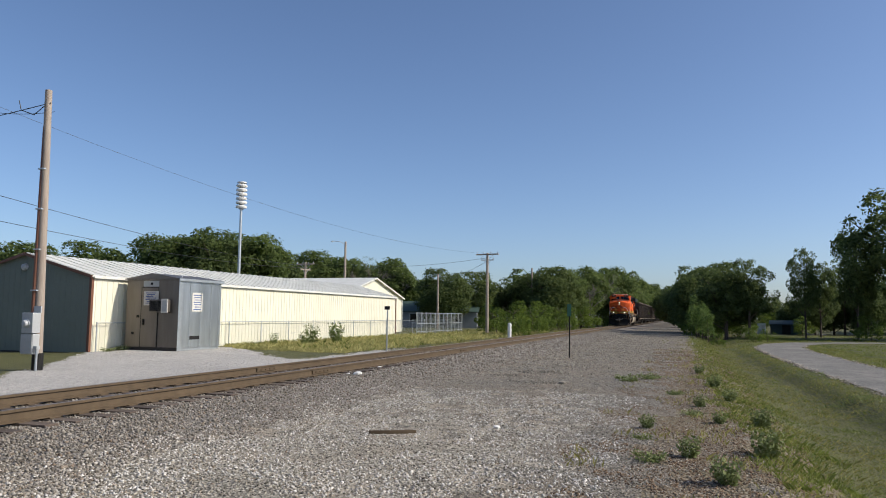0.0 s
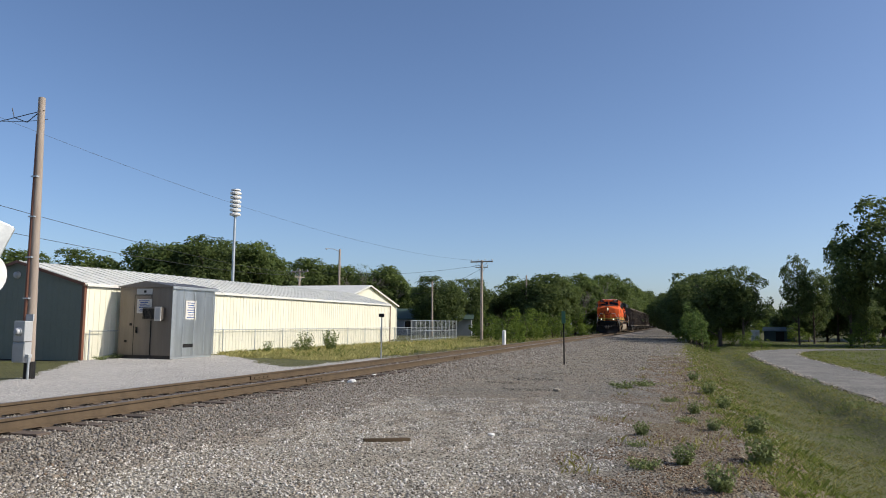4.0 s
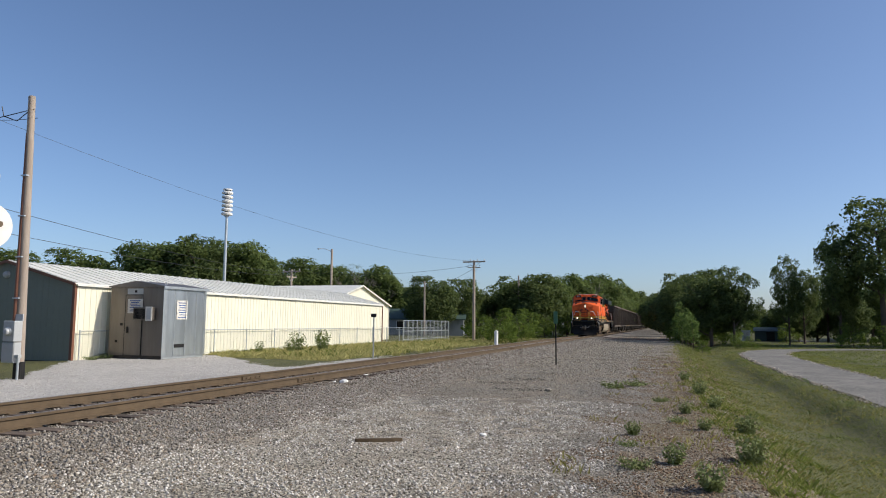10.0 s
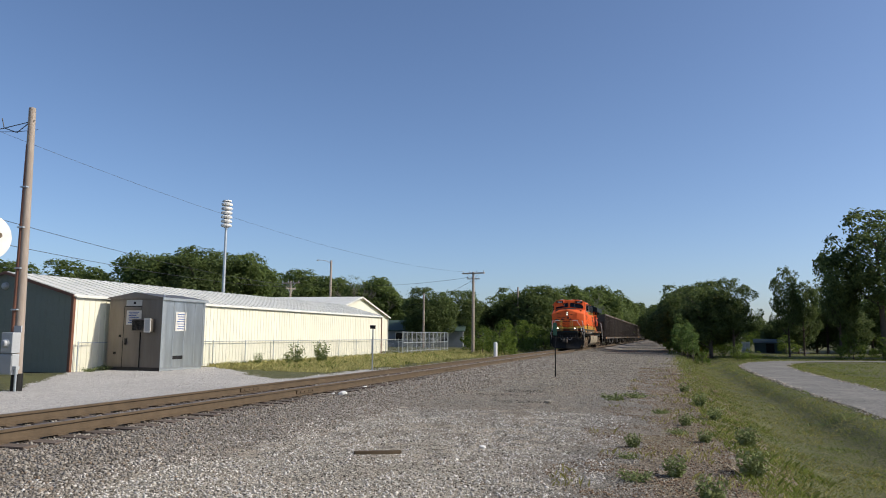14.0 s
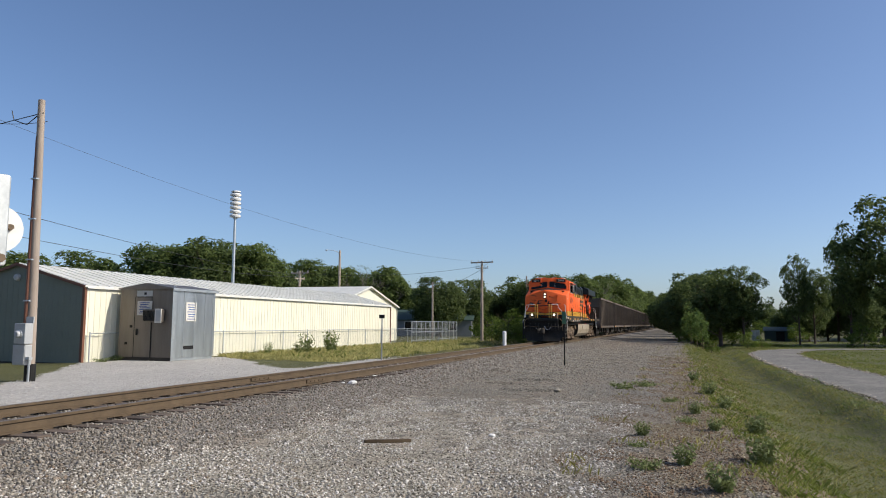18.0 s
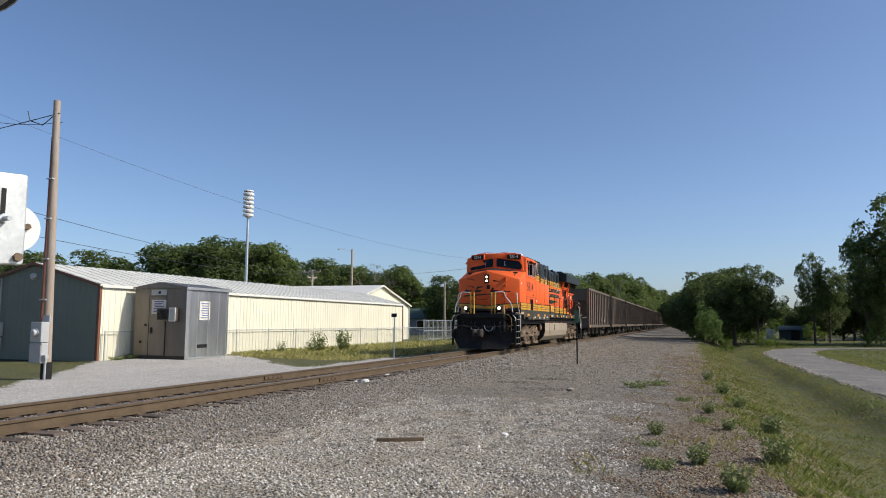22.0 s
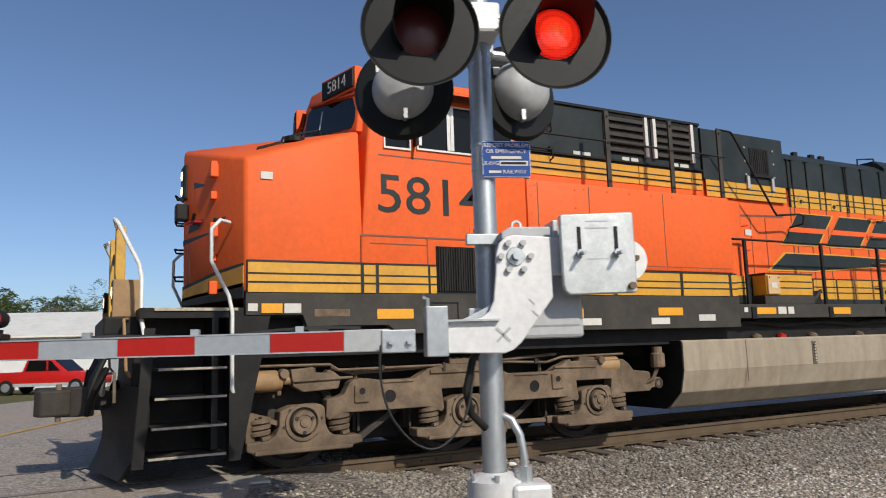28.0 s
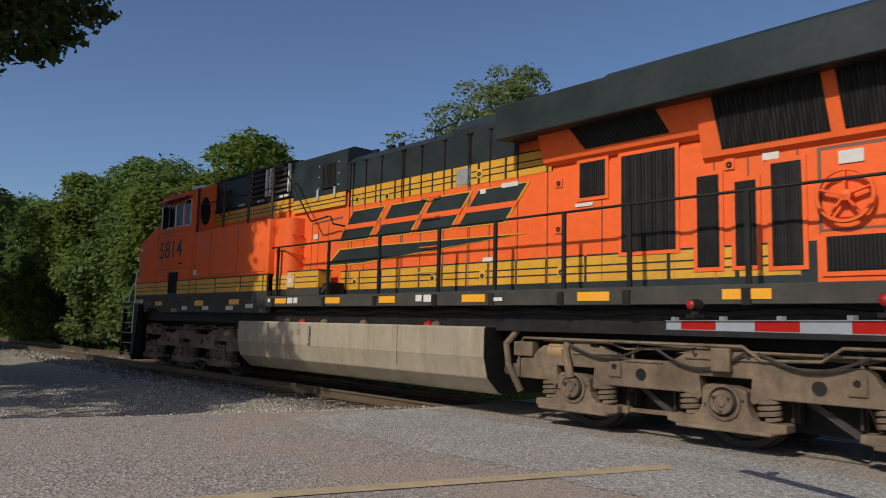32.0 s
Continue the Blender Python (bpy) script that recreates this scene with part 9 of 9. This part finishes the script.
for i, (x, y, h) in enumerate([(-15, 65.5, 2.2), (-14.2, 71, 2.6), (-14.7, 77.3, 2.8), (-13.5, 83.8, 2.8), (-13.6, 91.1, 3.0), (-13, 98.5, 3.0), (-13.1, 107.4, 3.2), (-12.8, 118.4, 3.4), (-12.5, 130.9, 3.6), (-16.9, 68, 2.4), (-16.3, 79.9, 3.2), (-12.4, 147, 3.8), (-18.7, 74.4, 3.0), (-16.7, 89.2, 3.6),
                               (2.6, 60, 1.0), (5.4, 62.8, 1.3), (6.6, 64, 1.1), (1.6, 74, 2.6), (4.4, 78, 3.0), (6.2, 88, 2.4), (12.8, 90, 2.2), (15.4, 70.5, 2.2), (17.8, 70.2, 2.0), (2.4, 79.5, 2.2), (2.6, 94.2, 2.4), (4.1, 85, 2.0), (20, 71, 2.6), (22.5, 71, 2.6), (-13, 60, 1.3), (14, 122, 3.2), (17, 126, 3.4), (11.5, 120, 3.0)]):
    plant(BUSH, x, y, h, 3.0, i * 77, 1.1)
BUSH.matrix_basis = pose(-14, 61.8, -0.45)
plant(SAPLING, 2.1, 63.8, 3.2, 5.0, 30)
plant(SAPLING, 1.25, 66.5, 3.9, 5.0, 90)
SAPLING.matrix_basis = pose(1.7, 65.2, -0.7)
SAPLING.scale = (0.7,) * 3
for i, (x, y, h) in enumerate([(-13.8, -19.6, 5.1), (-14.6, -22.9, 6.3), (-14, -27.2, 7.4), (-13.6, -31.4, 7.6), (-13.1, -37, 7.6), (-12.8, -43.5, 7.8), (-17.5, -20.9, 4.6), (-17.5, -25.6, 6.0), (-16.8, -32.2, 8.2), (-12.7, -51.7, 8), (-18.1, -17.1, 4.2), (-21.9, -16.4, 4.0)]):
    plant(LUSH[i % 2], x, y, h * 1.25, 7.5 - 0.5 * (i % 2), i * 63, 1.18)
LUSH[0].matrix_basis = pose(-15.4, -16.7, -0.4)
LUSH[0].scale = (0.72, 0.72, 0.70)
LUSH[1].matrix_basis = pose(-12.5, -60.8, -0.4)
for i, (x, y, h) in enumerate([(-31.9, -28.7, 15.6)]):
    plant(PALE_TREE, x, y, h * 1.12, 15.0, i * 80, 0.9)
PALE_TREE.matrix_basis = pose(-28.3, -27.1, -0.4)
PALE_TREE.scale = (1.3, 1.3, 1.0)
for i, (x, y, h) in enumerate([(6.1, -23.1, 11), (9.1, -32.8, 12), (-3.5, -38.4, 10)]):
    plant(PROTO[i], x, y, h, PH[i], i * 50)


def blades(rs, x, y, h, lean=0.35, w=0.012):
    """Grass blades as bent slips, three points each."""
    n = len(x)
    z = ground_z(x, y)
    a = rs.uniform(0, 2 * np.pi, n)
    d = np.stack([np.cos(a), np.sin(a), np.zeros(n)], 1)
    side = np.stack([-np.sin(a), np.cos(a), np.zeros(n)], 1)
    B = np.stack([x, y, z - 0.02], 1)
    ww = (w * rs.uniform(0.7, 1.5, n))[:, None]
    hh = h[:, None]
    M = B + d * hh * lean * 0.35 + np.array([0, 0, 1]) * hh * 0.6
    T = B + d * hh * lean * rs.uniform(0.5, 1.4, (n, 1)) + np.array([0, 0, 1]) * hh
    return np.stack([B - side * ww, B + side * ww, M + side * ww * 0.7, T], 1)


def patchy(rs, n, x0, x1, y0, y1, keep, near=True):
    x = rs.uniform(x0, x1, n)
    u = rs.uniform(0, 1, n)
    y = y0 * (y1 / y0) ** u if near and y0 > 0 else y0 + (y1 - y0) * u
    k = keep(x, y)
    return x[k], y[k]


def grass_field(name, label, seed, n, box, keep, hmin, hmax, material, w=0.012, lean=0.4):
    rs = np.random.RandomState(seed)
    x, y = patchy(rs, n, *box, keep)
    tuft = 0.5 + 0.5 * wobble(x, y, 2.3)
    h = hmin + (hmax - hmin) * rs.uniform(0, 1, len(x)) ** 1.6 * (0.35 + 0.65 * tuft)
    dist = np.hypot(x, y)
    me = quads_mesh(name, blades(rs, x, y, h, lean, w * np.clip(dist / 14, 1, 4)), material)
    return tagged(new(name, me), label, "grass", kind="stuff")


def off_lane(x, y):
    return (line_distance(x, y, LANE) > 1.36) & (line_distance(x, y, STREET) > 5.6)


def verge(x, y):
    edge = 0.98 + 0.34 * wobble(x, y, 0.9) - 0.35 * smooth01((y - 11) / 5) - np.clip((y - 60) * 0.02, 0, 1.5)
    return (x > edge) & off_lane(x, y)


grass_field("verge_grass", "short dense green roadside grass", 31, 300000, (0.3, 9.5, 5.0, 78), verge, 0.015, 0.075, GRASS, 0.0045, 1.0)
grass_field("verge_dry_grass", "yellowed short grass in the verge", 30, 70000, (0.2, 9.0, 5.0, 70), lambda x, y: verge(x, y) & (wobble(x, y, 0.55) > -0.25), 0.03, 0.10, GRASS_DRY, 0.006, 1.2)
grass_field("ditch_weeds", "dark leafy weeds in the ditch", 29, 5000, (3.0, 4.6, 9.0, 30), lambda x, y: wobble(x, y, 0.8) > 0.35, 0.04, 0.14, LEAF_WEED, 0.010, 1.0)
grass_field("verge_weeds", "taller green weeds along the edge of the roadside grass", 32, 30000, (0.4, 3.0, 6.0, 65), lambda x, y: verge(x, y) & (wobble(x, y, 1.1) + 0.7 * (2.0 - x) > 0.25), 0.04, 0.15, GRASS, 0.0045, 0.8)
grass_field("edge_grass", "sparse dry grass at the gravel edge", 33, 9000, (-1.2, 1.4, 6.0, 60), lambda x, y: wobble(x, y, 1.4) > 0.25, 0.03, 0.16, GRASS_DRY, 0.008, 0.7)
grass_field("lane_far_grass", "short green grass beyond the lane", 34, 60000, (6.6, 30, 16, 90), off_lane, 0.03, 0.13, GRASS, 0.009, 0.9)
grass_field("fence_grass", "tall pale dry grass along the fence", 35, 75000, (-22.6, -13.0, 28.5, 78), lambda x, y: (x < -13.6) & (y > 30.6 - 0.9 * (x + 20.8) * (x > -20.8) + 0.7 * wobble(x, y, 1.0)) & (wobble(x, y, 0.9) > -0.55), 0.03, 0.30, GRASS_STRAW, 0.005, 0.8)
grass_field("fence_weeds", "green weeds along the fence", 36, 14000, (-22.6, -13.4, 30, 110), lambda x, y: (wobble(x, y, 0.8) > 0.05) & (y > 31 - 0.9 * (x + 20.8)), 0.05, 0.38, GRASS, 0.006, 0.7)
grass_field("lawn", "short green lawn beyond the railway", 37, 22000, (-45, -19.5, 9.5, 24.5), lambda x, y: (line_distance(x, y, STREET) > 6.0) & (y > 8.8 + 0.24 * (x + 26.5)) & (x < -18.5) & (y < 18 - 0.55 * (x + 26)), 0.03, 0.09, GRASS, 0.012)
grass_field("bank_grass", "long green grass below the bushes", 38, 15000, (-14.5, -11.6, -60, -9.5), lambda x, y: wobble(x, y, 1.3) > -0.5, 0.08, 0.45, GRASS, 0.012)
grass_field("track_weeds", "sparse weeds in the ballast edge", 39, 3000, (-13.5, -11.3, 31, 90), lambda x, y: wobble(x, y, 1.6) > 0.35, 0.05, 0.3, GRASS_DRY, 0.01)


def weed_mesh(seed, h, r, n, material, leaf):
    rs = np.random.RandomState(seed)
    t = rs.uniform(0.1, 1, n)
    a = rs.uniform(0, 2 * np.pi, n)
    d = r * np.sqrt(rs.uniform(0, 1, n)) * (0.4 + 0.6 * t)
    C = np.stack([np.cos(a) * d, np.sin(a) * d, h * t * rs.uniform(0.5, 1, n)], 1)
    return quads_mesh("weed", leaves(rs, C, leaf, 0.2), material)


WEEDS = [weed_mesh(41, 0.27, 0.16, 300, LEAF_WEED, 0.024), weed_mesh(42, 0.15, 0.28, 280, LEAF_WEED, 0.026), weed_mesh(43, 1.25, 0.5, 500, LEAF_PALE, 0.06)]
STEMS = []
for k, (h, r) in enumerate(((0.22, 0.10), (0.11, 0.16), (1.1, 0.3))):
    g = Geo()
    for q in range(7):
        g.rod((0, 0, -0.03), (r * math.cos(q * 2.4), r * math.sin(q * 2.4), h * (0.7 + 0.05 * q)), 0.006 * (1 + k * 0.3), 0.003, 5, False)
    STEMS.append(g.mesh("stem", LEAF_WEED))
for i, (x, y, k, s) in enumerate([(0.2, 9.45, 0, 1.1), (-0.38, 11.54, 0, 0.9), (-0.24, 9.06, 1, 0.9), (-0.41, 10.59, 1, 0.6), (0.67, 12.43, 0, 0.9), (0.43, 14.72, 0, 1.0), (-0.05, 16.9, 1, 0.8), (0.54, 8.03, 0, 1.2), (-1.22, 19.73, 1, 1.4), (-0.72, 20.69, 1, 1.2), (1.1, 9.95, 0, 1.5), (0.85, 18.83, 0, 1.3), (0.58, 23.1, 0, 1.2),
                                  (-20.13, 37.43, 2, 1.0), (-19.51, 39.3, 2, 1.1), (-20.35, 40.72, 2, 0.9), (-19.76, 35.86, 2, 0.7), (-20.63, 34.13, 2, 0.6), (-22.1, 24.73, 1, 1.6), (-21.98, 23.86, 1, 1.3), (0.28, 13.47, 1, 0.8), (1.32, 12.83, 0, 1.4), (1.03, 15.97, 0, 1.1)]):
    w = thing("weed_plant", ("bushy green weed growing at the gravel edge", "low pale green weed in the gravel", "tall pale weed beside the fence")[k], "weed", pose(x, y, float(ground_z(x, y)) - 0.02, 0, 0, i * 67), "weeds")
    part("foliage", WEEDS[k], None, w)
    part("stem", STEMS[k], None, w)
    w.scale = (s, s, s)


# ---------------------------------------------------------------- loose stones
def stone_field(name, label, seed, n, x0, x1, y0, y1, smin, smax, material, keep, lift=0.2):
    rs = np.random.RandomState(seed)
    x, y = patchy(rs, n, x0, x1, y0, y1, keep)
    n = len(x)
    s = smin + (smax - smin) * rs.uniform(0, 1, n) ** 2.2
    s = s * np.clip(np.hypot(x, y) / 16, 1, 2.0)
    base = np.array([[1, 0, 0], [0, 1, 0], [-1, 0, 0], [0, -1, 0], [0, 0, 0.75], [0, 0, -0.75]])
    V = base[None] * rs.uniform(0.6, 1.35, (n, 6, 1)) + rs.normal(size=(n, 6, 3)) * 0.16
    a = rs.uniform(0, 2 * np.pi, n)
    c, q = np.cos(a), np.sin(a)
    tilt = rs.uniform(-0.5, 0.5, n)
    vx = V[:, :, 0] * c[:, None] - V[:, :, 1] * q[:, None]
    vy = V[:, :, 0] * q[:, None] + V[:, :, 1] * c[:, None]
    vz = V[:, :, 2] + vx * tilt[:, None]
    P = np.stack([vx, vy, vz], 2) * s[:, None, None]
    P += np.stack([x, y, ground_z(x, y) + s * lift], 1)[:, None, :]
    F = np.array([[0, 1, 4], [1, 2, 4], [2, 3, 4], [3, 0, 4], [1, 0, 5], [2, 1, 5], [3, 2, 5], [0, 3, 5]])
    faces = (F[None] + (np.arange(n) * 6)[:, None, None]).reshape(-1, 3)
    me = bpy.data.meshes.new(name)
    me.vertices.add(n * 6)
    me.vertices.foreach_set("co", P.reshape(-1).astype(np.float32))
    me.loops.add(len(faces) * 3)
    me.loops.foreach_set("vertex_index", faces.reshape(-1).astype(np.int32))
    me.polygons.add(len(faces))
    me.polygons.foreach_set("loop_start", np.arange(0, len(faces) * 3, 3, dtype=np.int32))
    me.update(calc_edges=True)
    me.materials.append(material)
    return tagged(new(name, me), label, "stones", kind="stuff")


def no_road(x, y):
    return line_distance(x, y, STREET) > 5.3


def shoulder(x, y):
    d = np.abs(x - TRACK_X)
    return (d < 3.3 + 0.4 * wobble(x, y, 1.1)) & no_road(x, y)


stone_field("ballast_stones", "grey crushed ballast stones beside the rails", 51, 130000, TRACK_X - 3.2, TRACK_X + 3.8, 3.0, 90, 0.011, 0.031, BALLAST_STONE, shoulder)
stone_field("lane_edge_gravel", "pale loose gravel along the edges of the lane", 60, 60000, 3.6, 9.0, 12, 64, 0.01, 0.03, GRAVEL_STONE, lambda x, y: np.abs(line_distance(x, y, LANE) - 1.36 - 0.08 * wobble(x, y, 2.0)) < 0.15, 0.3)
stone_field("ballast_stones_far", "grey ballast stones along the far track", 52, 16000, TRACK_X - 3.2, TRACK_X + 3.5, -40, -8, 0.02, 0.04, BALLAST_STONE, lambda x, y: shoulder(x, y) & (np.abs(x - TRACK_X) < 2.1))
stone_field("gravel_stones", "loose grey gravel on the lot", 53, 120000, -6.2, 1.6, 3.2, 110, 0.006, 0.019, GRAVEL_STONE, lambda x, y: no_road(x, y) & (x < 1.2 + 0.4 * wobble(x, y, 1)), 0.1)
stone_field("gravel_stones_near_street", "loose pale gravel beside the street", 54, 20000, -7.2, 4, -20, -8, 0.009, 0.026, stones("cement_grey_stones", [(0.20, 0.19, 0.175), (0.36, 0.345, 0.32), (0.52, 0.50, 0.47), (0.72, 0.69, 0.65)]), lambda x, y: no_road(x, y) & (np.abs(x - TRACK_X) > 1.5), 0.1)
stone_field("gravel_stones_by_signal", "loose gravel round the signal mast", 55, 16000, -8, 1.0, 0.5, 6.0, 0.01, 0.028, GRAVEL_STONE, lambda x, y: no_road(x, y) & (np.abs(x - TRACK_X) > 1.5), 0.1)
stone_field("gravel_mound_stones", "pale gravel round the equipment shed", 56, 20000, -24, -12, 10, 34, 0.007, 0.018, stones("pale_stones", [(0.42, 0.40, 0.37), (0.56, 0.53, 0.49), (0.66, 0.63, 0.59)]), lambda x, y: ((y + 0.3 * wobble(x, y) < 30.6 - 0.95 * np.maximum(0, x + 20.8)) & (y > 13.0 + 1.57 * (-16 - x)) & (y > 10.2 + 0.35 * (-13 - x))) | (x > -13.3), 0.1)
stone_field("gravel_litter", "brown leaf litter and bark bits on the gravel edge", 57, 42000, -1.4, 1.8, 4.0, 40, 0.007, 0.022, stones("brown_litter", [(0.07, 0.046, 0.03), (0.20, 0.125, 0.072), (0.30, 0.20, 0.12), (0.16, 0.125, 0.09)]), lambda x, y: (x > -0.9 + 0.6 * wobble(x, y, 0.8)) & no_road(x, y) & (wobble(x, y, 1.9) > -0.3), 0.05)
stone_field("bright_gravel_stones", "pale crushed limestone scattered on the lot", 58, 26000, -6.4, -0.6, 3.0, 16, 0.007, 0.026, stones("white_stones", [(0.45, 0.42, 0.38), (0.62, 0.585, 0.53), (0.82, 0.78, 0.72), (0.3, 0.27, 0.24)]), lambda x, y: no_road(x, y) & (wobble(x, y, 1.3) > -0.5), 0.1)
stone_field("dark_cinders", "dark scattered cinders on the gravel", 59, 5200, -5.6, -2.2, 17, 24, 0.008, 0.02, stones("cinder_bits", [(0.03, 0.028, 0.026), (0.075, 0.068, 0.06), (0.13, 0.115, 0.10)]), lambda x, y: (np.hypot((x + 4.1) / 0.75, (y - 21.9) / 0.7) < 1 + 0.4 * wobble(x, y, 2)) | (np.hypot((x + 4.4) / 0.6, (y - 20.0) / 0.4) < 1) | (np.hypot((x + 3.5) / 0.8, (y - 18.4) / 0.35) < 1 + 0.4 * wobble(x, y, 2)), 0.05)
grass_field("corner_grass", "rough grass at the corner of the lot", 28, 26000, (0.6, 9.0, -3.5, 6.0), lambda x, y: off_lane(x, y) & (line_distance(x, y, STREET) > 7.2) & (x > 0.9 + 0.3 * wobble(x, y, 0.9)), 0.03, 0.12, GRASS, 0.008, 0.8)


# ---------------------------------------------------------------- what moves
def travelled(t):
    for (t0, s0), (t1, s1) in zip(TRAIN, TRAIN[1:]):
        if t0 <= t <= t1:
            return s0 + (s1 - s0) * (t - t0) / (t1 - t0)
    return TRAIN[-1][1]


def motions():
    for ob, along in TRAIN_THINGS:
        walk(ob, [(t, pose(TRACK_X, s + along, RAIL_Z)) for t, s in TRAIN])
    times = [0.0]
    while times[-1] < 32.0:
        t = times[-1]
        v = max(1.0, (travelled(t) - travelled(min(32.0, t + 0.2))) / 0.2)
        times.append(min(32.0, t + 0.6 / v))
    for ob, y, r in WHEELS:
        walk(ob, [(t, pose(0, y, r, math.degrees((TRAIN[0][1] - travelled(t)) / r) % 360.0)) for t in times])
    for ob in GATE_ARMS:
        walk(ob, [(t, GATE_REST @ pose(0, 0, 0, 0, a, 0)) for t, a in ((0, 72), (1.5, 60), (3.5, 32), (4.5, 12), (5.3, 0.0), (32, 0.0))])


motions()
